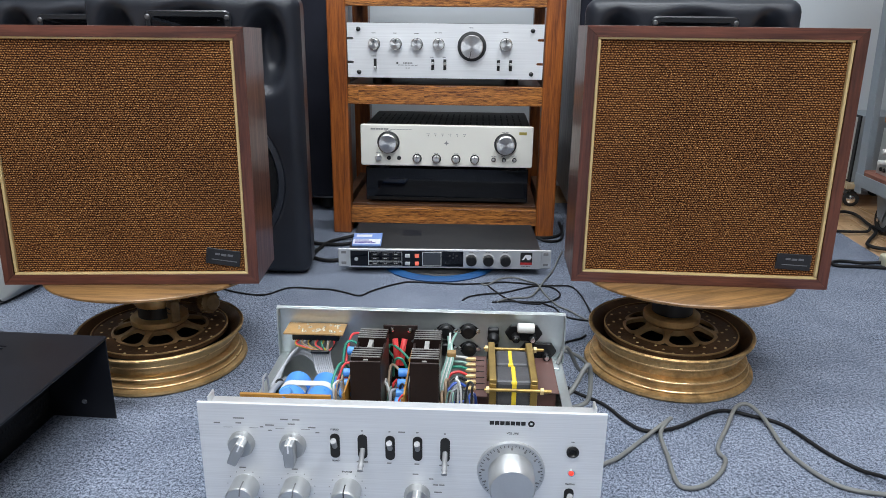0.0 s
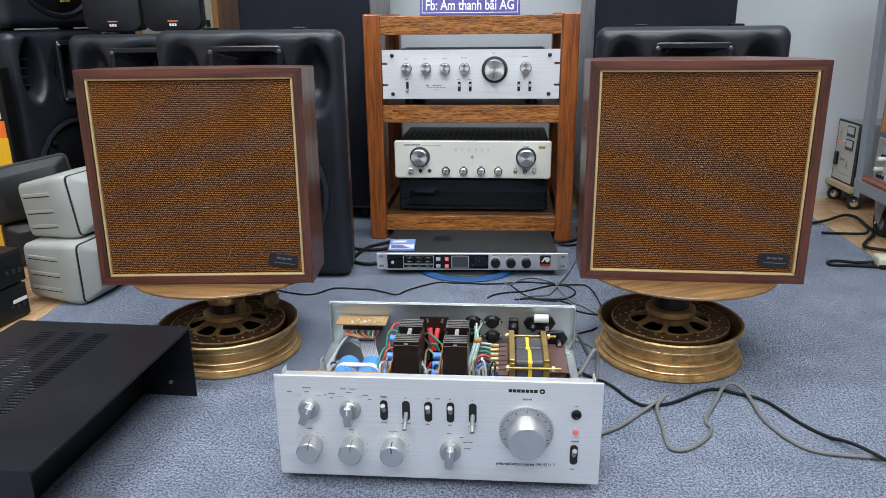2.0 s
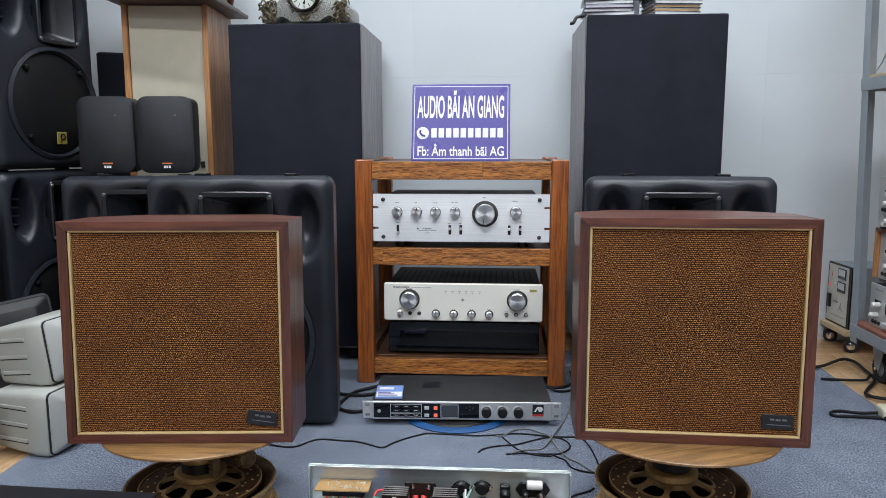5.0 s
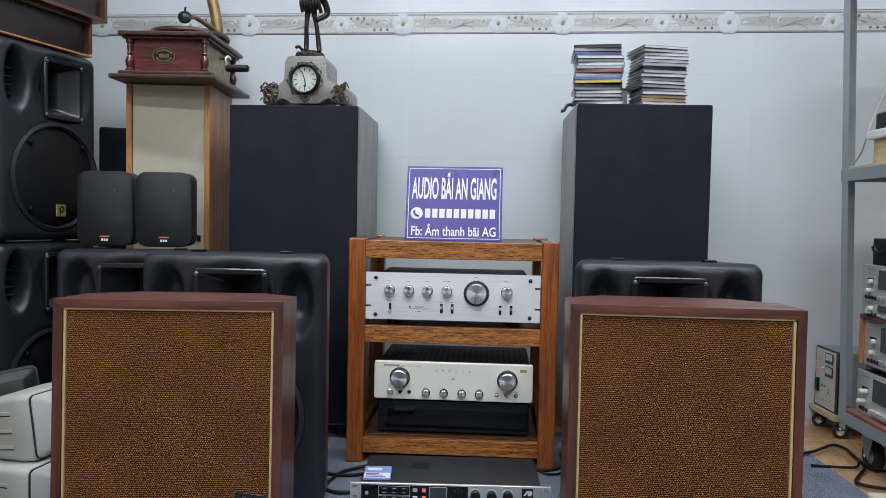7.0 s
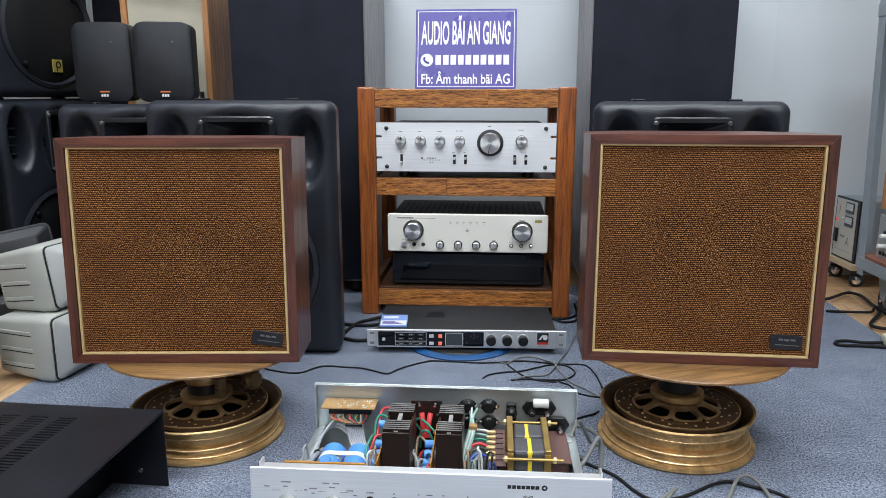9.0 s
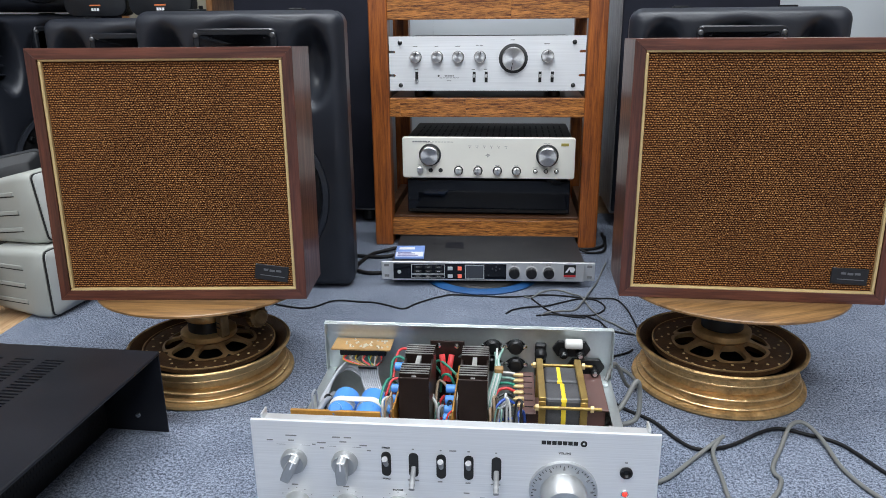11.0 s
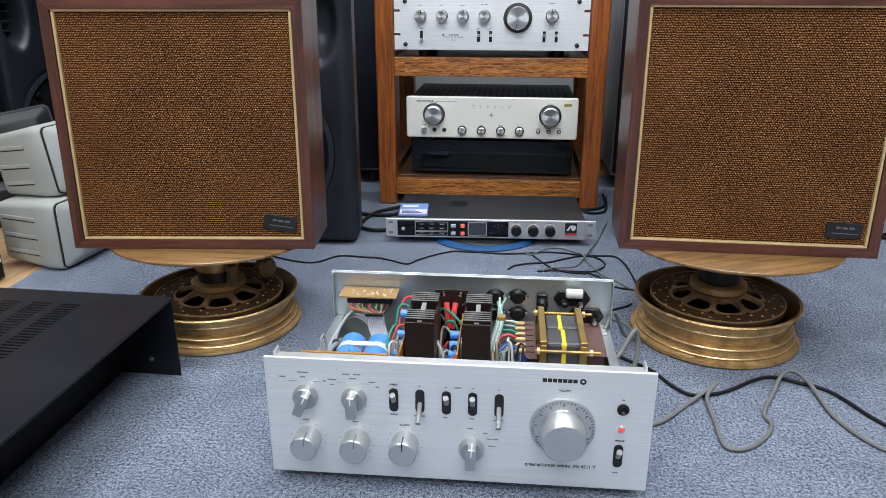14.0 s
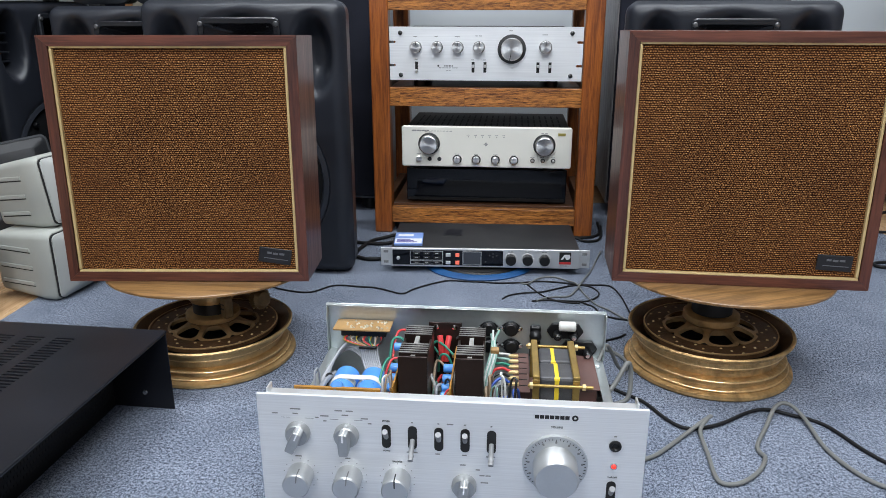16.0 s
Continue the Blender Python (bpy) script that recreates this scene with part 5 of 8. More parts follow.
# ---- audio processor on the carpet ----
def processor(m):
    s = start("audio_processor", "grey rack-width audio processor with a black display strip", "processor", m)
    w, h = 0.432, 0.0445
    part("case", box(-w / 2, w / 2, 0.004, 0.205, 0, h, 0.001), M_PROC, s, "dark grey steel case")
    f = part("front_panel", box(-w / 2, w / 2, -0.002, 0.004, 0, h, 0.001), M_ALUDULL, s, "silver front panel")
    for sx in (-1, 1):
        x0, x1 = sorted((sx * w / 2, sx * (w / 2 + 0.024)))
        ear = part("rack_ear", box(x0, x1, 0.004, 0.008, 0.0, h - 0.002, 0.0008), M_ALUDULL, s, "silver rack ear")
        for z in (0.009, 0.034):
            part("ear_slot", box(sx * (w / 2 + 0.012) - 0.0055, sx * (w / 2 + 0.012) + 0.0055, 0.0032, 0.0042, z - 0.003, z + 0.003, 0.0004), M_GREYINK, ear)
    cx = lambda px: (px - 541) / 1882.0
    strip = part("display_strip", box(cx(142), cx(620), -0.0035, -0.002, 0.0045, 0.0405, 0.0005), M_GLOSSBLK, f, "black display strip")
    scr = part("screen", box(cx(449), cx(524), -0.005, -0.0035, 0.0075, 0.0375, 0.0005), M_SCREEN, strip, "grey framed screen")
    for b in ((446, 527, 0.0065, 0.0075), (446, 527, 0.0375, 0.0385)):
        part("screen_frame", box(cx(b[0]), cx(b[1]), -0.0054, -0.0035, b[2], b[3]), M_ALUDULL, scr)
    for b in ((446, 449), (524, 527)):
        part("screen_frame", box(cx(b[0]), cx(b[1]), -0.0054, -0.0035, 0.0075, 0.0375), M_ALUDULL, scr)
    for (x0, x1, z0, z1) in ((218, 361, 0.0165, 0.0385), (218, 361, 0.0065, 0.0150)):
        for b in ((x0, x1, z1 - 0.0008, z1), (x0, x1, z0, z0 + 0.0008)):
            part("key_frame", box(cx(b[0]), cx(b[1]), -0.0042, -0.0035, b[2], b[3]), M_ALUDULL, strip)
        for xx in (x0, x1 - 2):
            part("key_frame", box(cx(xx), cx(xx + 2), -0.0042, -0.0035, z0 + 0.0008, z1 - 0.0008), M_ALUDULL, strip)
    for r, z in enumerate((0.0325, 0.0225, 0.0108)):
        for c in range(3):
            part("key", box(cx(232 + 44 * c), cx(262 + 44 * c), -0.0052, -0.0035, z - 0.0028, z + 0.0028, 0.0005), M_BLACK, strip)
            tick_row(strip, cx(247 + 44 * c), z + 0.0006, 0.008, 2, M_GREYL, 0.0012, r * 3 + c, -0.0056)
    part("power_key", lathe([(0, 0), (0.0042, 0), (0.0042, 0.002), (0.003, 0.0026), (0, 0.0026)], 20, None, pose(cx(167), -0.0035, 0.021, 90)), M_ALUDULL, strip, "", 40)
    for z in (0.030, 0.0115):
        part("usb_socket", box(cx(373), cx(394), -0.006, -0.0035, z - 0.004, z + 0.004, 0.0005), M_ALUDULL, strip)
        part("lit_key", box(cx(415), cx(432), -0.0055, -0.0035, z - 0.0045, z + 0.0045, 0.0006), M_REDKEY, strip, "red lit key")
    for x, z in ((577, 0.034), (577, 0.026), (545, 0.014), (592, 0.030), (562, 0.030)):
        part("dot_key", box(cx(x) - 0.0017, cx(x) + 0.0017, -0.0046, -0.0035, z - 0.0017, z + 0.0017), M_GREYSKIRT, strip)
    for px in (653, 725, 797):
        part("knob_ring", lathe([(0.009, 0), (0.0142, 0), (0.0138, 0.0012), (0.009, 0.0015)], 28, None, pose(cx(px), -0.002, 0.022, 90)), M_GREYL, f, "", 40)
        knob(f, cx(px), 0.022, 0.0118, 0.016, -0.002, M_BLACK, M_GREYSKIRT)
        tick_row(f, cx(px), 0.039, 0.012, 2, M_GREYINK, 0.0014, px, -0.0023)
    mk = part("maker_plate", box(cx(861), cx(911), -0.0032, -0.002, 0.0165, 0.0395), M_INK, f, "black and red maker plate")
    part("plate_stripe", box(cx(861), cx(911), -0.0034, -0.002, 0.011, 0.0163), M_REDKEY2, mk)
    part("plate_mark", prism([(-0.010, -0.006), (-0.002, 0.006), (0.009, 0.006), (0.012, 0.0), (0.008, -0.006), (0.002, -0.006), (-0.001, 0.001), (-0.005, -0.006)], 0, 0.0006, 0, None, pose(cx(886), -0.0032, 0.0285, 90)), M_WHITE, mk)
    tick_row(f, cx(886), 0.007, 0.02, 6, M_GREYINK, 0.0016, 8, -0.0023)
    part("lid_label", box(-0.10, -0.055, 0.10, 0.15, h - 0.0004, h + 0.0004), M_STEELDK, s)
    feet(s, (-0.18, 0.18), (0.03, 0.18), -0.0035, 0.001, 0.012)
    return s


M_PROC = plain("dark_grey_steel", (0.032, 0.032, 0.034), 0.42, 0.3, 0.2, 12, 0.15, 500)
M_SCREEN = plain("grey_screen", (0.05, 0.055, 0.065), 0.1, 0, 0.05)
M_REDKEY = glow("red_key_light", (0.85, 0.16, 0.10), 0.35)
M_REDKEY2 = plain("red_print", (0.55, 0.04, 0.04), 0.4, 0, 0.05)
M_GREYL = plain("light_grey_print", (0.55, 0.55, 0.55), 0.5, 0, 0.05)
processor(pose(-0.0845, 1.526, 0.0150, 0, 0, 2.2))
M_BLUE = plain("blue_rubber", (0.010, 0.075, 0.22), 0.5, 0, 0.2, 20)
pad = start("round_cushion", "round black and blue pad under the audio processor", "pad", pose(-0.10, 1.605, 0.0))
part("blue_rim", lathe([(0.105, 0), (0.132, 0), (0.134, 0.003), (0.126, 0.0075), (0.105, 0.0075)], 56), M_BLUE, pad, "blue rim", 40)
part("pad_body", lathe([(0, 0.001), (0.104, 0.001), (0.112, 0.0065), (0.108, 0.0110), (0, 0.0110)], 48), M_BLACK, pad, "black pad", 40)
packet = start("packet", "small blue and white packet lying on the audio processor", "packet", pose(-0.262, 1.531, 0.0600, 3, 0, 4))
M_PKT = plain("blue_card", (0.20, 0.32, 0.66), 0.3, 0, 0.1, 30)
part("card", box(-0.033, 0.033, 0, 0.075, 0, 0.006, 0.0008), M_PKT, packet, "blue card")
part("white_print", box(-0.031, 0.031, 0.003, 0.032, 0.006, 0.0066), M_WHITE, packet)
for k in range(3):
    part("printed_line", box(-0.027, 0.020 - 0.008 * k, 0.007 + 0.008 * k, 0.011 + 0.008 * k, 0.0067, 0.0071), M_SIGNBLUE, packet)
part("pale_print", box(-0.026, 0.010, 0.048, 0.062, 0.006, 0.0066), M_WHITE, packet)

# ---- the opened stereo amplifier ----
M_HEATSINK = plain("brown_black_anodised", (0.030, 0.018, 0.015), 0.36, 0.4, 0.25, 20, 0.1, 300)
M_FIN = plain("worn_fin_edge", (0.40, 0.39, 0.37), 0.4, 0.3, 0.3, 60)
M_CAPBLUE = plain("blue_sleeve", (0.085, 0.30, 0.74), 0.32, 0, 0.12, 40)
M_AMBER = plain("amber_board", (0.42, 0.20, 0.035), 0.35, 0, 0.3, 50)
M_TANBOARD = plain("tan_board", (0.38, 0.225, 0.085), 0.45, 0, 0.25, 60)
M_BROWNBOARD = plain("brown_laminate", (0.13, 0.065, 0.055), 0.4, 0, 0.15, 30)
M_BASE = plain("dull_zinc_base", (0.22, 0.225, 0.22), 0.5, 0.6, 0.3, 20)
M_SOLDER = plain("solder", (0.55, 0.50, 0.40), 0.38, 0.8, 0.1)
M_YELLOW = plain("yellow_tape", (0.85, 0.62, 0.04), 0.35, 0, 0.1, 30)
M_GOLDSTRAP = plain("passivated_strap", (0.40, 0.27, 0.085), 0.38, 0.7, 0.25, 40)
M_CORE = plain("transformer_core", (0.085, 0.085, 0.09), 0.45, 0.3, 0.4, 50)
M_LEVER = plain("ribbed_satin_lever", (0.30, 0.305, 0.31), 0.60, 0.3, 0.1, 60)
M_CHICKEN = plain("cast_satin_knob", (0.46, 0.47, 0.47), 0.38, 0.8, 0.08, 60)
WIRES = {n: plain("wire_" + n, c, 0.42, 0, 0.08, 40) for n, c in (("grey", (0.33, 0.345, 0.37)), ("red", (0.72, 0.06, 0.06)), ("green", (0.03, 0.26, 0.17)), ("white", (0.62, 0.62, 0.60)), ("blue", (0.04, 0.10, 0.42)), ("black", (0.02, 0.02, 0.02)), ("pale_green", (0.25, 0.42, 0.36)), ("yellow", (0.60, 0.42, 0.05)), ("tan", (0.36, 0.26, 0.17)))}
M_LED = glow("lit_red_lamp", (1.0, 0.05, 0.03), 0.7)


def lever(panel, x, z, down, material=None):
    slot = part("switch_slot", prism(rounded(0.0105, 0.030, 0.005), 0, 0.0012, 0, None, pose(x, 0.0003, z, 90)), M_INK, panel)
    tip = (x, -0.021, z - 0.017) if down else (x, -0.010, z + 0.0120)
    base = (x, 0.0, z - 0.003) if down else (x, -0.001, z - 0.0005)
    mid = tuple(0.5 * (a + b) for a, b in zip(base, tip))
    part("switch_lever", tube([base, mid, tip], lambda t: 0.0028 + 0.0003 * t + 0.0003 * math.sin(26 * t) * (t > 0.4), 12, 10), M_LEVER, panel, "", 40)


def chicken_knob(panel, x, z, turn):
    k = part("selector_knob", lathe([(0, 0), (0.0145, 0), (0.0145, 0.006), (0.0125, 0.010), (0, 0.010)], 32, None, FRONT), M_CHICKEN, panel, "", 40, m=pose(x, 0, z, 0, turn, 0))
    part("grip", prism([(-0.0052, -0.015), (0.0052, -0.015), (0.0062, 0.0), (0.0048, 0.013), (-0.0048, 0.013), (-0.0062, 0.0)], 0.010, 0.024, 0.0015, None, FRONT, 2), M_CHICKEN, k)
    part("pointer", box(-0.0008, 0.0008, -0.0246, -0.010, 0.004, 0.0132), M_WHITE, k)
    return k


def stereo_amp(m):
    s = start("stereo_amplifier", "opened silver stereo amplifier with its circuit parts showing, on the carpet", "amplifier", m)
    W, H = 0.4425, 0.154
    panel = part("front_panel", box(-W / 2, W / 2, 0, 0.004, 0, H, 0.0008, 2), M_ALU, s, "brushed aluminium front panel")
    part("top_flange", box(-W / 2 + 0.010, W / 2 - 0.012, 0.0045, 0.020, H - 0.006, H - 0.003, 0.0005), M_ALUDULL, s, "pale metal flange")
    part("top_flange", box(-W / 2 + 0.010, W / 2 - 0.012, 0.018, 0.020, H - 0.030, H - 0.006, 0.0005), M_ALUDULL, s)
    for sx in (-1, 1):
        part("flange_lug", box(sx * (W / 2 - 0.012) - 0.0012, sx * (W / 2 - 0.012) + 0.0012, 0.004, 0.02, H - 0.006, H + 0.005, 0.0004), M_ALUDULL, s)
    # chassis
    part("base_plate", box(-0.215, 0.212, 0.0045, 0.32, 0.004, 0.008), M_BASE, s, "zinc steel base plate")
    part("rear_panel", box(-0.2165, 0.2135, 0.3165, 0.3185, 0.004, 0.136, 0.0004), M_STEEL, s, "zinc steel rear panel")
    part("rear_lip", box(-0.2165, 0.2135, 0.3105, 0.3165, 0.1335, 0.135, 0.0003), M_STEEL, s)
    for sx in (-1, 1):
        x = sx * 0.2125 - 0.0015
        part("side_rail", box(x - 0.001, x + 0.001, 0.0045, 0.3165, 0.008, 0.058, 0.0004), M_STEEL, s, "zinc steel side rail")
        part("rail_flange", box(min(x, x - sx * 0.013), max(x, x - sx * 0.013), 0.02, 0.3165, 0.0582, 0.0597, 0.0003), M_STEEL, s)
        part("rear_lug", box(sx * 0.2135 - 0.0016, sx * 0.2135 + 0.0004, 0.306, 0.3165, 0.0597, 0.133, 0.0003), M_STEEL, s)
    feet(s, (-0.18, 0.18), (0.03, 0.28), -0.0115, 0.004, 0.014)
    # controls
    X = lambda x: x + 0.097
    Z = lambda z: z - 0.012
    for x, t in ((-0.2715, 25), (-0.2145, 0)):
        chicken_knob(panel, X(x), Z(0.1175), t)
    chicken_knob(panel, X(-0.0785), Z(0.058), 5)
    for k, x in enumerate((-0.2715, -0.2135, -0.1565)):
        knob(panel, X(x), Z(0.061), 0.0158, 0.026, 0, M_ALUSATIN, M_INK if k == 2 else M_GREYINK, "tone_knob", 8 if k < 2 else 0)
    dial = part("volume_dial", lathe([(0.0, 0), (0.0370, 0), (0.0365, 0.004), (0.030, 0.0055), (0.0, 0.0055)], 64, None, FRONT), M_ALUSATIN, panel, "scaled aluminium dial", 40, m=pose(X(0.0243), 0, Z(0.0935)))
    part("volume_knob", lathe([(0, 0.0055), (0.0250, 0.0055), (0.0246, 0.033), (0.0226, 0.0355), (0, 0.0355)], 56, None, FRONT), M_ALUSATIN, dial, "large turned aluminium knob", 40)
    bm = bmesh.new()
    for k in range(41):
        a = radians(-140 + 7 * k)
        long = k % 4 == 0
        r0 = 0.0335 if not long else 0.0322
        box(-0.0003, 0.0003, -0.0004, 0.0002, -0.0012 if not long else -0.0022, 0.0012, 0, 1, bm, pose(r0 * math.sin(a), -0.0049, r0 * math.cos(a), 0, math.degrees(a), 0))
    tagged(part("dial_mark", bm, M_INK, dial), kind="stuff")
    for k in range(11):
        a = radians(-140 + 28 * k)
        part("dial_figure", box(-0.0011, 0.0011, -0.0004, 0.0002, -0.0012, 0.0012, 0, 1, None, pose(0.0302 * math.sin(a), -0.0054, 0.0302 * math.cos(a), 0, math.degrees(a), 0)), M_GREYINK, dial)
    for x, z, down in ((-0.1685, 0.1175, False), (-0.1383, 0.1175, True), (-0.108, 0.117, False), (-0.078, 0.117, False), (-0.048, 0.1165, True), (0.089, 0.058, False)):
        lever(panel, X(x), Z(z), down)
    part("jack_socket", lathe([(0.0028, 0.0), (0.0068, 0.0), (0.0068, 0.002), (0.0045, 0.003), (0.0028, 0.0005), (0.0, 0.0004)], 24, None, pose(X(0.090), 0, Z(0.1195), 90)), M_BLACK, panel, "black jack socket", 40)
    part("pilot_lamp", lathe([(0, 0), (0.0029, 0), (0.0029, 0.0022), (0.0018, 0.0036), (0, 0.004)], 18, None, pose(X(0.090), 0, Z(0.0935), 90)), M_LED, panel, "lit red pilot lamp", 40)
    part("lamp_ring", lathe([(0.0030, 0), (0.0044, 0), (0.0040, 0.0018), (0.0030, 0.0018)], 20, None, pose(X(0.090), 0, Z(0.0935), 90)), M_CHROME, panel, "", 40)
    # print: the maker's name as one dark band with a round mark, other words as small bars
    for k in range(7):
        part("maker_mark", box(X(-0.0005 + 0.0056 * k), X(0.0042 + 0.0056 * k), -0.0004, 0, Z(0.1500), Z(0.1545)), M_INK, panel, "dark maker's mark")
    part("maker_sign", lathe([(0.0015, 0), (0.0015, 0.0005), (0.0036, 0.0005), (0.0036, 0)], 20, None, pose(X(0.0440), 0, Z(0.1522), 90)), M_INK, panel)
    letters("lettering", "VOLUME", 0.0033, M_INK, panel, pose(X(0.0245), -0.0002, Z(0.1398), 90))
    letters("lettering", "MARCHE", 0.0026, M_INK, panel, pose(X(0.0895), -0.0002, Z(0.0785), 90))
    letters("lettering", "préampli-ampli stéréo  PA 4511 T", 0.0062, M_INK, panel, pose(X(0.0245), -0.0002, Z(0.0405), 90), squash=0.95)
    letters("lettering", "STEREO", 0.0026, M_INK, panel, pose(X(-0.1685), -0.0002, Z(0.1375), 90))
    letters("lettering", "MONO", 0.0026, M_INK, panel, pose(X(-0.1685), -0.0002, Z(0.0985), 90))
    letters("lettering", "BALANCE", 0.0026, M_INK, panel, pose(X(-0.1565), -0.0002, Z(0.0845), 90))
    for k, (x, z, w, n) in enumerate(((-0.272, 0.148, 0.015, 1), (-0.272, 0.142, 0.010, 1), (-0.297, 0.1415, 0.008, 1), (-0.2475, 0.138, 0.006, 1), (-0.2145, 0.148, 0.026, 2), (-0.2145, 0.1425, 0.010, 1), (-0.2385, 0.1405, 0.012, 1),
                                      (-0.1915, 0.139, 0.012, 1), (-0.2385, 0.134, 0.006, 1), (-0.1865, 0.133, 0.006, 1), (-0.272, 0.0855, 0.010, 1), (-0.2135, 0.0855, 0.009, 1), (-0.1383, 0.137, 0.003, 1), (-0.108, 0.137, 0.003, 1), (-0.093, 0.137, 0.012, 1), (-0.078, 0.137, 0.003, 1),
                                      (-0.048, 0.1365, 0.003, 1), (-0.1383, 0.098, 0.014, 2), (-0.108, 0.0975, 0.008, 1), (-0.078, 0.0975, 0.007, 1), (-0.048, 0.097, 0.012, 2), (-0.0785, 0.0845, 0.010, 1), (-0.0625, 0.079, 0.006, 1), (-0.054, 0.0715, 0.014, 2), (-0.054, 0.062, 0.011, 1), (0.089, 0.0355, 0.009, 1), (0.090, 0.1315, 0.004, 1))):
        tick_row(panel, X(x), Z(z), w, n, M_GREYINK, 0.0014, k)
    bm = bmesh.new()
    for x0, zz in ((-0.2715, 0.1175), (-0.2145, 0.1175)):
        for sx in (-1, 1):
            box(-0.005, 0.005, -0.0003, 0, -0.0002, 0.0002, 0, 1, bm, pose(X(x0) + sx * 0.014, 0, Z(0.1365)))
    for x0 in (-0.2715, -0.2135, -0.1565):
        for k in range(11):
            a = radians(-135 + 27 * k)
            box(-0.0005, 0.0005, -0.0003, 0, -0.0005, 0.0005, 0, 1, bm, pose(X(x0) + 0.0205 * math.sin(a), 0, Z(0.061) + 0.0205 * math.cos(a)))
    tagged(part("scale_mark", bm, M_GREYINK, panel), kind="stuff")

    # inside: two finned heat sinks
    Y = lambda y: y - 0.65
    for n, (x0, x1) in enumerate(((-0.179, -0.139), (-0.101, -0.063))):
        w, cx = x1 - x0, X((x0 + x1) / 2)
        h = part("heat_sink", box(-w / 2, w / 2, -0.05, -0.047, 0.03, 0.126, 0.0006), M_HEATSINK, s, "brown-black finned heat sink", m=pose(cx, Y(0.862), 0))
        part("rear_plate", box(-w / 2, w / 2, 0.046, 0.049, 0.03, 0.128, 0.0006), M_HEATSINK, h)
        part("side_plate", box(w / 2 - 0.003, w / 2, -0.0465, 0.0455, 0.03, 0.1225), M_HEATSINK, h)
        part("side_plate", box(-w / 2, -w / 2 + 0.003, -0.0465, 0.0455, 0.03, 0.1225), M_HEATSINK, h)
        part("centre_bar", box(-0.003, 0.003, -0.0465, 0.0455, 0.119, 0.1265), M_FIN, h, "worn centre bar")
        first = part("fin", box(-w / 2 + 0.0005, w / 2 - 0.0005, -0.0438, -0.0422, 0.085, 0.1290), M_HEATSINK, h, "dark metal fin")
        edge = part("fin_edge", box(-w / 2 + 0.0005, w / 2 - 0.0005, -0.0435, -0.0425, 0.12905, 0.1303), M_FIN, h, "worn bright fin edge")
        for y0 in (-0.043, 0.0165):
            for k in range(5):
                if k or y0 > 0:
                    share(first, pose(0, y0 + 0.0066 * k + 0.043, 0), h)
                    share(edge, pose(0, y0 + 0.0066 * k + 0.043, 0), h)
    bb = part("brown_board", box(X(-0.150), X(-0.100), Y(0.935), Y(0.938), 0.03, 0.1230, 0.0004), M_HEATSINK, s, "brown mounting plate")
    for x in (-0.138, -0.111):
        part("screw", lathe([(0, 0), (0.004, 0), (0.004, 0.0016), (0, 0.003)], 14, None, pose(X(x), Y(0.935), 0.1165, 90)), M_CHROME, bb, "", 40)
    for x, dx in ((-0.132, 0.004), (-0.118, -0.004)):
        part("red_sleeve", tube([(X(x), Y(0.926), 0.106), (X(x + dx * 0.6), Y(0.918), 0.092), (X(x + dx), Y(0.915), 0.070)], 0.0044, 8, 4), WIRES["red"], s, "red sleeve", 40)
    # large blue capacitors with a pale strap
    for x in (-0.262, -0.223):
        part("capacitor", lathe([(0, 0), (0.0168, 0), (0.0186, 0.002), (0.0186, 0.066), (0.0168, 0.068), (0, 0.068)], 28, None, pose(X(x), Y(0.872), 0.060, 90)), M_CAPBLUE, s, "large blue capacitor", 40)
    for x in (-0.262, -0.223):
        part("strap", lathe([(0.0188, 0), (0.0194, 0), (0.0194, 0.012), (0.0188, 0.012)], 28, None, pose(X(x), Y(0.843), 0.060, 90), 20, 160), M_STRAP, s, "pale strap", 40)
    part("strap", box(X(-0.262), X(-0.223), Y(0.831), Y(0.843), 0.0780, 0.0790), M_STRAP, s)
    part("small_capacitor", rod(0.008, 0, 0.02, 16, 0.002, None, pose(X(-0.253), Y(0.772), 0.100, 60, 20, 0)), M_CAPBLUE, s, "small blue capacitor", 40)
    for x, y, z in ((-0.190, 0.905, 0.095), (-0.190, 0.868, 0.080), (-0.190, 0.852, 0.072), (-0.190, 0.835, 0.066), (-0.114, 0.872, 0.080), (-0.114, 0.856, 0.072), (-0.114, 0.840, 0.066), (-0.114, 0.824, 0.062)):
        part("small_capacitor", rod(0.0062, -0.008, 0.008, 14, 0.0012, None, pose(X(x), Y(y), z, 0, 90, 0)), M_CAPBLUE, s, "small blue capacitor", 40)
    # boards
    part("circuit_board", box(X(-0.306), X(-0.193), Y(0.752), Y(0.756), 0.020, 0.108, 0.0003), M_AMBER, s, "amber circuit board")
    for x in (-0.1835, -0.1065):
        b = part("circuit_board", box(X(x) - 0.001, X(x) + 0.001, Y(0.79), Y(0.92), 0.02, 0.092), M_AMBER, s, "upright amber circuit board")
        bm = bmesh.new()
        rnd = random.Random(int(-x * 1000))
        for k in range(26):
            rod(0.0022, -0.004, 0.004, 8, 0, bm, pose(X(x) - 0.004, Y(0.795 + 0.005 * k), 0.035 + rnd.uniform(0, 0.045), rnd.choice((0, 90)), 0, 0))
        part("board_part", bm, M_TANBOARD, b, "small resistors")
    tb = part("input_board", box(X(-0.295), X(-0.208), Y(0.925), Y(0.964), 0.1085, 0.1105), M_TANBOARD, s, "tan circuit board with solder joints")
    rnd = random.Random(4)
    bm = bmesh.new()
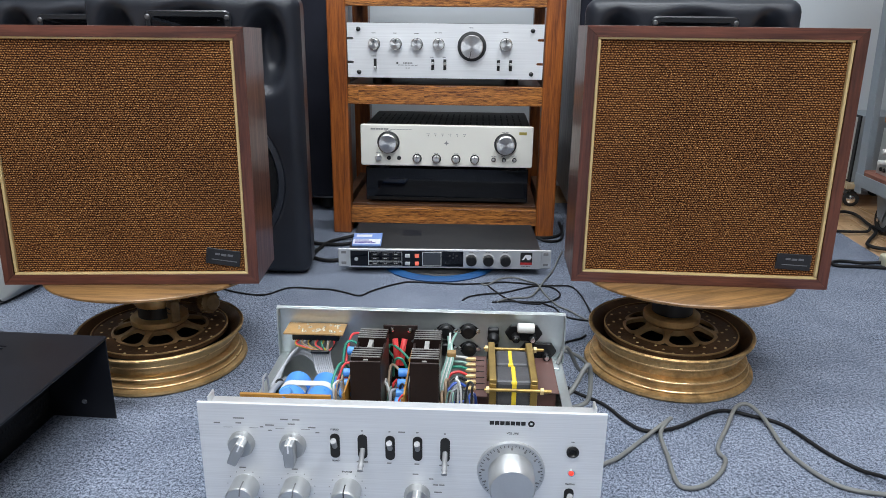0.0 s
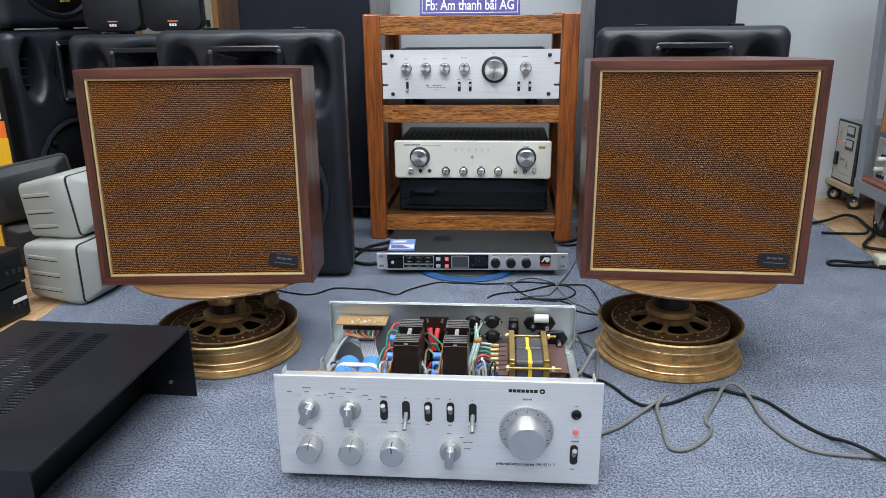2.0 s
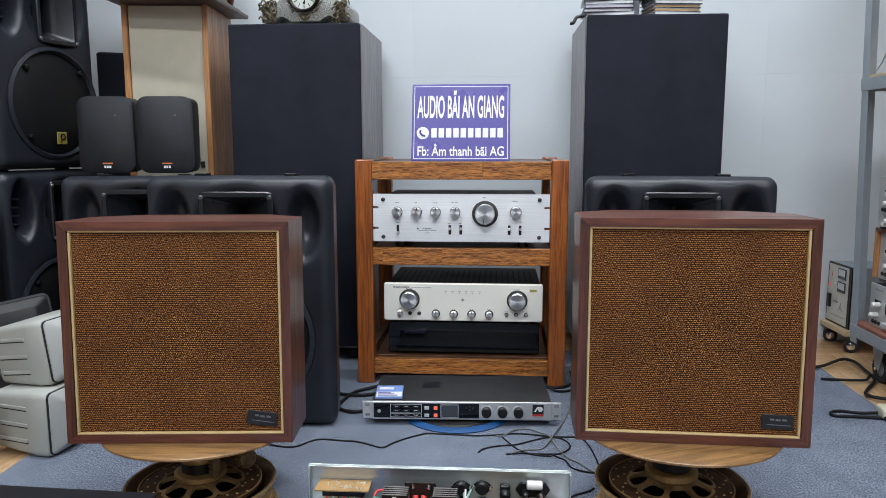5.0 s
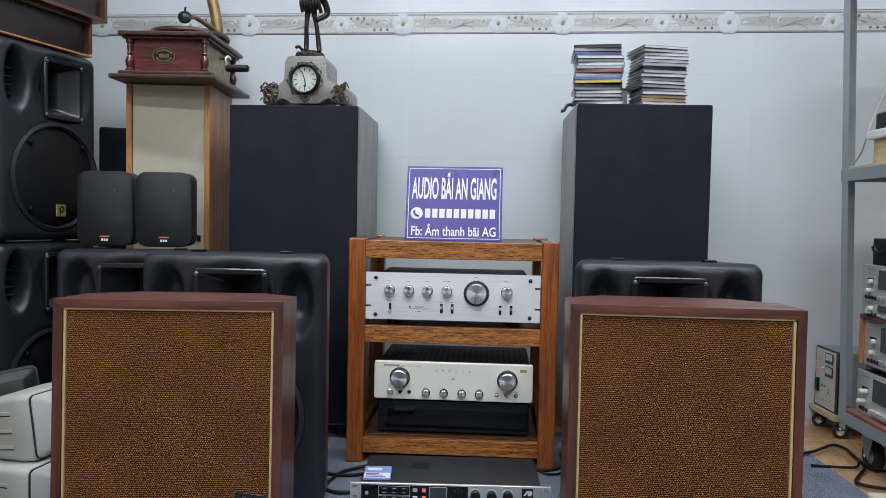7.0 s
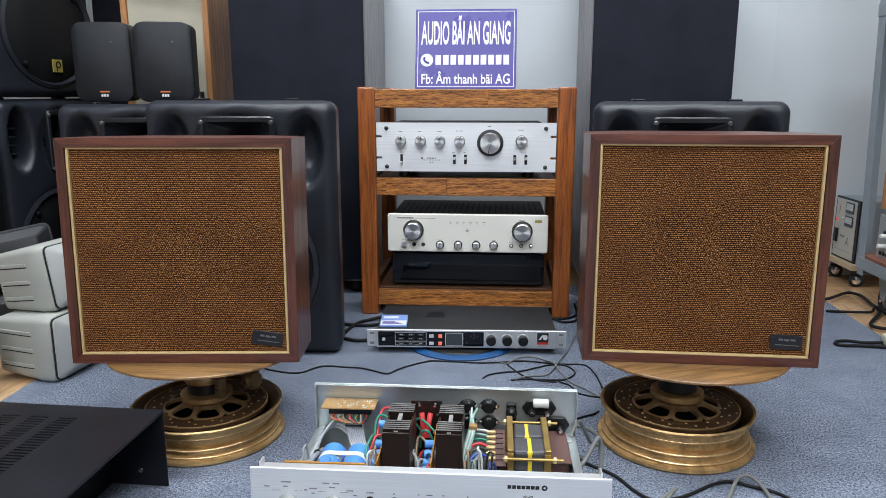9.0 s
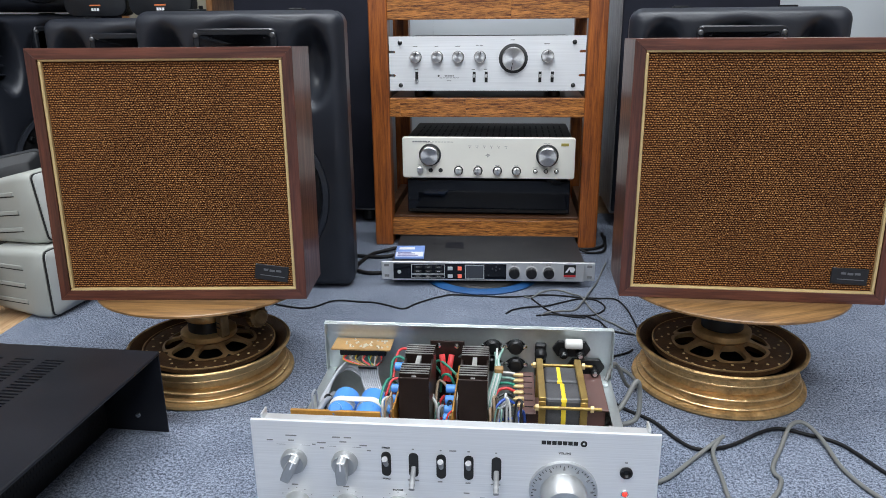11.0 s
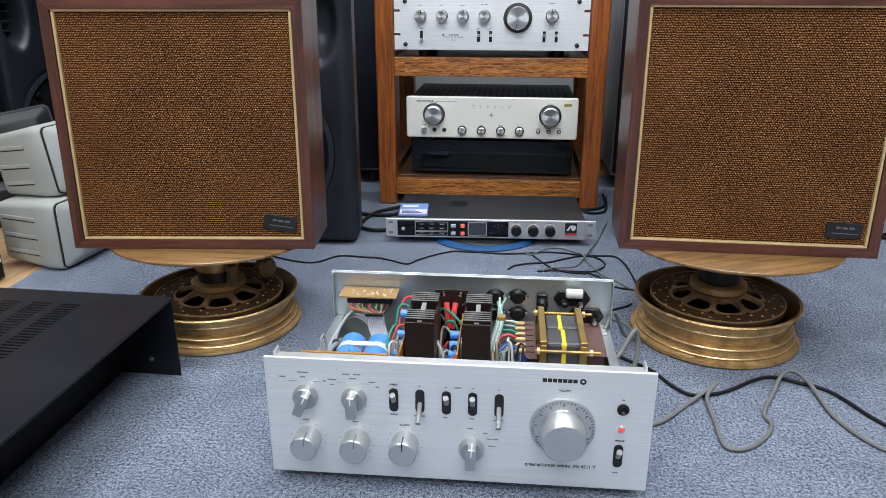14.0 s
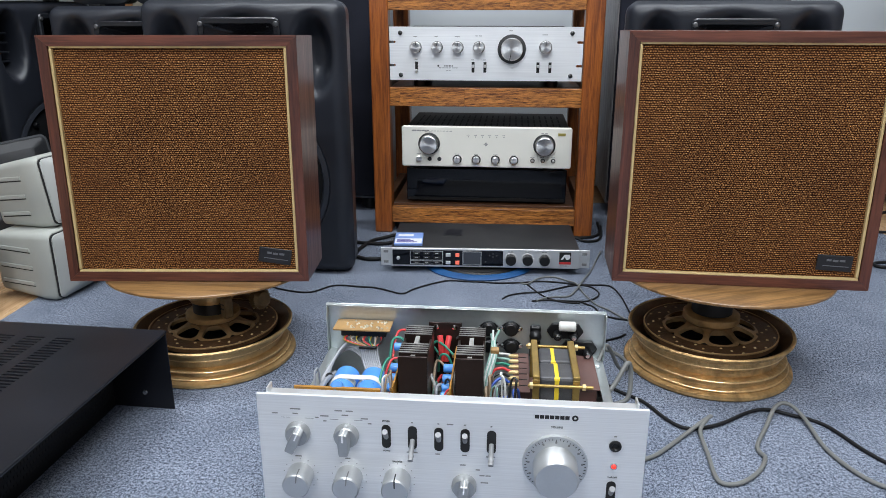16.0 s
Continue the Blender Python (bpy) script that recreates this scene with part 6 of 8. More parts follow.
    for k in range(30):
        x, y = rnd.uniform(-0.28, -0.213), rnd.uniform(0.930, 0.960)
        lathe([(0, 0.002), (0.0022, 0.0), (0.001, 0.0018), (0, 0.0021)], 6, bm, pose(X(x), Y(y), 0.1104))
    part("solder_joint", bm, M_SOLDER, tb)
    part("connector", box(X(-0.285), X(-0.216), Y(0.935), Y(0.962), 0.095, 0.1083, 0.001), M_BLACK, tb, "black connector")
    for k in range(14):
        x, c = X(-0.279 + 0.0046 * k), ("yellow", "red", "tan", "white", "yellow", "black", "tan", "red", "green", "yellow", "white", "tan", "red", "black")[k]
        part("coloured_lead", tube([(x, Y(0.938), 0.096), (x + 0.002 * (-1) ** k, Y(0.928), 0.091 + 0.001 * (k % 3)), (X(-0.250 + 0.0018 * k), Y(0.925), 0.085)], 0.0013, 6, 4), WIRES[c], s, "thin " + c + " lead", 40)
    bm = bmesh.new()
    for k in range(9):
        x = X(-0.253 + 0.0030 * k)
        tube([(x, Y(0.927), 0.086), (x + 0.002, Y(0.923), 0.070), (x + 0.009, Y(0.912), 0.054), (x + 0.022, Y(0.898), 0.044), (x + 0.032, Y(0.885), 0.034)], 0.0021, 6, 5, bm)
    part("ribbon_cable", bm, WIRES["grey"], s, "grey ribbon cable", 40)
    part("cable_tie", box(X(-0.2555), X(-0.228), Y(0.9205), Y(0.931), 0.081, 0.0855, 0.001), M_BLACK, s)
    for k in range(5):
        o = 0.007 * k
        part("grey_lead", tube([(X(-0.300 + 0.2 * o), Y(0.80 + o), 0.032), (X(-0.298 + 0.3 * o), Y(0.87 + o), 0.060 + 0.4 * o), (X(-0.280 + 0.4 * o), Y(0.93 + 0.3 * o), 0.074 + 0.5 * o), (X(-0.252), Y(0.928 + 0.5 * o), 0.064 + 0.3 * o), (X(-0.226 + 0.3 * o), Y(0.90), 0.036)], 0.0024, 7, 6), WIRES["grey"], s, "grey lead", 40)
    part("grey_lead", tube([(X(-0.297), Y(0.77), 0.045), (X(-0.292), Y(0.84), 0.062), (X(-0.288), Y(0.90), 0.050)], 0.0042, 8, 6), WIRES["grey"], s, "thick grey lead", 40)
    # transformer
    t = part("transformer", box(X(0.010), X(0.060), Y(0.795), Y(0.840), 0.022, 0.112, 0.004, 2), M_CORE, s, "black transformer with yellow tape")
    part("rear_coil", box(X(0.012), X(0.058), Y(0.846), Y(0.890), 0.022, 0.1105, 0.004, 2), M_CORE, t, "rear coil block")
    part("transformer_core", box(X(0.014), X(0.056), Y(0.8404), Y(0.8456), 0.0225, 0.1045), M_STEELDK, t)
    part("tape", box(X(0.0285), X(0.0395), Y(0.7943), Y(0.8407), 0.0215, 0.1126, 0.0042, 2), M_YELLOW, t, "yellow tape")
    part("tape", box(X(0.0265), X(0.0370), Y(0.8453), Y(0.8907), 0.0215, 0.1111, 0.0042, 2), M_YELLOW, t, "yellow tape")
    for x in (0.0065, 0.0585):
        part("strap", box(X(x) - 0.0045, X(x) + 0.0045, Y(0.787), Y(0.898), 0.113, 0.1185, 0.0008), M_GOLDSTRAP, t, "gold-coloured clamp")
        part("strap", box(X(x) - 0.0045, X(x) + 0.0045, Y(0.787), Y(0.7915), 0.012, 0.1128, 0.0008), M_GOLDSTRAP, t)
        part("strap", box(X(x) - 0.0045, X(x) + 0.0045, Y(0.8935), Y(0.898), 0.012, 0.1128, 0.0008), M_GOLDSTRAP, t)
    for y, z in ((0.784, 0.106), (0.902, 0.106)):
        part("clamp_bolt", rod(0.0022, -0.040, 0.044, 10, 0, None, pose(X(0.036), Y(y), z, 0, 90, 0)), M_GOLDSTRAP, t, "", 40)
        for x in (0.0, 0.068):
            part("nut", rod(0.0048, -0.002, 0.002, 6, 0, None, pose(X(x), Y(y), z, 0, 90, 0)), M_BEAD, t)
    part("terminal_plate", box(X(-0.022), X(0.0015), Y(0.835), Y(0.955), 0.0655, 0.068, 0.0006), M_BROWNBOARD, s, "brown laminate terminal plate")
    part("terminal_plate", box(X(0.0645), X(0.099), Y(0.850), Y(0.955), 0.0655, 0.068, 0.0006), M_BROWNBOARD, s, "brown laminate plate")
    part("coil_wrap", box(X(-0.016), X(0.096), Y(0.855), Y(0.887), 0.018, 0.065, 0.004, 2), M_BROWNBOARD, s, "brown coil wrapping")
    for k in range(6):
        y = 0.852 + 0.0175 * k
        lug = part("terminal_lug", box(X(-0.029), X(-0.014), Y(y) - 0.003, Y(y) + 0.003, 0.068, 0.0725, 0.001), M_BEAD, s, "gold terminal lug")
        part("terminal_strip", box(X(-0.014), X(-0.002), Y(y) - 0.0006, Y(y) + 0.0006, 0.068, 0.0688), M_INK, lug)
        c = ("white", "pale_green", "green", "red", "black", "blue")[5 - k]
        part("lead", tube([(X(-0.027), Y(y), 0.072), (X(-0.040), Y(y - 0.002), 0.079 - 0.001 * k), (X(-0.053), Y(y - 0.012 + 0.002 * k), 0.070), (X(-0.0575), Y(0.83 + 0.006 * k), 0.048), (X(-0.056), Y(0.815 + 0.005 * k), 0.028)], 0.0021, 7, 6), WIRES[c], s, c.replace("_", " ") + " lead", 40)
    for k in range(5):
        part("pale_lead", tube([(X(-0.044 - 0.003 * k), Y(0.955), 0.104 - 0.006 * (k % 3)), (X(-0.050 - 0.001 * k), Y(0.93), 0.098), (X(-0.047 - 0.0022 * k), Y(0.905), 0.088), (X(-0.056 - 0.0022 * k), Y(0.865), 0.066), (X(-0.058), Y(0.83 + 0.01 * k), 0.035)], 0.0017, 7, 6), WIRES["white" if k % 2 else "pale_green"], s, "pale lead", 40)
    part("lead_tape", box(X(-0.056), X(-0.043), Y(0.905), Y(0.917), 0.088, 0.096, 0.002, 2, None), M_TANBOARD, s, "tan tape round the leads")
    for k, (c, pts) in enumerate((("green", [(-0.150, 0.90, 0.075), (-0.140, 0.925, 0.095), (-0.125, 0.91, 0.098), (-0.110, 0.90, 0.088)]), ("green", [(-0.132, 0.90, 0.06), (-0.128, 0.885, 0.092), (-0.117, 0.88, 0.096), (-0.108, 0.885, 0.070), (-0.108, 0.89, 0.05)]),
                                  ("green", [(-0.160, 0.935, 0.080), (-0.145, 0.93, 0.087), (-0.130, 0.915, 0.078)]), ("red", [(-0.200, 0.90, 0.080), (-0.196, 0.925, 0.108), (-0.180, 0.925, 0.113), (-0.165, 0.918, 0.105)]),
                                  ("green", [(-0.204, 0.89, 0.062), (-0.202, 0.91, 0.100), (-0.190, 0.915, 0.105), (-0.178, 0.91, 0.092)]), ("green", [(-0.206, 0.80, 0.03), (-0.209, 0.84, 0.075), (-0.203, 0.875, 0.09), (-0.195, 0.90, 0.07)]),
                                  ("red", [(-0.205, 0.86, 0.072), (-0.198, 0.875, 0.088), (-0.186, 0.88, 0.090)]), ("tan", [(-0.136, 0.86, 0.05), (-0.134, 0.885, 0.083), (-0.122, 0.88, 0.080), (-0.114, 0.875, 0.060)]),
                                  ("black", [(-0.136, 0.935, 0.07), (-0.135, 0.89, 0.05), (-0.126, 0.85, 0.035)]), ("red", [(-0.128, 0.80, 0.03), (-0.130, 0.825, 0.055), (-0.124, 0.845, 0.05)]), ("tan", [(-0.118, 0.79, 0.03), (-0.122, 0.80, 0.06), (-0.116, 0.812, 0.066)]),
                                  ("white", [(-0.200, 0.79, 0.03), (-0.206, 0.815, 0.06), (-0.196, 0.83, 0.055)]), ("black", [(-0.108, 0.93, 0.100), (-0.098, 0.935, 0.106), (-0.088, 0.93, 0.096)]), ("blue", [(-0.058, 0.80, 0.04), (-0.048, 0.82, 0.062), (-0.030, 0.83, 0.062)]))):
        part("lead", tube([(X(a), Y(b), c2) for a, b, c2 in pts], 0.0018, 7, 6), WIRES[c], s, c + " lead", 40)
    part("cloth_sleeve", tube([(X(-0.050), Y(0.80), 0.03), (X(-0.047), Y(0.825), 0.055), (X(-0.040), Y(0.84), 0.045)], 0.005, 8, 5), M_TANBOARD, s, "woven sleeve", 40)
    part("cloth_sleeve", tube([(X(-0.030), Y(0.79), 0.03), (X(-0.027), Y(0.815), 0.052), (X(-0.020), Y(0.83), 0.05)], 0.005, 8, 5), M_TANBOARD, s, "woven sleeve", 40)
    # loose leads low between the parts
    rnd = random.Random(21)
    for x0, x1, y0, y1, z1, names in ((-0.062, -0.010, 0.775, 0.845, 0.060, ("tan", "grey", "black", "white", "tan", "pale_green", "grey", "tan", "black", "blue", "white", "grey")),
                                      (-0.138, -0.104, 0.775, 0.900, 0.056, ("red", "white", "green", "tan", "grey", "red", "black", "white", "pale_green", "tan")),
                                      (-0.207, -0.186, 0.770, 0.900, 0.062, ("white", "green", "tan", "black", "red", "grey", "white", "tan")),
                                      (-0.300, -0.270, 0.780, 0.920, 0.060, ("grey", "white", "grey", "black", "grey", "white"))):
        for c in names:
            a = [rnd.uniform(x0, x1), rnd.uniform(y0, y1)]
            b = [min(max(a[0] + rnd.uniform(-0.02, 0.02), x0), x1), a[1] + rnd.uniform(0.015, 0.04)]
            mid = [(a[0] + b[0]) / 2 + rnd.uniform(-0.008, 0.008), (a[1] + b[1]) / 2]
            top = 0.072 + 0.5 * (0.85 - mid[1]) + rnd.uniform(-0.012, 0.014)
            part("lead", tube([(X(a[0]), Y(a[1]), 0.012), (X(0.6 * a[0] + 0.4 * mid[0]), Y(0.6 * a[1] + 0.4 * mid[1]), top - 0.010), (X(mid[0]), Y(mid[1]), top), (X(0.6 * b[0] + 0.4 * mid[0]), Y(0.6 * b[1] + 0.4 * mid[1]), top - 0.008), (X(b[0]), Y(b[1]), 0.014)], rnd.choice((0.0013, 0.0016, 0.0021)), 6, 5), WIRES[c], s, c.replace("_", " ") + " lead", 40)
    # rear sockets
    for x, z in ((-0.060, 0.104), (-0.026, 0.105), (-0.060, 0.076), (-0.025, 0.076)):
        k = part("din_socket", lathe([(0, 0), (0.011, 0), (0.011, 0.009), (0.008, 0.012), (0, 0.012)], 20, None, pose(X(x), 0.3165, z, 90)), M_BLACK, s, "black round socket", 40)
        part("socket_flange", prism([(-0.018, 0), (-0.008, -0.009), (0.008, -0.009), (0.018, 0), (0.008, 0.009), (-0.008, 0.009)], 0.0002, 0.003, 0.0005, None, pose(X(x), 0.3163, z, 90)), M_BLACK, k)
        for sx in (-1, 1):
            part("screw", lathe([(0, 0), (0.0034, 0), (0.0034, 0.002), (0, 0.003)], 12, None, pose(X(x) + sx * 0.0138, 0.3134, z, 90)), M_CHROME, k, "", 40)
    fh = part("fuse_holder", box(X(0.003), X(0.019), 0.306, 0.3163, 0.060, 0.112, 0.002), M_BLACK, s, "black upright fuse holder")
    part("holder_cap", lathe([(0, 0), (0.009, 0), (0.009, 0.006), (0.004, 0.012), (0, 0.012)], 16, None, pose(X(0.011), 0.306, 0.098, 90)), M_BLACK, fh, "", 40)
    part("lead", tube([(X(0.009), 0.304, 0.065), (X(0.009), 0.296, 0.055), (X(0.006), 0.285, 0.04)], 0.0028, 8, 4), WIRES["red"], s, "red lead", 40)
    for x, z in ((0.056, 0.104), (0.078, 0.076)):
        k = part("mains_socket", prism([(-0.028, 0), (-0.020, -0.012), (0.020, -0.012), (0.028, 0), (0.020, 0.012), (-0.020, 0.012)], 0, 0.006, 0.001, None, pose(X(x), 0.3163, z, 90)), M_BLACK, s, "black socket")
        for sx in (-1, 1):
            part("terminal", rod(0.006, 0, 0.016, 14, 0.001, None, pose(X(x) + sx * 0.012, 0.3103, z - 0.003, 90)), M_BLACK, k, "", 40)
            part("terminal_tip", lathe([(0, 0), (0.0042, 0), (0.003, 0.003), (0, 0.003)], 14, None, pose(X(x) + sx * 0.012, 0.2943, z - 0.003, 90)), M_CHROME, k, "", 40)
    part("white_capacitor", rod(0.0075, -0.0125, 0.0125, 20, 0.0015, None, pose(X(0.058), 0.300, 0.1175, 0, 90, 0)), M_STRAP, s, "white tubular capacitor", 40)
    part("bracket", box(X(0.098), X(0.108), Y(0.93), Y(0.955), 0.0598, 0.064, 0.0008), M_STEEL, s)
    part("rail_nut", rod(0.006, -0.004, 0.004, 6, 0, None, pose(X(0.103), Y(0.84), 0.045, 0, 90, 0)), M_STEEL, s)
    return s


M_STRAP = plain("pale_plastic", (0.66, 0.66, 0.62), 0.5, 0, 0.05)
stereo_amp(pose(-0.097, 0.650, 0.012))


# ---- black cover beside it ----
M_FLECK = plain("shade_panel_fleck", (0.020, 0.018, 0.017), 0.6, 0.2, 0.7, 40, 0.2, 300)
def amp_cover(m, w=0.306, d=0.416, h=0.1315):
    s = start("amplifier_cover", "black steel amplifier cover with vent slots, standing on the carpet", "cover", m)
    t = 0.0016
    cols = [(-0.237, -0.2085), (-0.190, -0.1610), (-0.144, -0.1150)]
    y0, y1, n = 0.075, 0.376, 38
    bm = bmesh.new()
    edges = [-w] + [v for c in cols for v in c] + [0.0]
    for a, b in zip(edges[0::2], edges[1::2]):
        box(a, b, 0.001, d - 0.001, h - t, h, 0, 1, bm)
    pitch = (y1 - y0) / n
    for a, b in cols:
        box(a, b, 0.001, y0, h - t, h, 0, 1, bm)
        box(a, b, y1, d - 0.001, h - t, h, 0, 1, bm)
        for k in range(n):
            box(a, b, y0 + pitch * k + 0.0040, y0 + pitch * (k + 1), h - t, h, 0, 1, bm)
    part("top_plate", bm, M_STEELDK, s, "black slotted top")
    for x in (-w + 0.0008, -0.0008):
        bm = tube([(x, 0.001, h - 0.003), (x, d - 0.001, h - 0.0025)], 0.0026, 12, 1)
        box(x - 0.0008, x + 0.0008, 0.001, d - 0.001, h - 0.006, h - 0.0025, 0, 1, bm)
        part("folded_edge", bm, M_STEELDK, s, "rounded folded edge", 40)
    # added black panel: the shade under the top as a solid sheet
    inner = part("shade_panel", box(-0.0975, -0.0955, 0.003, d - 0.003, 0.0005, h - 0.002), M_PADARK, s, "added black panel standing in for shade under the top")
    # paler flecks on it imitate faint light falling through the slots
    bm = bmesh.new()
    for i in range(64):
        for j in range(9):
            y, z = 0.012 + 0.0062 * i + 0.0031 * (j % 2), 0.018 + 0.0105 * j
            box(-0.0955, -0.0949, y - 0.0020, y + 0.0020, z - 0.0028, z + 0.0028, 0, 1, bm)
    tagged(part("shade_fleck", bm, M_FLECK, inner), kind="stuff")
    for yy in (0.0, d - t):
        f = part("end_flange", box(-w, 0.0, yy, yy + t, 0, h, 0.0007), M_STEELDK, s, "black end flange")
        for x in (-0.045, -0.26):
            sgn = -1 if yy > 0 else 1
            part("screw_hole", lathe([(0, 0), (0.0042, 0), (0.0036, 0.0012), (0, 0.0016)], 14, None, pose(x, yy if yy > 0 else yy + t, 0.026, 90 if yy > 0 else -90)), M_CHROME, f, "small bright screw", 40)
    return s


amp_cover(pose(-0.5520, 0.464, 0.0, 0, 0, -2.3))

# ---- pale and dark outdoor speakers, black units, carton ----
M_PALE = plain("pale_grey_plastic", (0.40, 0.41, 0.375), 0.55, 0, 0.08, 10, 0.12, 500)
M_PALEGRILLE = plain("pale_grille", (0.44, 0.45, 0.43), 0.6, 0, 0.06, 10, 0.5, 800)
M_DGREY = plain("dark_grey_plastic", (0.050, 0.053, 0.058), 0.5, 0, 0.12, 10, 0.12, 500)
M_DGRILLE = plain("dark_grille", (0.0075, 0.0085, 0.0105), 0.5, 0, 0.1, 10, 0.4, 800)


def outdoor_speaker(m, case, grille, label, w=0.235, h=0.146, d=0.155):
    """Lies on its side: grille at the front, ribbed end cheeks, narrower towards the back."""
    s = start("outdoor_speaker", label, "speaker", m, "stacked outdoor speakers")
    bm = bmesh.new()
    rings = []
    for y, k in ((0.0, 0.97), (0.006, 1.0), (0.035, 1.0), (0.042, 0.985), (d - 0.008, 0.86), (d, 0.80)):
        rings.append([bm.verts.new((x * k, y, h / 2 + (z) * k)) for x, z in rounded(w, h, 0.014, 3)])
    for a, b in zip(rings, rings[1:]):
        for i in range(len(a)):
            bm.faces.new((a[i], a[(i + 1) % len(a)], b[(i + 1) % len(a)], b[i]))
    bm.faces.new(rings[-1])
    bm.faces.new(rings[0][::-1])
    bmesh.ops.recalc_face_normals(bm, faces=bm.faces)
    body = part("body", bm, case, s, "", 40)
    bm = bmesh.new()
    r = []
    for y, k in ((-0.0005, 0.93), (-0.006, 0.93), (-0.022, 0.68), (-0.023, 0.66)):
        r.append([bm.verts.new((x * k, y, h / 2 + z * k)) for x, z in rounded(w, h, 0.012, 3)])
    for a, b in zip(r, r[1:]):
        for i in range(len(a)):
            bm.faces.new((a[i], a[(i + 1) % len(a)], b[(i + 1) % len(a)], b[i]))
    bm.faces.new(r[-1])
    bmesh.ops.recalc_face_normals(bm, faces=bm.faces)
    part("grille", bm, grille, s, "bevelled metal grille", 30)
    part("grille_gap", prism(rounded(w * 0.95, h * 0.95, 0.012), 0, 0.003, 0, None, pose(0, -0.0002, h / 2, 90)), M_INK, s, "dark joint")
    y0, y1 = 0.048, d - 0.014
    ym, half = (y0 + y1) / 2, (y1 - y0) / 2
    k = 0.985 - 0.125 * (ym - 0.042) / (d - 0.05)
    slope = -math.degrees(math.atan(0.125 * w / 2 / (d - 0.05)))
    for z in (0.24 * h, 0.48 * h, 0.74 * h):
        part("rib", box(-0.0020, 0.004, -half, half, -0.004, 0.004, 0.0012, 2, None, pose(-w / 2 * k, ym, z, 0, 0, slope)), case, body)
        part("groove", box(-0.0006, 0.004, -half, half, -0.0010, 0.0010, 0, 1, None, pose(-w / 2 * k, ym, z - 0.0052, 0, 0, slope)), M_INK, body)
    return s


outdoor_speaker(pose(-0.950, 1.388, 0.001, 0, 0, 83), M_PALE, M_PALEGRILLE, "pale grey outdoor speaker lying on the floor", d=0.150)
outdoor_speaker(pose(-0.952, 1.424, 0.151, -8, 0, 81), M_PALE, M_PALEGRILLE, "pale grey outdoor speaker lying tilted on another", d=0.146)
outdoor_speaker(pose(-1.240, 1.600, FLOOR, 0, 0, 40), M_DGRILLE, M_DGRILLE, "black outdoor speaker lying on the floor", w=0.20, h=0.118, d=0.10)
outdoor_speaker(pose(-1.240, 1.590, 0.128, -6, -8, 38), M_DGREY, M_DGRILLE, "dark grey outdoor speaker lying tilted on another", w=0.215, d=0.10)


def black_units(m):
    made = []
    for k in range(2):
        s = start("black_unit", "flat black equipment unit with small sockets, in a low pile", "equipment", m @ pose(0.004 * (k % 2), 0, 0.0785 * k), "pile of black units")
        part("case", box(-0.30, 0, 0, 0.20, 0.003, 0.0775, 0.003, 2), M_BLACK, s)
        part("front_strip", box(-0.295, -0.004, -0.002, 0, 0.008, 0.072, 0.001), M_PADARK, s)
        for x in (-0.018, -0.034, -0.05):
            part("socket", lathe([(0.002, 0), (0.0055, 0), (0.005, 0.003), (0.002, 0.003)], 14, None, pose(x, -0.002, 0.032, 90)), M_BOLT, s, "", 40)
        if k == 0:
            part("paper_label", box(-0.045, -0.006, -0.0028, -0.002, 0.040, 0.048), M_WHITE, s, "white paper label")
        feet(s, (-0.27, -0.03), (0.03, 0.17), 0.0, 0.003, 0.01)
        made.append(s)
    return made


black_units(pose(-1.066, 1.237, FLOOR, 0, 0, 80))
M_YEL = plain("yellow_card", (0.92, 0.50, 0.025), 0.35, 0, 0.05)
M_ORC = plain("orange_card", (0.92, 0.19, 0.02), 0.35, 0, 0.05)
carton = start("carton", "tall yellow and orange carton with a white label", "carton", pose(-1.318, 1.64, FLOOR, 0, 0, 6))
part("box", box(-0.22, 0, 0, 0.05, 0, 0.513, 0.002), M_BLACK, carton, "black carton top")
part("yellow_field", box(-0.218, -0.008, -0.0012, 0, 0.02, 0.333), M_YEL, carton, "yellow printed field")
part("orange_field", box(-0.218, -0.010, -0.0012, 0, 0.3335, 0.377), M_ORC, carton, "orange printed band")
lab = part("white_label", box(-0.16, -0.016, -0.0016, 0, 0.382, 0.488), M_WHITE, carton, "white paper label")
for k in range(7):
    part("printed_line", box(-0.15, -0.022 - 0.02 * (k % 3), -0.0021, -0.0014, 0.410 + 0.010 * k, 0.4125 + 0.010 * k), M_GREYINK, lab)

# ---- steel shelf on casters by the east wall ----
M_ANGLE = plain("grey_painted_steel", (0.30, 0.34, 0.37), 0.4, 0.2, 0.12, 14, 0.05, 200)
M_BOARD = wood("reddish_board", (0.20, 0.075, 0.05), (0.34, 0.15, 0.10), (4, 30, 30), 1.0, 0.6, 0.0)
M_PINE = wood("pale_ply", (0.45, 0.34, 0.20), (0.62, 0.50, 0.32), (4, 30, 30), 1.0, 0.6, 0.0)
M_RUBBER = plain("black_rubber", (0.022, 0.022, 0.022), 0.75, 0, 0.2, 40)
# cream of the regulator's panel, greyed to carry the shade it stands in
M_REGPANEL = plain("cream_panel_shaded", (0.56, 0.55, 0.50), 0.45, 0.1, 0.06, 12)
M_DECK = plain("silver_deck_panel", (0.60, 0.60, 0.58), 0.38, 0.5, 0.06, 14)
M_DECKDK = plain("deck_window", (0.03, 0.032, 0.035), 0.12, 0, 0.1)


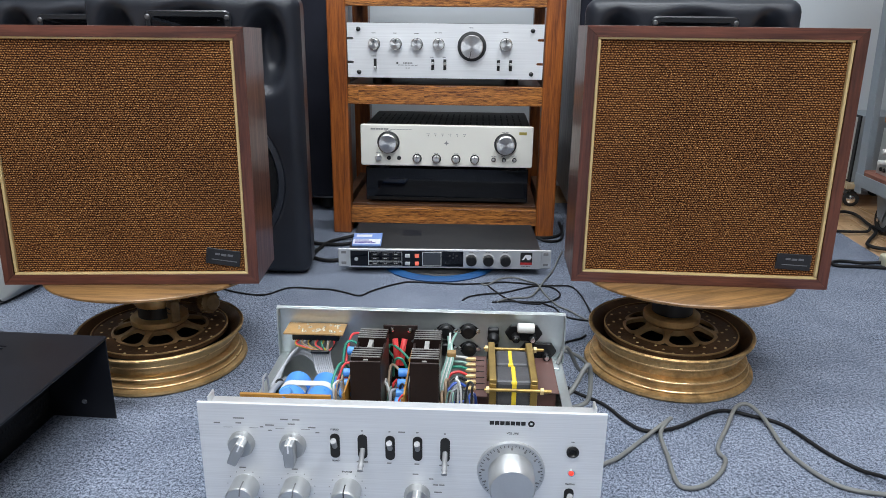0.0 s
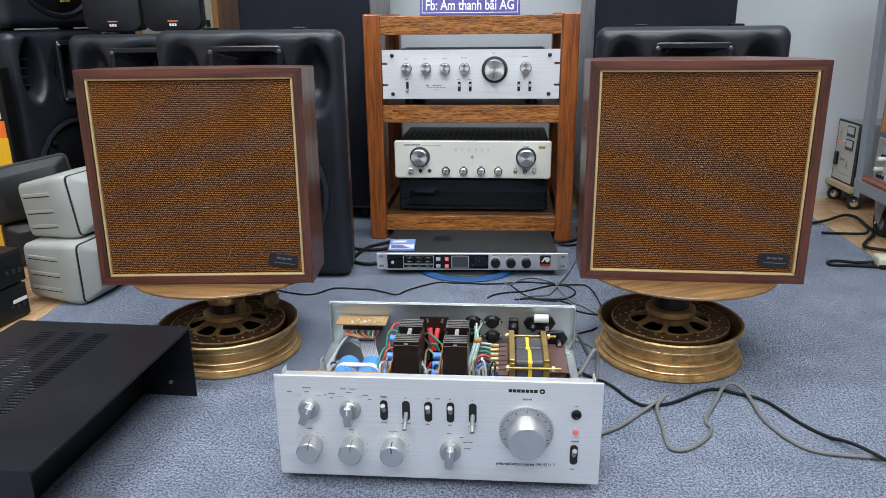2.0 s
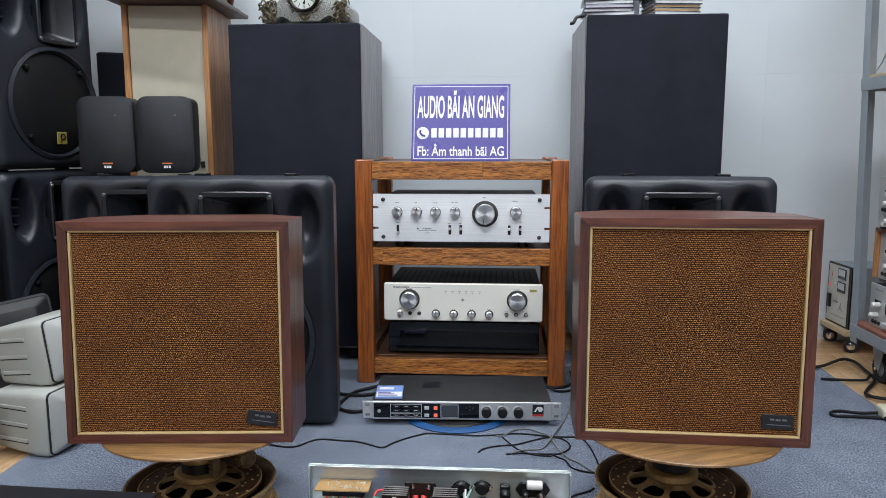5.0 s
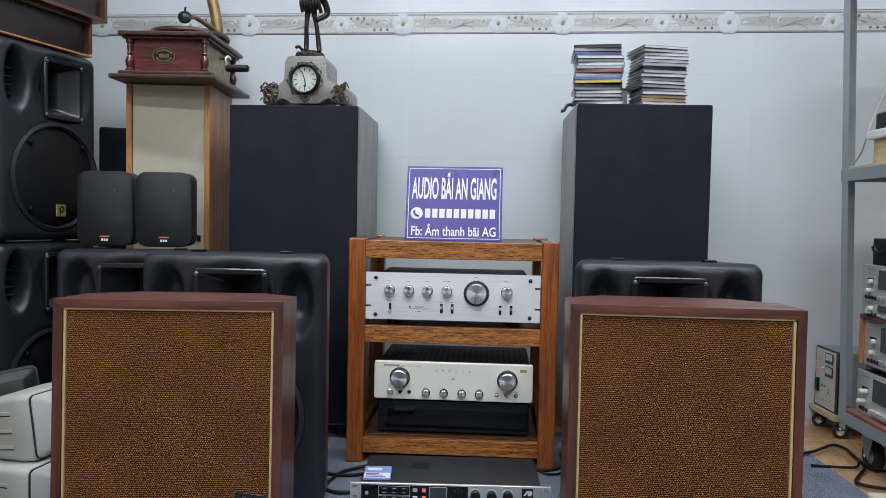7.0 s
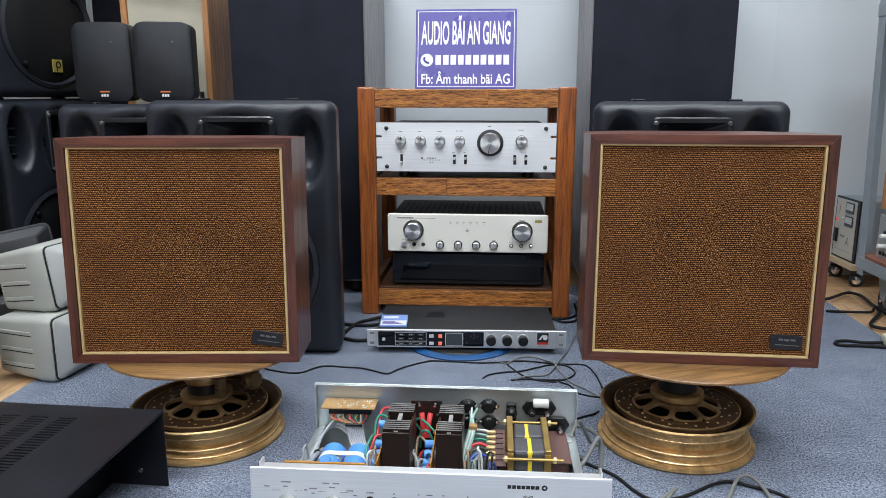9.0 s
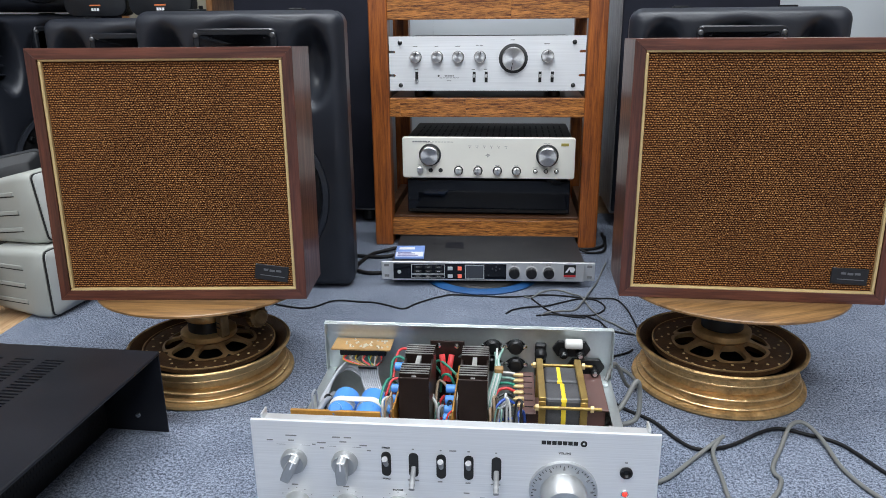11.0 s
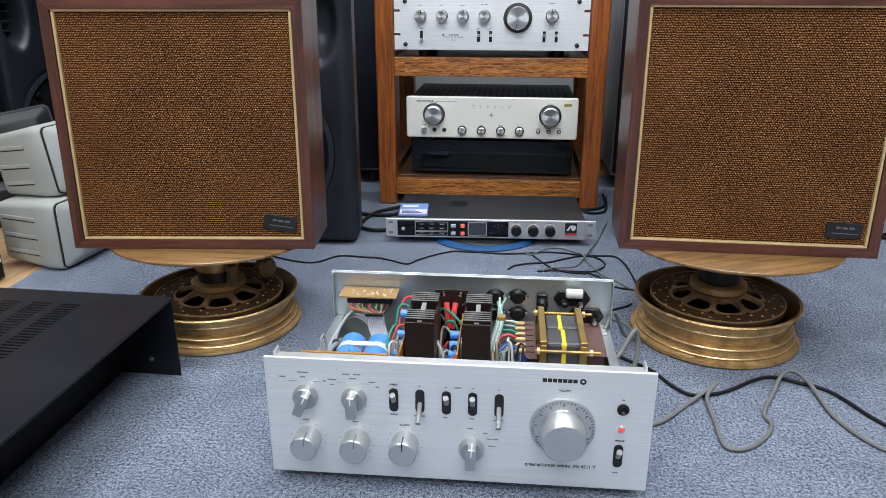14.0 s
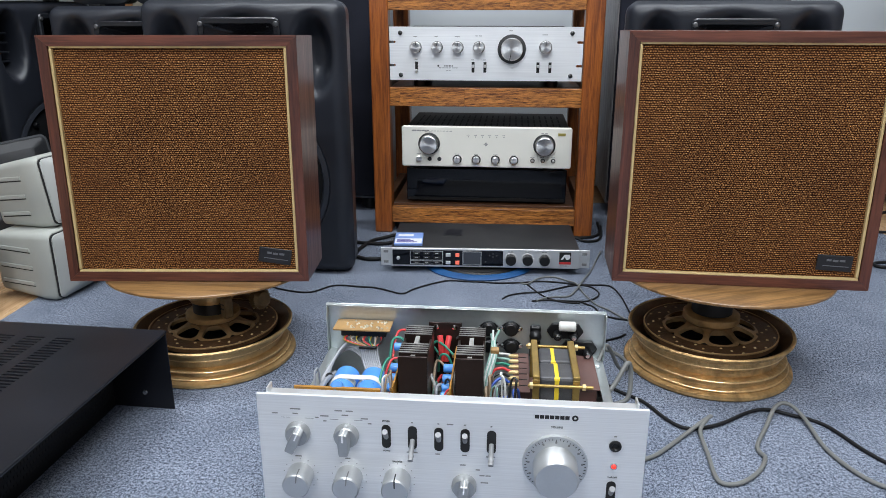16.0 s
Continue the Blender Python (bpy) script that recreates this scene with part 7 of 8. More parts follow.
def caster(parent, x, y, r, z0):
    c = part("caster", lathe([(r * 0.55, -0.012), (r * 0.9, -0.014), (r, -0.009), (r, 0.009), (r * 0.9, 0.014), (r * 0.55, 0.012)], 28, None, pose(x, y, z0 + r, 90, 0, 0)), M_RUBBER, parent, "black rubber caster", 40)
    part("caster_disc", lathe([(0, -0.006), (r * 0.2, -0.015), (r * 0.56, -0.010), (r * 0.56, 0.010), (r * 0.2, 0.015), (0, 0.006)], 24, None, pose(x, y, z0 + r, 90, 0, 0)), M_ANGLE, c, "grey wheel disc", 40)
    for sy in (-1, 1):
        part("fork", prism([(-r * 0.25, -0.004), (r * 0.25, -0.004), (r * 0.75, r * 1.45), (-r * 0.75, r * 1.45)], 0, 0.003, 0.0005, None, pose(x, y + sy * 0.020 + 0.0015, z0 + r, 90)), M_ANGLE, c, "grey steel fork")
    part("axle", rod(0.006, -0.026, 0.026, 12, 0, None, pose(x, y, z0 + r, 90)), M_CHROME, c, "", 40)


LEAN = 0.030


def steel_shelf(m):
    """Local x runs along the front; local -y faces into the room."""
    s = start("steel_shelf", "grey angle-steel shelf on casters loaded with tape decks", "shelf", m)
    L, D, H = 0.85, 0.42, 1.75
    lean = Matrix.Identity(4)
    lean[1][2] = -LEAN
    for x in (0, L):
        for y in (0, D):
            bm = box(x - 0.001, x + 0.001, y - (0.036 if y else 0), y + (0 if y else 0.036), 0.098, H, 0.0005, 1, None, lean)
            box(x - (0.036 if x else 0), x + (0 if x else 0.036), y - 0.001, y + 0.001, 0.098, H, 0.0005, 1, bm, lean)
            part("post", bm, M_ANGLE, s, "grey angle-steel post")
    for z, mat in ((0.145, M_BOARD), (0.848, M_PINE), (1.42, M_PINE)):
        part("shelf_board", box(0.003, L - 0.003, 0.003, D - 0.003, z, z + 0.014, 0.001, 1, None, lean), mat, s, "wooden board")
        for y in (-0.003, D + 0.001):
            part("beam", box(-0.002, L + 0.002, y, y + 0.002, z - 0.028, z + 0.006, 0.0005, 1, None, lean), M_ANGLE, s, "grey steel beam")
        for x in (-0.004, L + 0.002):
            part("beam", box(x, x + 0.002, 0.0, D, z - 0.028, z + 0.006, 0.0005, 1, None, lean), M_ANGLE, s, "grey steel beam")
    for x in (0.075, L - 0.075):
        for y in (0.06, D - 0.06):
            caster(s, x, y, 0.042, FLOOR)
    return s


SHELF = pose(1.0465, 2.02, 0, 0, 0, -90)
steel_shelf(SHELF)


def tape_deck(m, h, label, wooden=False, levers=False):
    s = start("tape_deck", label, "tape deck", m, "tape decks on the shelf")
    w, d = 0.42, 0.26
    if wooden:
        part("wooden_case", box(-0.014, w + 0.014, 0.012, d, -0.0, 0.012, 0.001), M_OLDWOOD, s)
        part("wooden_case", box(-0.014, w + 0.014, -0.01, d, h + 0.012, h + 0.024, 0.001), M_OLDWOOD, s)
        for x in (-0.014, w + 0.002):
            part("wooden_case", box(x, x + 0.012, -0.01, d, 0.012, h + 0.012, 0.001), M_TEAK, s)
        z = 0.0122
    else:
        z = 0.0
    part("case", box(0.003, w - 0.003, 0.006, d - 0.004, z + 0.002, z + h - 0.002), M_STEELDK, s)
    f = part("front_panel", box(0, w, 0, 0.005, z, z + h, 0.001), M_DECK, s, "silver front panel")
    win = part("cassette_window", box(0.09, 0.20, -0.004, 0, z + h * 0.38, z + h * 0.90, 0.002), M_DECKDK, f, "dark cassette window")
    part("window_frame", box(0.088, 0.202, -0.002, 0, z + h * 0.36, z + h * 0.92, 0.001), M_ALUDULL, win)
    part("meter", box(0.25, 0.38, -0.0015, 0, z + h * 0.5, z + h * 0.85, 0.0008), M_DECKDK, f)
    for k in range(7):
        part("piano_key", box(0.085 + 0.018 * k, 0.085 + 0.018 * k + 0.015, -0.012 if levers else -0.004, 0, z + h * 0.10, z + h * 0.2, 0.001), M_ALUDULL, f)
    part("small_window", box(0.03, 0.062, -0.001, 0, z + h * 0.52, z + h * 0.64), M_DECKDK, f)
    for xx, zz in ((0.055, 0.55), (0.045, 0.3)):
        knob(f, xx, z + h * zz, 0.007, 0.022 if levers else 0.012, 0, M_STRAP)
    for k in range(4):
        part("jack_socket", lathe([(0.0015, 0), (0.006, 0), (0.005, 0.003), (0.0015, 0.003)], 14, None, pose(0.025 + 0.017 * k, 0, z + h * 0.12, 90)), M_BLACK, f, "", 40)
    tick_row(f, 0.05, z + h * 0.88, 0.04, 3, M_GREYINK, 0.003, 5)
    return s


LOCAL = lambda x, y, z: SHELF @ pose(x, y - LEAN * z, z)
tape_deck(LOCAL(0.04, 0.028, 0.1595), 0.122, "silver tape deck with white levers on the lowest board", False, True)
tape_deck(LOCAL(0.035, 0.05, 0.2818), 0.132, "silver tape deck in a wooden case, on another deck", True)
tape_deck(LOCAL(0.03, 0.045, 0.4383), 0.040, "slim silver tape deck stacked on a wooden case")
tape_deck(LOCAL(0.03, 0.045, 0.4786), 0.104, "silver cassette deck in the pile", False)
gear = start("black_box", "small black box with a clamp on top of the decks", "equipment", LOCAL(0.055, 0.06, 0.583))
part("case", box(0, 0.18, 0, 0.16, 0, 0.075, 0.003, 2), M_BLACK, gear)
part("clamp", tube([(0.02, -0.004, 0.04), (0.04, -0.018, 0.05), (0.06, -0.012, 0.035), (0.09, -0.006, 0.045)], 0.006, 8, 5), M_PADARK, gear, "", 40)
wb = start("wood_block", "pale wooden block on the upper board", "block", LOCAL(0.05, 0.06, 0.8622))
part("block", box(0, 0.20, 0, 0.12, 0, 0.075, 0.002), M_PINE, wb)
tray = start("white_tray", "white tray with dark parts on the wooden block", "tray", LOCAL(0.03, 0.05, 0.9375))
part("tray", box(0, 0.24, 0, 0.15, 0, 0.025, 0.004, 2), M_WHITE, tray)
part("dark_part", box(0.01, 0.2, 0.02, 0.12, 0.025, 0.075, 0.004), M_BLACK, tray, "dark part")
part("grey_part", box(0.05, 0.22, 0.03, 0.12, 0.075, 0.098, 0.004), M_DGREY, tray, "grey part")


# ---- voltage regulator on a wooden dolly ----
def regulator(m):
    s = start("voltage_regulator", "voltage regulator with two meters and a cream panel greyed for shade, on a wooden dolly", "regulator", m)
    w, h, d = 0.130, 0.228, 0.17
    part("case", box(0, w, 0.004, d, 0, h, 0.003, 2), M_ANGLE, s, "grey steel case")
    part("frame", box(-0.001, w + 0.001, 0, 0.005, -0.001, h + 0.001, 0.001), M_BLACK, s, "black edge frame")
    f = part("front_panel", box(0.006, w - 0.012, -0.002, 0.0, 0.006, h - 0.006, 0.0005), M_REGPANEL, s, "cream front panel, greyed for shade")
    for z in (0.125, 0.175):
        k = part("meter", box(0.062, 0.106, -0.005, -0.002, z, z + 0.040, 0.001), M_SCREEN, f, "framed meter")
        part("meter_face", box(0.066, 0.102, -0.0056, -0.005, z + 0.012, z + 0.036), M_GREYL, k, "pale meter face")
    part("switch", box(0.014, 0.030, -0.010, -0.002, 0.058, 0.108, 0.001), M_BLACK, f, "black switch")
    for x, z, c in ((0.018, 0.142, M_LED), (0.048, 0.152, M_WHITE)):
        part("pilot_lamp", lathe([(0, 0), (0.004, 0), (0.003, 0.004), (0, 0.005)], 12, None, pose(x, -0.002, z, 90)), c, f, "lit lamp" if c == M_LED else "", 40)
    part("bolt_mark", prism([(0, 0.012), (0.004, 0.03), (0.002, 0.03), (0.006, 0.048), (0.008, 0.048), (0.005, 0.033), (0.007, 0.033)], 0, 0.0006, 0, None, pose(0.022, -0.002, 0.150, 90)), M_REDKEY2, f, "small red printed mark")
    part("print_mark", prism([(0, 0), (0.010, 0.018), (0.013, 0.034), (0.016, 0.034), (0.015, 0.018), (0.026, 0.002), (0.014, 0.013)], 0, 0.0006, 0, None, pose(0.070, -0.002, 0.052, 90)), M_GREYINK, f)
    tick_row(f, 0.065, 0.032, 0.08, 8, M_GREYINK, 0.002, 3, -0.0024)
    tick_row(f, 0.055, 0.085, 0.03, 2, M_GREYINK, 0.008, 6, -0.0024)
    return s


def dolly(m):
    s = start("dolly", "small pale wooden dolly with black casters", "dolly", m)
    part("board", box(-0.012, 0.175, -0.012, 0.20, 0.058, 0.0755, 0.001), M_PINE, s)
    for x in (0.012, 0.155):
        for y in (0.018, 0.17):
            c = part("caster", lathe([(0, -0.010), (0.018, -0.010), (0.023, -0.006), (0.023, 0.006), (0.018, 0.010), (0, 0.010)], 24, None, pose(x, y, 0.023, 90, 0, 65)), M_RUBBER, s, "black caster", 40)
            for turn in (0, 180):
                part("caster_disc", lathe([(0, 0.013), (0.009, 0.012), (0.013, 0.0098)], 20, None, pose(x, y, 0.023, 90, 0, 65) @ pose(0, 0, 0, turn)), M_CHROME, c, "bright disc", 40)
            part("caster_plate", box(x - 0.014, x + 0.014, y - 0.012, y + 0.012, 0.046, 0.0578), M_BLACK, c)
    return s


REG = pose(1.144, 2.425, FLOOR - 0.003, 0, 0, -88.5)
dolly(REG)
regulator(REG @ pose(0.0, 0.004, 0.0768) @ Matrix.Diagonal((1.19, 1, 0.90, 1)))

# ---- cables ----
M_GREYCABLE = plain("grey_mains_cable", (0.165, 0.168, 0.158), 0.5, 0, 0.1, 40)
M_BLKCABLE = plain("black_cable", (0.009, 0.009, 0.010), 0.6, 0, 0.15, 40, 0, 400, 0.1, 0, 0.25)
M_WHITECABLE = plain("white_cable", (0.62, 0.63, 0.60), 0.45, 0, 0.05, 40)


def cable(label, pts, r, material, steps=8, n=10):
    """A cord that lies on the carpet."""
    ob = part("cable", tube([(p[0], p[1], p[2] if len(p) > 2 else r + 0.0005) for p in pts], r, n, steps), material, None, "", 60)
    return tagged(ob, label, "cable", "cables on the carpet")


cable("thick grey mains cable looped on the carpet", [(0.106, 0.72, 0.03), (0.135, 0.78, 0.008), (0.157, 0.802), (0.179, 0.818), (0.220, 0.863), (0.250, 0.888, 0.012), (0.268, 0.902, 0.016), (0.262, 0.897, 0.014), (0.247, 0.872, 0.008), (0.246, 0.822), (0.243, 0.775), (0.249, 0.757), (0.272, 0.760), (0.301, 0.785),
                                                      (0.321, 0.819), (0.318, 0.835), (0.322, 0.854), (0.348, 0.901), (0.374, 0.943, 0.014), (0.396, 0.951, 0.014), (0.409, 0.920, 0.008), (0.412, 0.852), (0.429, 0.798), (0.453, 0.768), (0.491, 0.758), (0.56, 0.752), (0.70, 0.74)], 0.0030, M_GREYCABLE)
cable("black mains cable crossing the carpet", [(0.118, 1.01, 0.012), (0.145, 0.992), (0.182, 0.958), (0.208, 0.909), (0.233, 0.887), (0.278, 0.900), (0.335, 0.941), (0.364, 0.951), (0.394, 0.939), (0.435, 0.914), (0.465, 0.848), (0.493, 0.808), (0.52, 0.77, 0.012), (0.60, 0.69), (0.75, 0.62)], 0.0027, M_BLKCABLE)
cable("grey lead curling behind the opened amplifier", [(0.106, 0.945, 0.075), (0.122, 0.972, 0.09), (0.150, 1.02, 0.03), (0.172, 1.062, 0.006), (0.176, 1.09), (0.163, 1.122), (0.140, 1.140), (0.118, 1.135), (0.09, 1.10), (0.06, 1.05)], 0.0030, M_GREYCABLE)
cable("grey lead standing up beside the amplifier's rail", [(0.100, 0.90, 0.03), (0.128, 0.925, 0.045), (0.150, 0.945, 0.075), (0.157, 0.948, 0.055), (0.152, 0.935, 0.02), (0.120, 0.93, 0.008), (0.108, 0.905, 0.008)], 0.0036, M_GREYCABLE)
cable("thin black lead running across the carpet", [(-0.60, 1.43), (-0.565, 1.405), (-0.510, 1.377), (-0.453, 1.369), (-0.411, 1.413), (-0.352, 1.410), (-0.321, 1.408), (-0.288, 1.393), (-0.255, 1.378), (-0.234, 1.406), (-0.206, 1.435), (-0.182, 1.454), (-0.160, 1.466), (-0.120, 1.464), (-0.090, 1.463), (-0.048, 1.460), (0.003, 1.468),
                                                    (0.039, 1.478), (0.080, 1.476), (0.121, 1.466), (0.156, 1.465), (0.192, 1.463), (0.207, 1.417), (0.213, 1.349), (0.214, 1.30), (0.208, 1.262)], 0.0018, M_BLKCABLE, 6, 7)
cable("thin black lead in a loose tangle", [(-0.041, 1.366), (-0.027, 1.388), (0.003, 1.404), (0.043, 1.414), (0.079, 1.438), (0.116, 1.460), (0.146, 1.457), (0.163, 1.429), (0.161, 1.400), (0.139, 1.372), (0.115, 1.367), (0.081, 1.367), (0.052, 1.368), (0.02, 1.36)], 0.0018, M_BLKCABLE, 6, 7)
cable("thin grey lead in a loose tangle", [(-0.002, 1.463), (0.013, 1.461), (0.035, 1.489, 0.004), (0.056, 1.508), (0.077, 1.508), (0.102, 1.488), (0.121, 1.463, 0.005), (0.132, 1.413), (0.152, 1.352), (0.173, 1.327), (0.197, 1.288), (0.22, 1.262)], 0.0018, M_GREYCABLE, 6, 7)
cable("thin pale lead dropping to the tangle", [(0.20, 1.70, 0.004), (0.185, 1.648), (0.165, 1.569), (0.138, 1.487, 0.006), (0.113, 1.418, 0.004), (0.097, 1.393), (0.072, 1.388), (0.047, 1.379), (0.030, 1.361)], 0.0018, M_GREYCABLE, 6, 7)
cable("thin black lead beside the wheel stand", [(0.119, 1.367), (0.132, 1.352), (0.146, 1.338), (0.157, 1.301), (0.178, 1.286), (0.197, 1.280), (0.225, 1.275)], 0.0018, M_BLKCABLE, 6, 7)
cable("short thin black lead in the tangle", [(0.013, 1.456), (0.033, 1.413), (0.052, 1.382), (0.081, 1.362), (0.119, 1.355)], 0.0018, M_BLKCABLE, 6, 7)
cable("black lead from the amplifier to the wheel stand", [(0.118, 1.16), (0.134, 1.166), (0.159, 1.184), (0.178, 1.196), (0.19, 1.21)], 0.0020, M_BLKCABLE, 6, 7)
cable("thick black cable looped beside the rack", [(-0.32, 1.775, 0.012), (-0.363, 1.760), (-0.388, 1.728), (-0.405, 1.658), (-0.402, 1.612), (-0.373, 1.590), (-0.342, 1.592), (-0.30, 1.62), (-0.28, 1.70)], 0.0045, M_BLKCABLE)
cable("thick black cable reaching under the rack", [(-0.50, 1.90), (-0.45, 1.78), (-0.428, 1.725), (-0.383, 1.712), (-0.347, 1.715), (-0.318, 1.735)], 0.0045, M_BLKCABLE)
cable("black cable at the foot of the rack", [(0.12, 1.78, 0.012), (0.142, 1.79, 0.01), (0.171, 1.782), (0.208, 1.805), (0.225, 1.93)], 0.0034, M_BLKCABLE)
cable("black cable under the rack", [(0.10, 1.84), (0.13, 1.815), (0.18, 1.815), (0.215, 1.86), (0.22, 1.96)], 0.0038, M_BLKCABLE)
cable("thick black cable on the plank floor", [(0.90, 2.02, 0.006), (0.983, 2.056, 0.008), (1.040, 2.110), (1.087, 2.145), (1.108, 2.115), (1.098, 2.034), (1.080, 1.940), (1.018, 1.851), (0.996, 1.813), (1.005, 1.787), (1.06, 1.765), (1.15, 1.76)], 0.0046, M_BLKCABLE)
cable("black cable crossing the plank floor", [(0.93, 1.935, 0.006), (0.985, 1.935), (1.017, 1.933), (1.057, 1.939), (1.078, 1.955, 0.014), (1.105, 1.922), (1.20, 1.90)], 0.0038, M_BLKCABLE)
cable("folded black cable with a pale plug", [(0.955, 1.655, 0.01), (0.91, 1.665), (0.870, 1.676), (0.843, 1.668), (0.834, 1.652), (0.843, 1.640), (0.886, 1.638), (0.925, 1.634), (0.985, 1.625)], 0.0038, M_BLKCABLE)
M_IVORY = plain("ivory_plastic", (0.60, 0.58, 0.42), 0.45, 0, 0.08)
plug = start("socket_block", "pale ivory socket block lying on the carpet", "socket", pose(0.945, 1.622, 0.0005, 0, 0, -4))
part("block", box(0, 0.11, 0, 0.05, 0, 0.030, 0.008, 3), M_IVORY, plug, "", 40)
part("lower_half", box(0.002, 0.108, -0.004, 0.046, 0, 0.012, 0.004, 2), M_BLACK, plug)
ob = part("wall_wire", tube([(0.93, 2.462, 0.27), (0.982, 2.46, 0.402), (1.005, 2.46, 0.463), (1.059, 2.46, 0.564), (1.104, 2.46, 0.645), (1.117, 2.46, 0.705), (1.175, 2.46, 0.796), (1.225, 2.44, 0.87), (1.235, 2.36, 0.93), (1.225, 2.30, 0.985), (1.245, 2.30, 1.051), (1.280, 2.30, 1.143), (1.32, 2.32, 1.30)], 0.0027, 8, 6), M_WHITECABLE, None, "", 60)
tagged(ob, "white wire hanging in front of the tiled wall", "cable")

# ---- ceiling tubes ----
M_TUBE = glow("lit_tube", (0.92, 0.97, 1.0), 6.0)


def tube_fixture(x, y):
    s = start("ceiling_light", "white fluorescent tube fitting on the ceiling", "ceiling light", pose(x, y, CEILING), "ceiling tubes")
    part("housing", box(-0.62, 0.62, -0.035, 0.035, -0.05, -0.001, 0.004), M_WHITE, s)
    part("tube", rod(0.014, -0.58, 0.58, 16, 0.002, None, pose(0, 0, -0.075, 0, 90, 0)), M_TUBE, s, "lit white tube", 40)
    for x0 in (-0.59, 0.59):
        part("tube_holder", box(x0 - 0.012, x0 + 0.012, -0.018, 0.018, -0.092, -0.05, 0.002), M_WHITE, s)
    return s


for tx, ty in TUBES:
    tube_fixture(tx, ty)

# ---- wall tiles and their patterned border, floor planks ----
M_TILE = plain("glazed_pale_tile", (0.61, 0.655, 0.685), 0.16, 0, 0.025, 2.5, 0.03, 12, 0.05)
M_FRIEZE = plain("border_tile", (0.54, 0.555, 0.56), 0.2, 0, 0.04, 30)
M_FRIEZE2 = plain("border_grey_field", (0.40, 0.41, 0.405), 0.3, 0, 0.2, 300)
M_DOT = plain("border_dark_square", (0.10, 0.11, 0.12), 0.3, 0, 0.1)
M_PETAL = plain("pale_petal", (0.535, 0.575, 0.60), 0.42, 0, 0.05, 60)
M_LINE = plain("border_grey_line", (0.27, 0.26, 0.24), 0.3, 0, 0.2, 80)
M_OCHRE = plain("ochre_flower_heart", (0.42, 0.30, 0.12), 0.4, 0, 0.2, 80)
TW, TH, GAP = 0.60, 0.30, 0.0002
rows = [(0.009 + 0.30 * k, 0.309 + 0.30 * k) for k in range(4)] + [(1.209, 1.352)] + [(1.430 + 0.30 * k, min(1.730 + 0.30 * k, CEILING - 0.002)) for k in range(5)]
protos = {}
for z0, z1 in rows:
    key = round(z1 - z0, 3)
    for c in range(8):
        x0 = -2.1 + 0.002 + TW * c
        x1 = min(x0 + TW, EAST - 0.002)
        k2 = (key, round(x1 - x0, 3))
        if k2 not in protos:
            protos[k2] = part("tile", box(GAP / 2, x1 - x0 - GAP / 2, -0.006, -0.0002, GAP / 2, key - GAP / 2), M_TILE, wall_north, m=pose(x0, NORTH, z0))
        else:
            share(protos[k2], pose(x0, NORTH, z0), wall_north)

border = start("tile_border", "patterned tile border with pale flowers and dark squares", "border", pose(0, NORTH, 1.353, 0, 0, SKEW), kind="structure")
L0, L1 = -1.75, 1.9
x = L0
while x < L1:
    part("border_tile", box(x + 0.0006, x + 0.2994, -0.008, -0.0002, 0.001, 0.074, 0.0006), M_FRIEZE, border)
    x += 0.30
bm = bmesh.new()
n = int((L1 - L0) / 0.0068)
for k in range(n):
    for z in (0.0045, 0.0675):
        box(L0 + 0.0068 * k, L0 + 0.0068 * k + 0.0042, -0.0086, -0.0079, z - 0.0021, z + 0.0021, 0, 1, bm)
tagged(part("dark_dots", bm, M_DOT, border), kind="stuff")
def petal_flower(fx, z, r, turn, heart):
    """Five notched glazed petals round a raised heart."""
    bm = bmesh.new()
    for j in range(5):
        a = radians(72 * j + turn)
        for off in (-0.20, 0.20):
            lathe([(0, 0.0006), (0.55 * r * 0.74, 0.0005), (0.55 * r * 0.8, 0.0)], 12, bm, pose(fx + 0.60 * r * math.cos(a + off), -0.0080 - 0.0002 * j, z + 0.60 * r * math.sin(a + off), 90))
    fl = part("flower", bm, M_PETAL, border, "pale glazed flower", 40)
    bm = lathe([(0, 0.0035), (0.0035, 0.0035), (0.0046, 0.0026), (0.0050, 0.0012), (0.0050, 0)], 12, None, pose(fx, -0.0090, z, 90))
    lathe([(0.0040, 0.0), (0.0052, 0.0020), (0.0064, 0.0)], 14, bm, pose(fx + 0.0022, -0.0090, z + 0.0022, 90))
    part("flower_heart", bm, heart, fl, "ochre flower heart", 40)


def leaf(bm, x, z, turn, long, wide=0.42):
    lathe([(0, 0.0012), (0.6 * long / 2, 0.0010), (long / 2, 0.0)], 10, bm, pose(x, -0.0084, z, 90) @ pose(0, 0, 0, 0, 0, turn) @ Matrix.Diagonal((1, wide, 1, 1)))


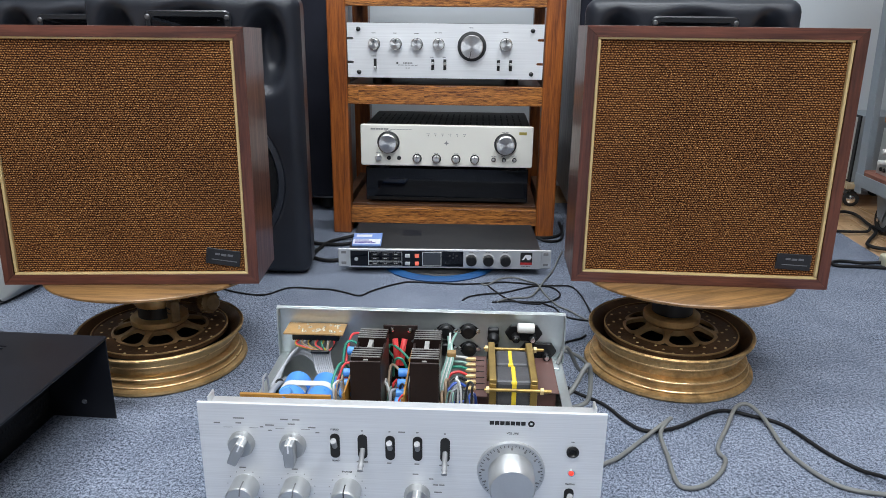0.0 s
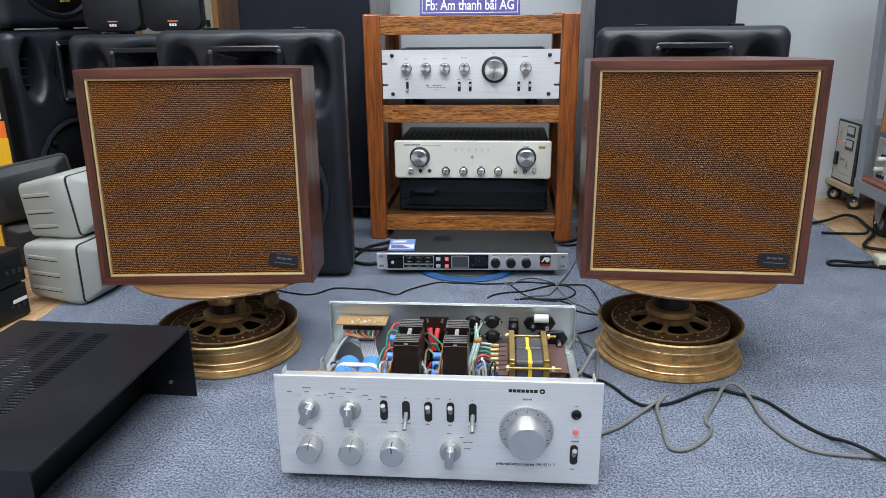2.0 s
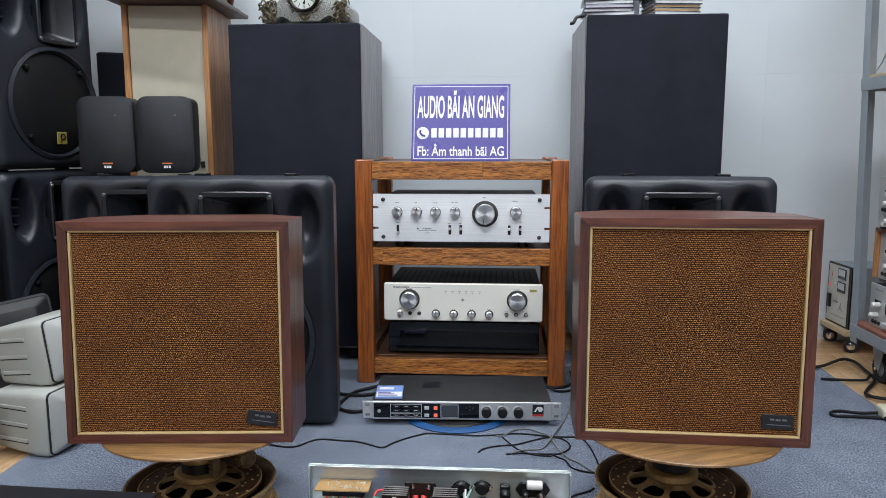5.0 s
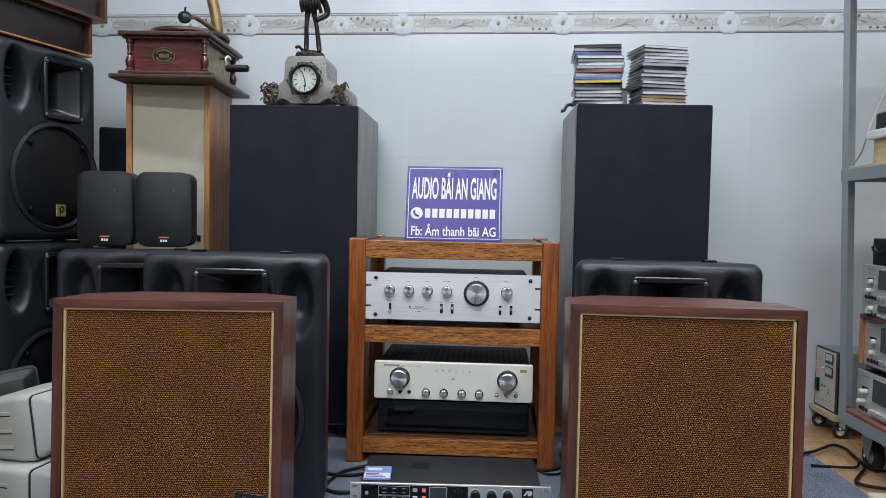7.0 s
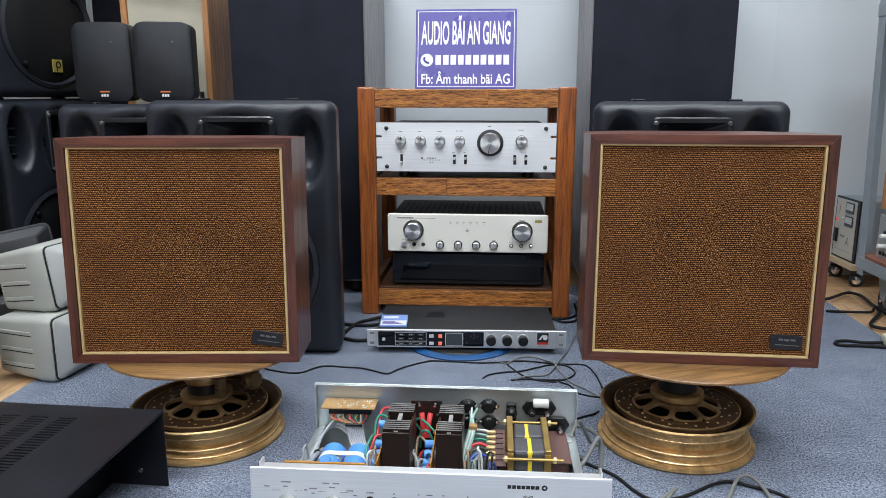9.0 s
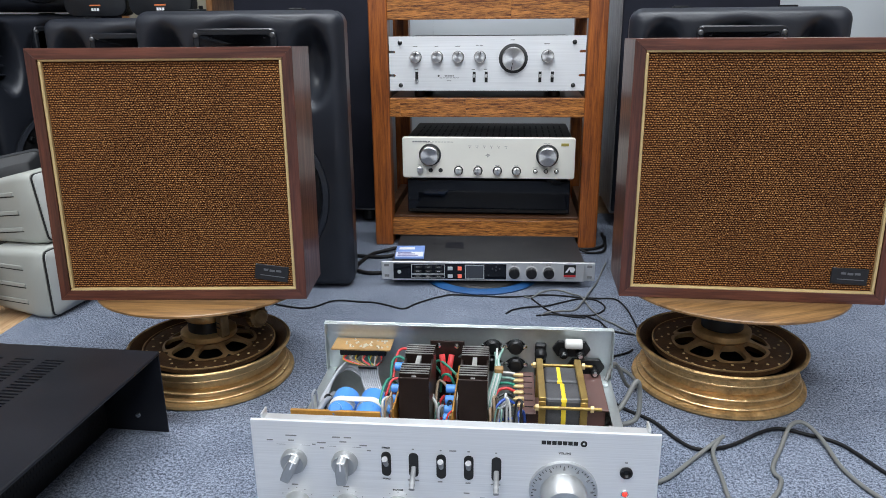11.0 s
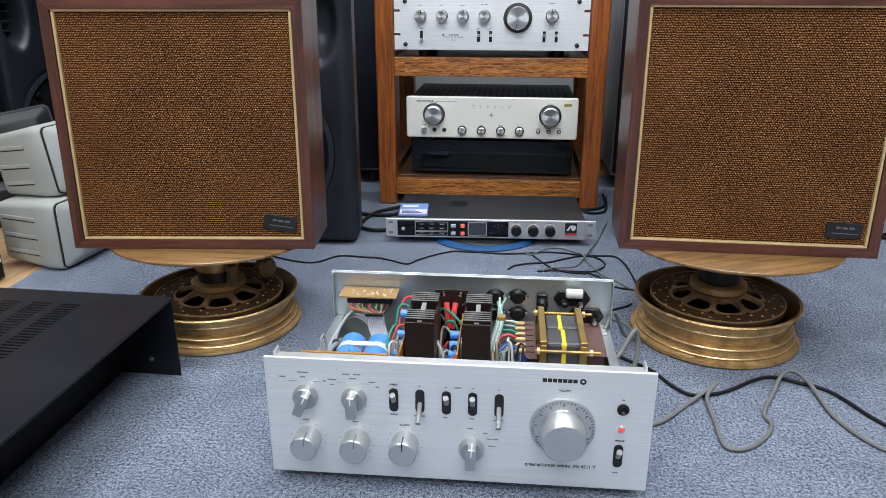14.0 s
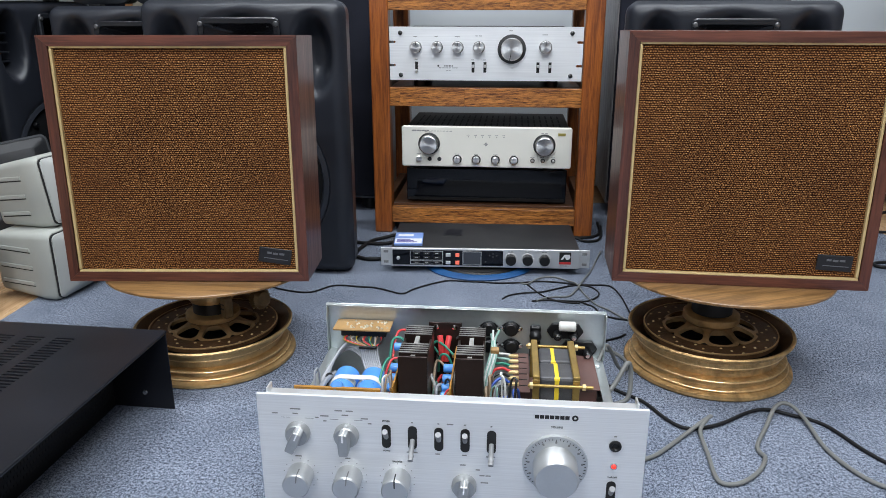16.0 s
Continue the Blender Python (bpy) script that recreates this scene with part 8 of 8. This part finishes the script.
def motif(bx):
    """One repeat: open flower, long field with a curl, bud and stems, small flower, short field with squares."""
    f1 = part("grey_field", box(bx + 0.042, bx + 0.318, -0.0084, -0.0078, 0.023, 0.052), M_FRIEZE2, border, "grey speckled field")
    f2 = part("grey_field", box(bx + 0.385, bx + 0.535, -0.0084, -0.0078, 0.023, 0.052), M_FRIEZE2, border, "grey speckled field")
    petal_flower(bx, 0.034, 0.039, 18, M_OCHRE)
    petal_flower(bx + 0.344, 0.034, 0.031, 50, M_OCHRE)
    bm = tube([(bx + 0.115 + 0.0200 * (1 - 0.10 * k) * math.cos(0.8 * k), -0.0088, 0.043 + 0.0165 * (1 - 0.10 * k) * math.sin(0.8 * k)) for k in range(10)], 0.0010, 6, 3)
    part("curl", bm, M_LINE, border, "grey curled stem", 40)
    bm = tube([(bx + 0.150, -0.0088, 0.016), (bx + 0.185, -0.0088, 0.021), (bx + 0.215, -0.0088, 0.034), (bx + 0.232, -0.0088, 0.052)], 0.0009, 6, 4)
    tube([(bx + 0.185, -0.0088, 0.021), (bx + 0.225, -0.0088, 0.036), (bx + 0.262, -0.0088, 0.046)], 0.0009, 6, 4, bm)
    tube([(bx + 0.190, -0.0088, 0.022), (bx + 0.225, -0.0088, 0.030), (bx + 0.250, -0.0088, 0.022), (bx + 0.262, -0.0088, 0.012)], 0.0009, 6, 4, bm)
    part("stem", bm, M_LINE, border, "thin brown stems", 40)
    for x, z in ((0.172, 0.045), (0.292, 0.046)):
        bm = bmesh.new()
        leaf(bm, bx + x, z, 55, 0.030, 0.55)
        bud = part("bud", bm, M_PETAL, border, "pale bud", 40)
        bm = bmesh.new()
        lathe([(0, 0.0014), (0.0034, 0.0012), (0.0050, 0)], 8, bm, pose(bx + x - 0.001, -0.0094, z - 0.002, 90) @ pose(0, 0, 0, 0, 0, 55) @ Matrix.Diagonal((1.5, 0.75, 1, 1)))
        part("bud_heart", bm, M_OCHRE, bud, "ochre bud heart")
    bm = bmesh.new()
    for x, z, a, l in ((0.045, 0.052, 60, 0.020), (0.055, 0.034, 10, 0.024), (0.048, 0.020, -35, 0.018), (0.305, 0.058, 120, 0.018), (0.312, 0.024, -140, 0.018), (0.385, 0.036, 15, 0.024), (0.395, 0.026, -20, 0.018), (0.515, 0.050, 130, 0.022), (0.505, 0.040, 160, 0.018)):
        leaf(bm, bx + x, z, a, l)
    part("leaf_mark", bm, M_PETAL, border, "pale glazed leaves", 40)
    bm = bmesh.new()
    for x, z, a, l in ((0.425, 0.045, 50, 0.018), (0.445, 0.036, 160, 0.020), (0.462, 0.050, 120, 0.020), (0.478, 0.043, 30, 0.016)):
        leaf(bm, bx + x, z, a, l, 0.32)
    part("leaf_mark", bm, M_LINE, border, "grey leaves", 40)
    for j in range(3):
        for x, z in ((0.378, 0.056), (0.464, 0.016)):
            part("dark_square", box(bx + x + 0.0235 * j, bx + x + 0.0235 * j + 0.0085, -0.0088, -0.0079, z - 0.0042, z + 0.0042), M_DOT, border)


for k in range(-3, 3):
    motif(0.243 + 0.5715 * k)

M_PLANKS = wood("laid_plank", (0.42, 0.235, 0.115), (0.70, 0.47, 0.26), (30, 3, 30), 1.0, 0.28, 0.5)

# planks that show beside the carpet
rnd = random.Random(11)
plank = None
for side, xs in ((1, [0.99 + 0.1 * k for k in range(-1, 14)]), (-1, [-1.03 - 0.1 * k for k in range(0, 11)])):
    for k, x0 in enumerate(xs):
        y = rnd.uniform(-1.0, -0.4)
        while y < NORTH:
            y1 = y + 0.9
            if plank is None:
                plank = part("plank", box(0.0006, 0.0994, 0.0006, 0.8994, -0.003, 0.0, 0.0006), M_PLANKS, floor, m=pose(x0, y, FLOOR - 0.0002))
            elif y1 < NORTH + 0.14:
                share(plank, pose(x0, y, FLOOR - 0.0002), floor)
            y = y1
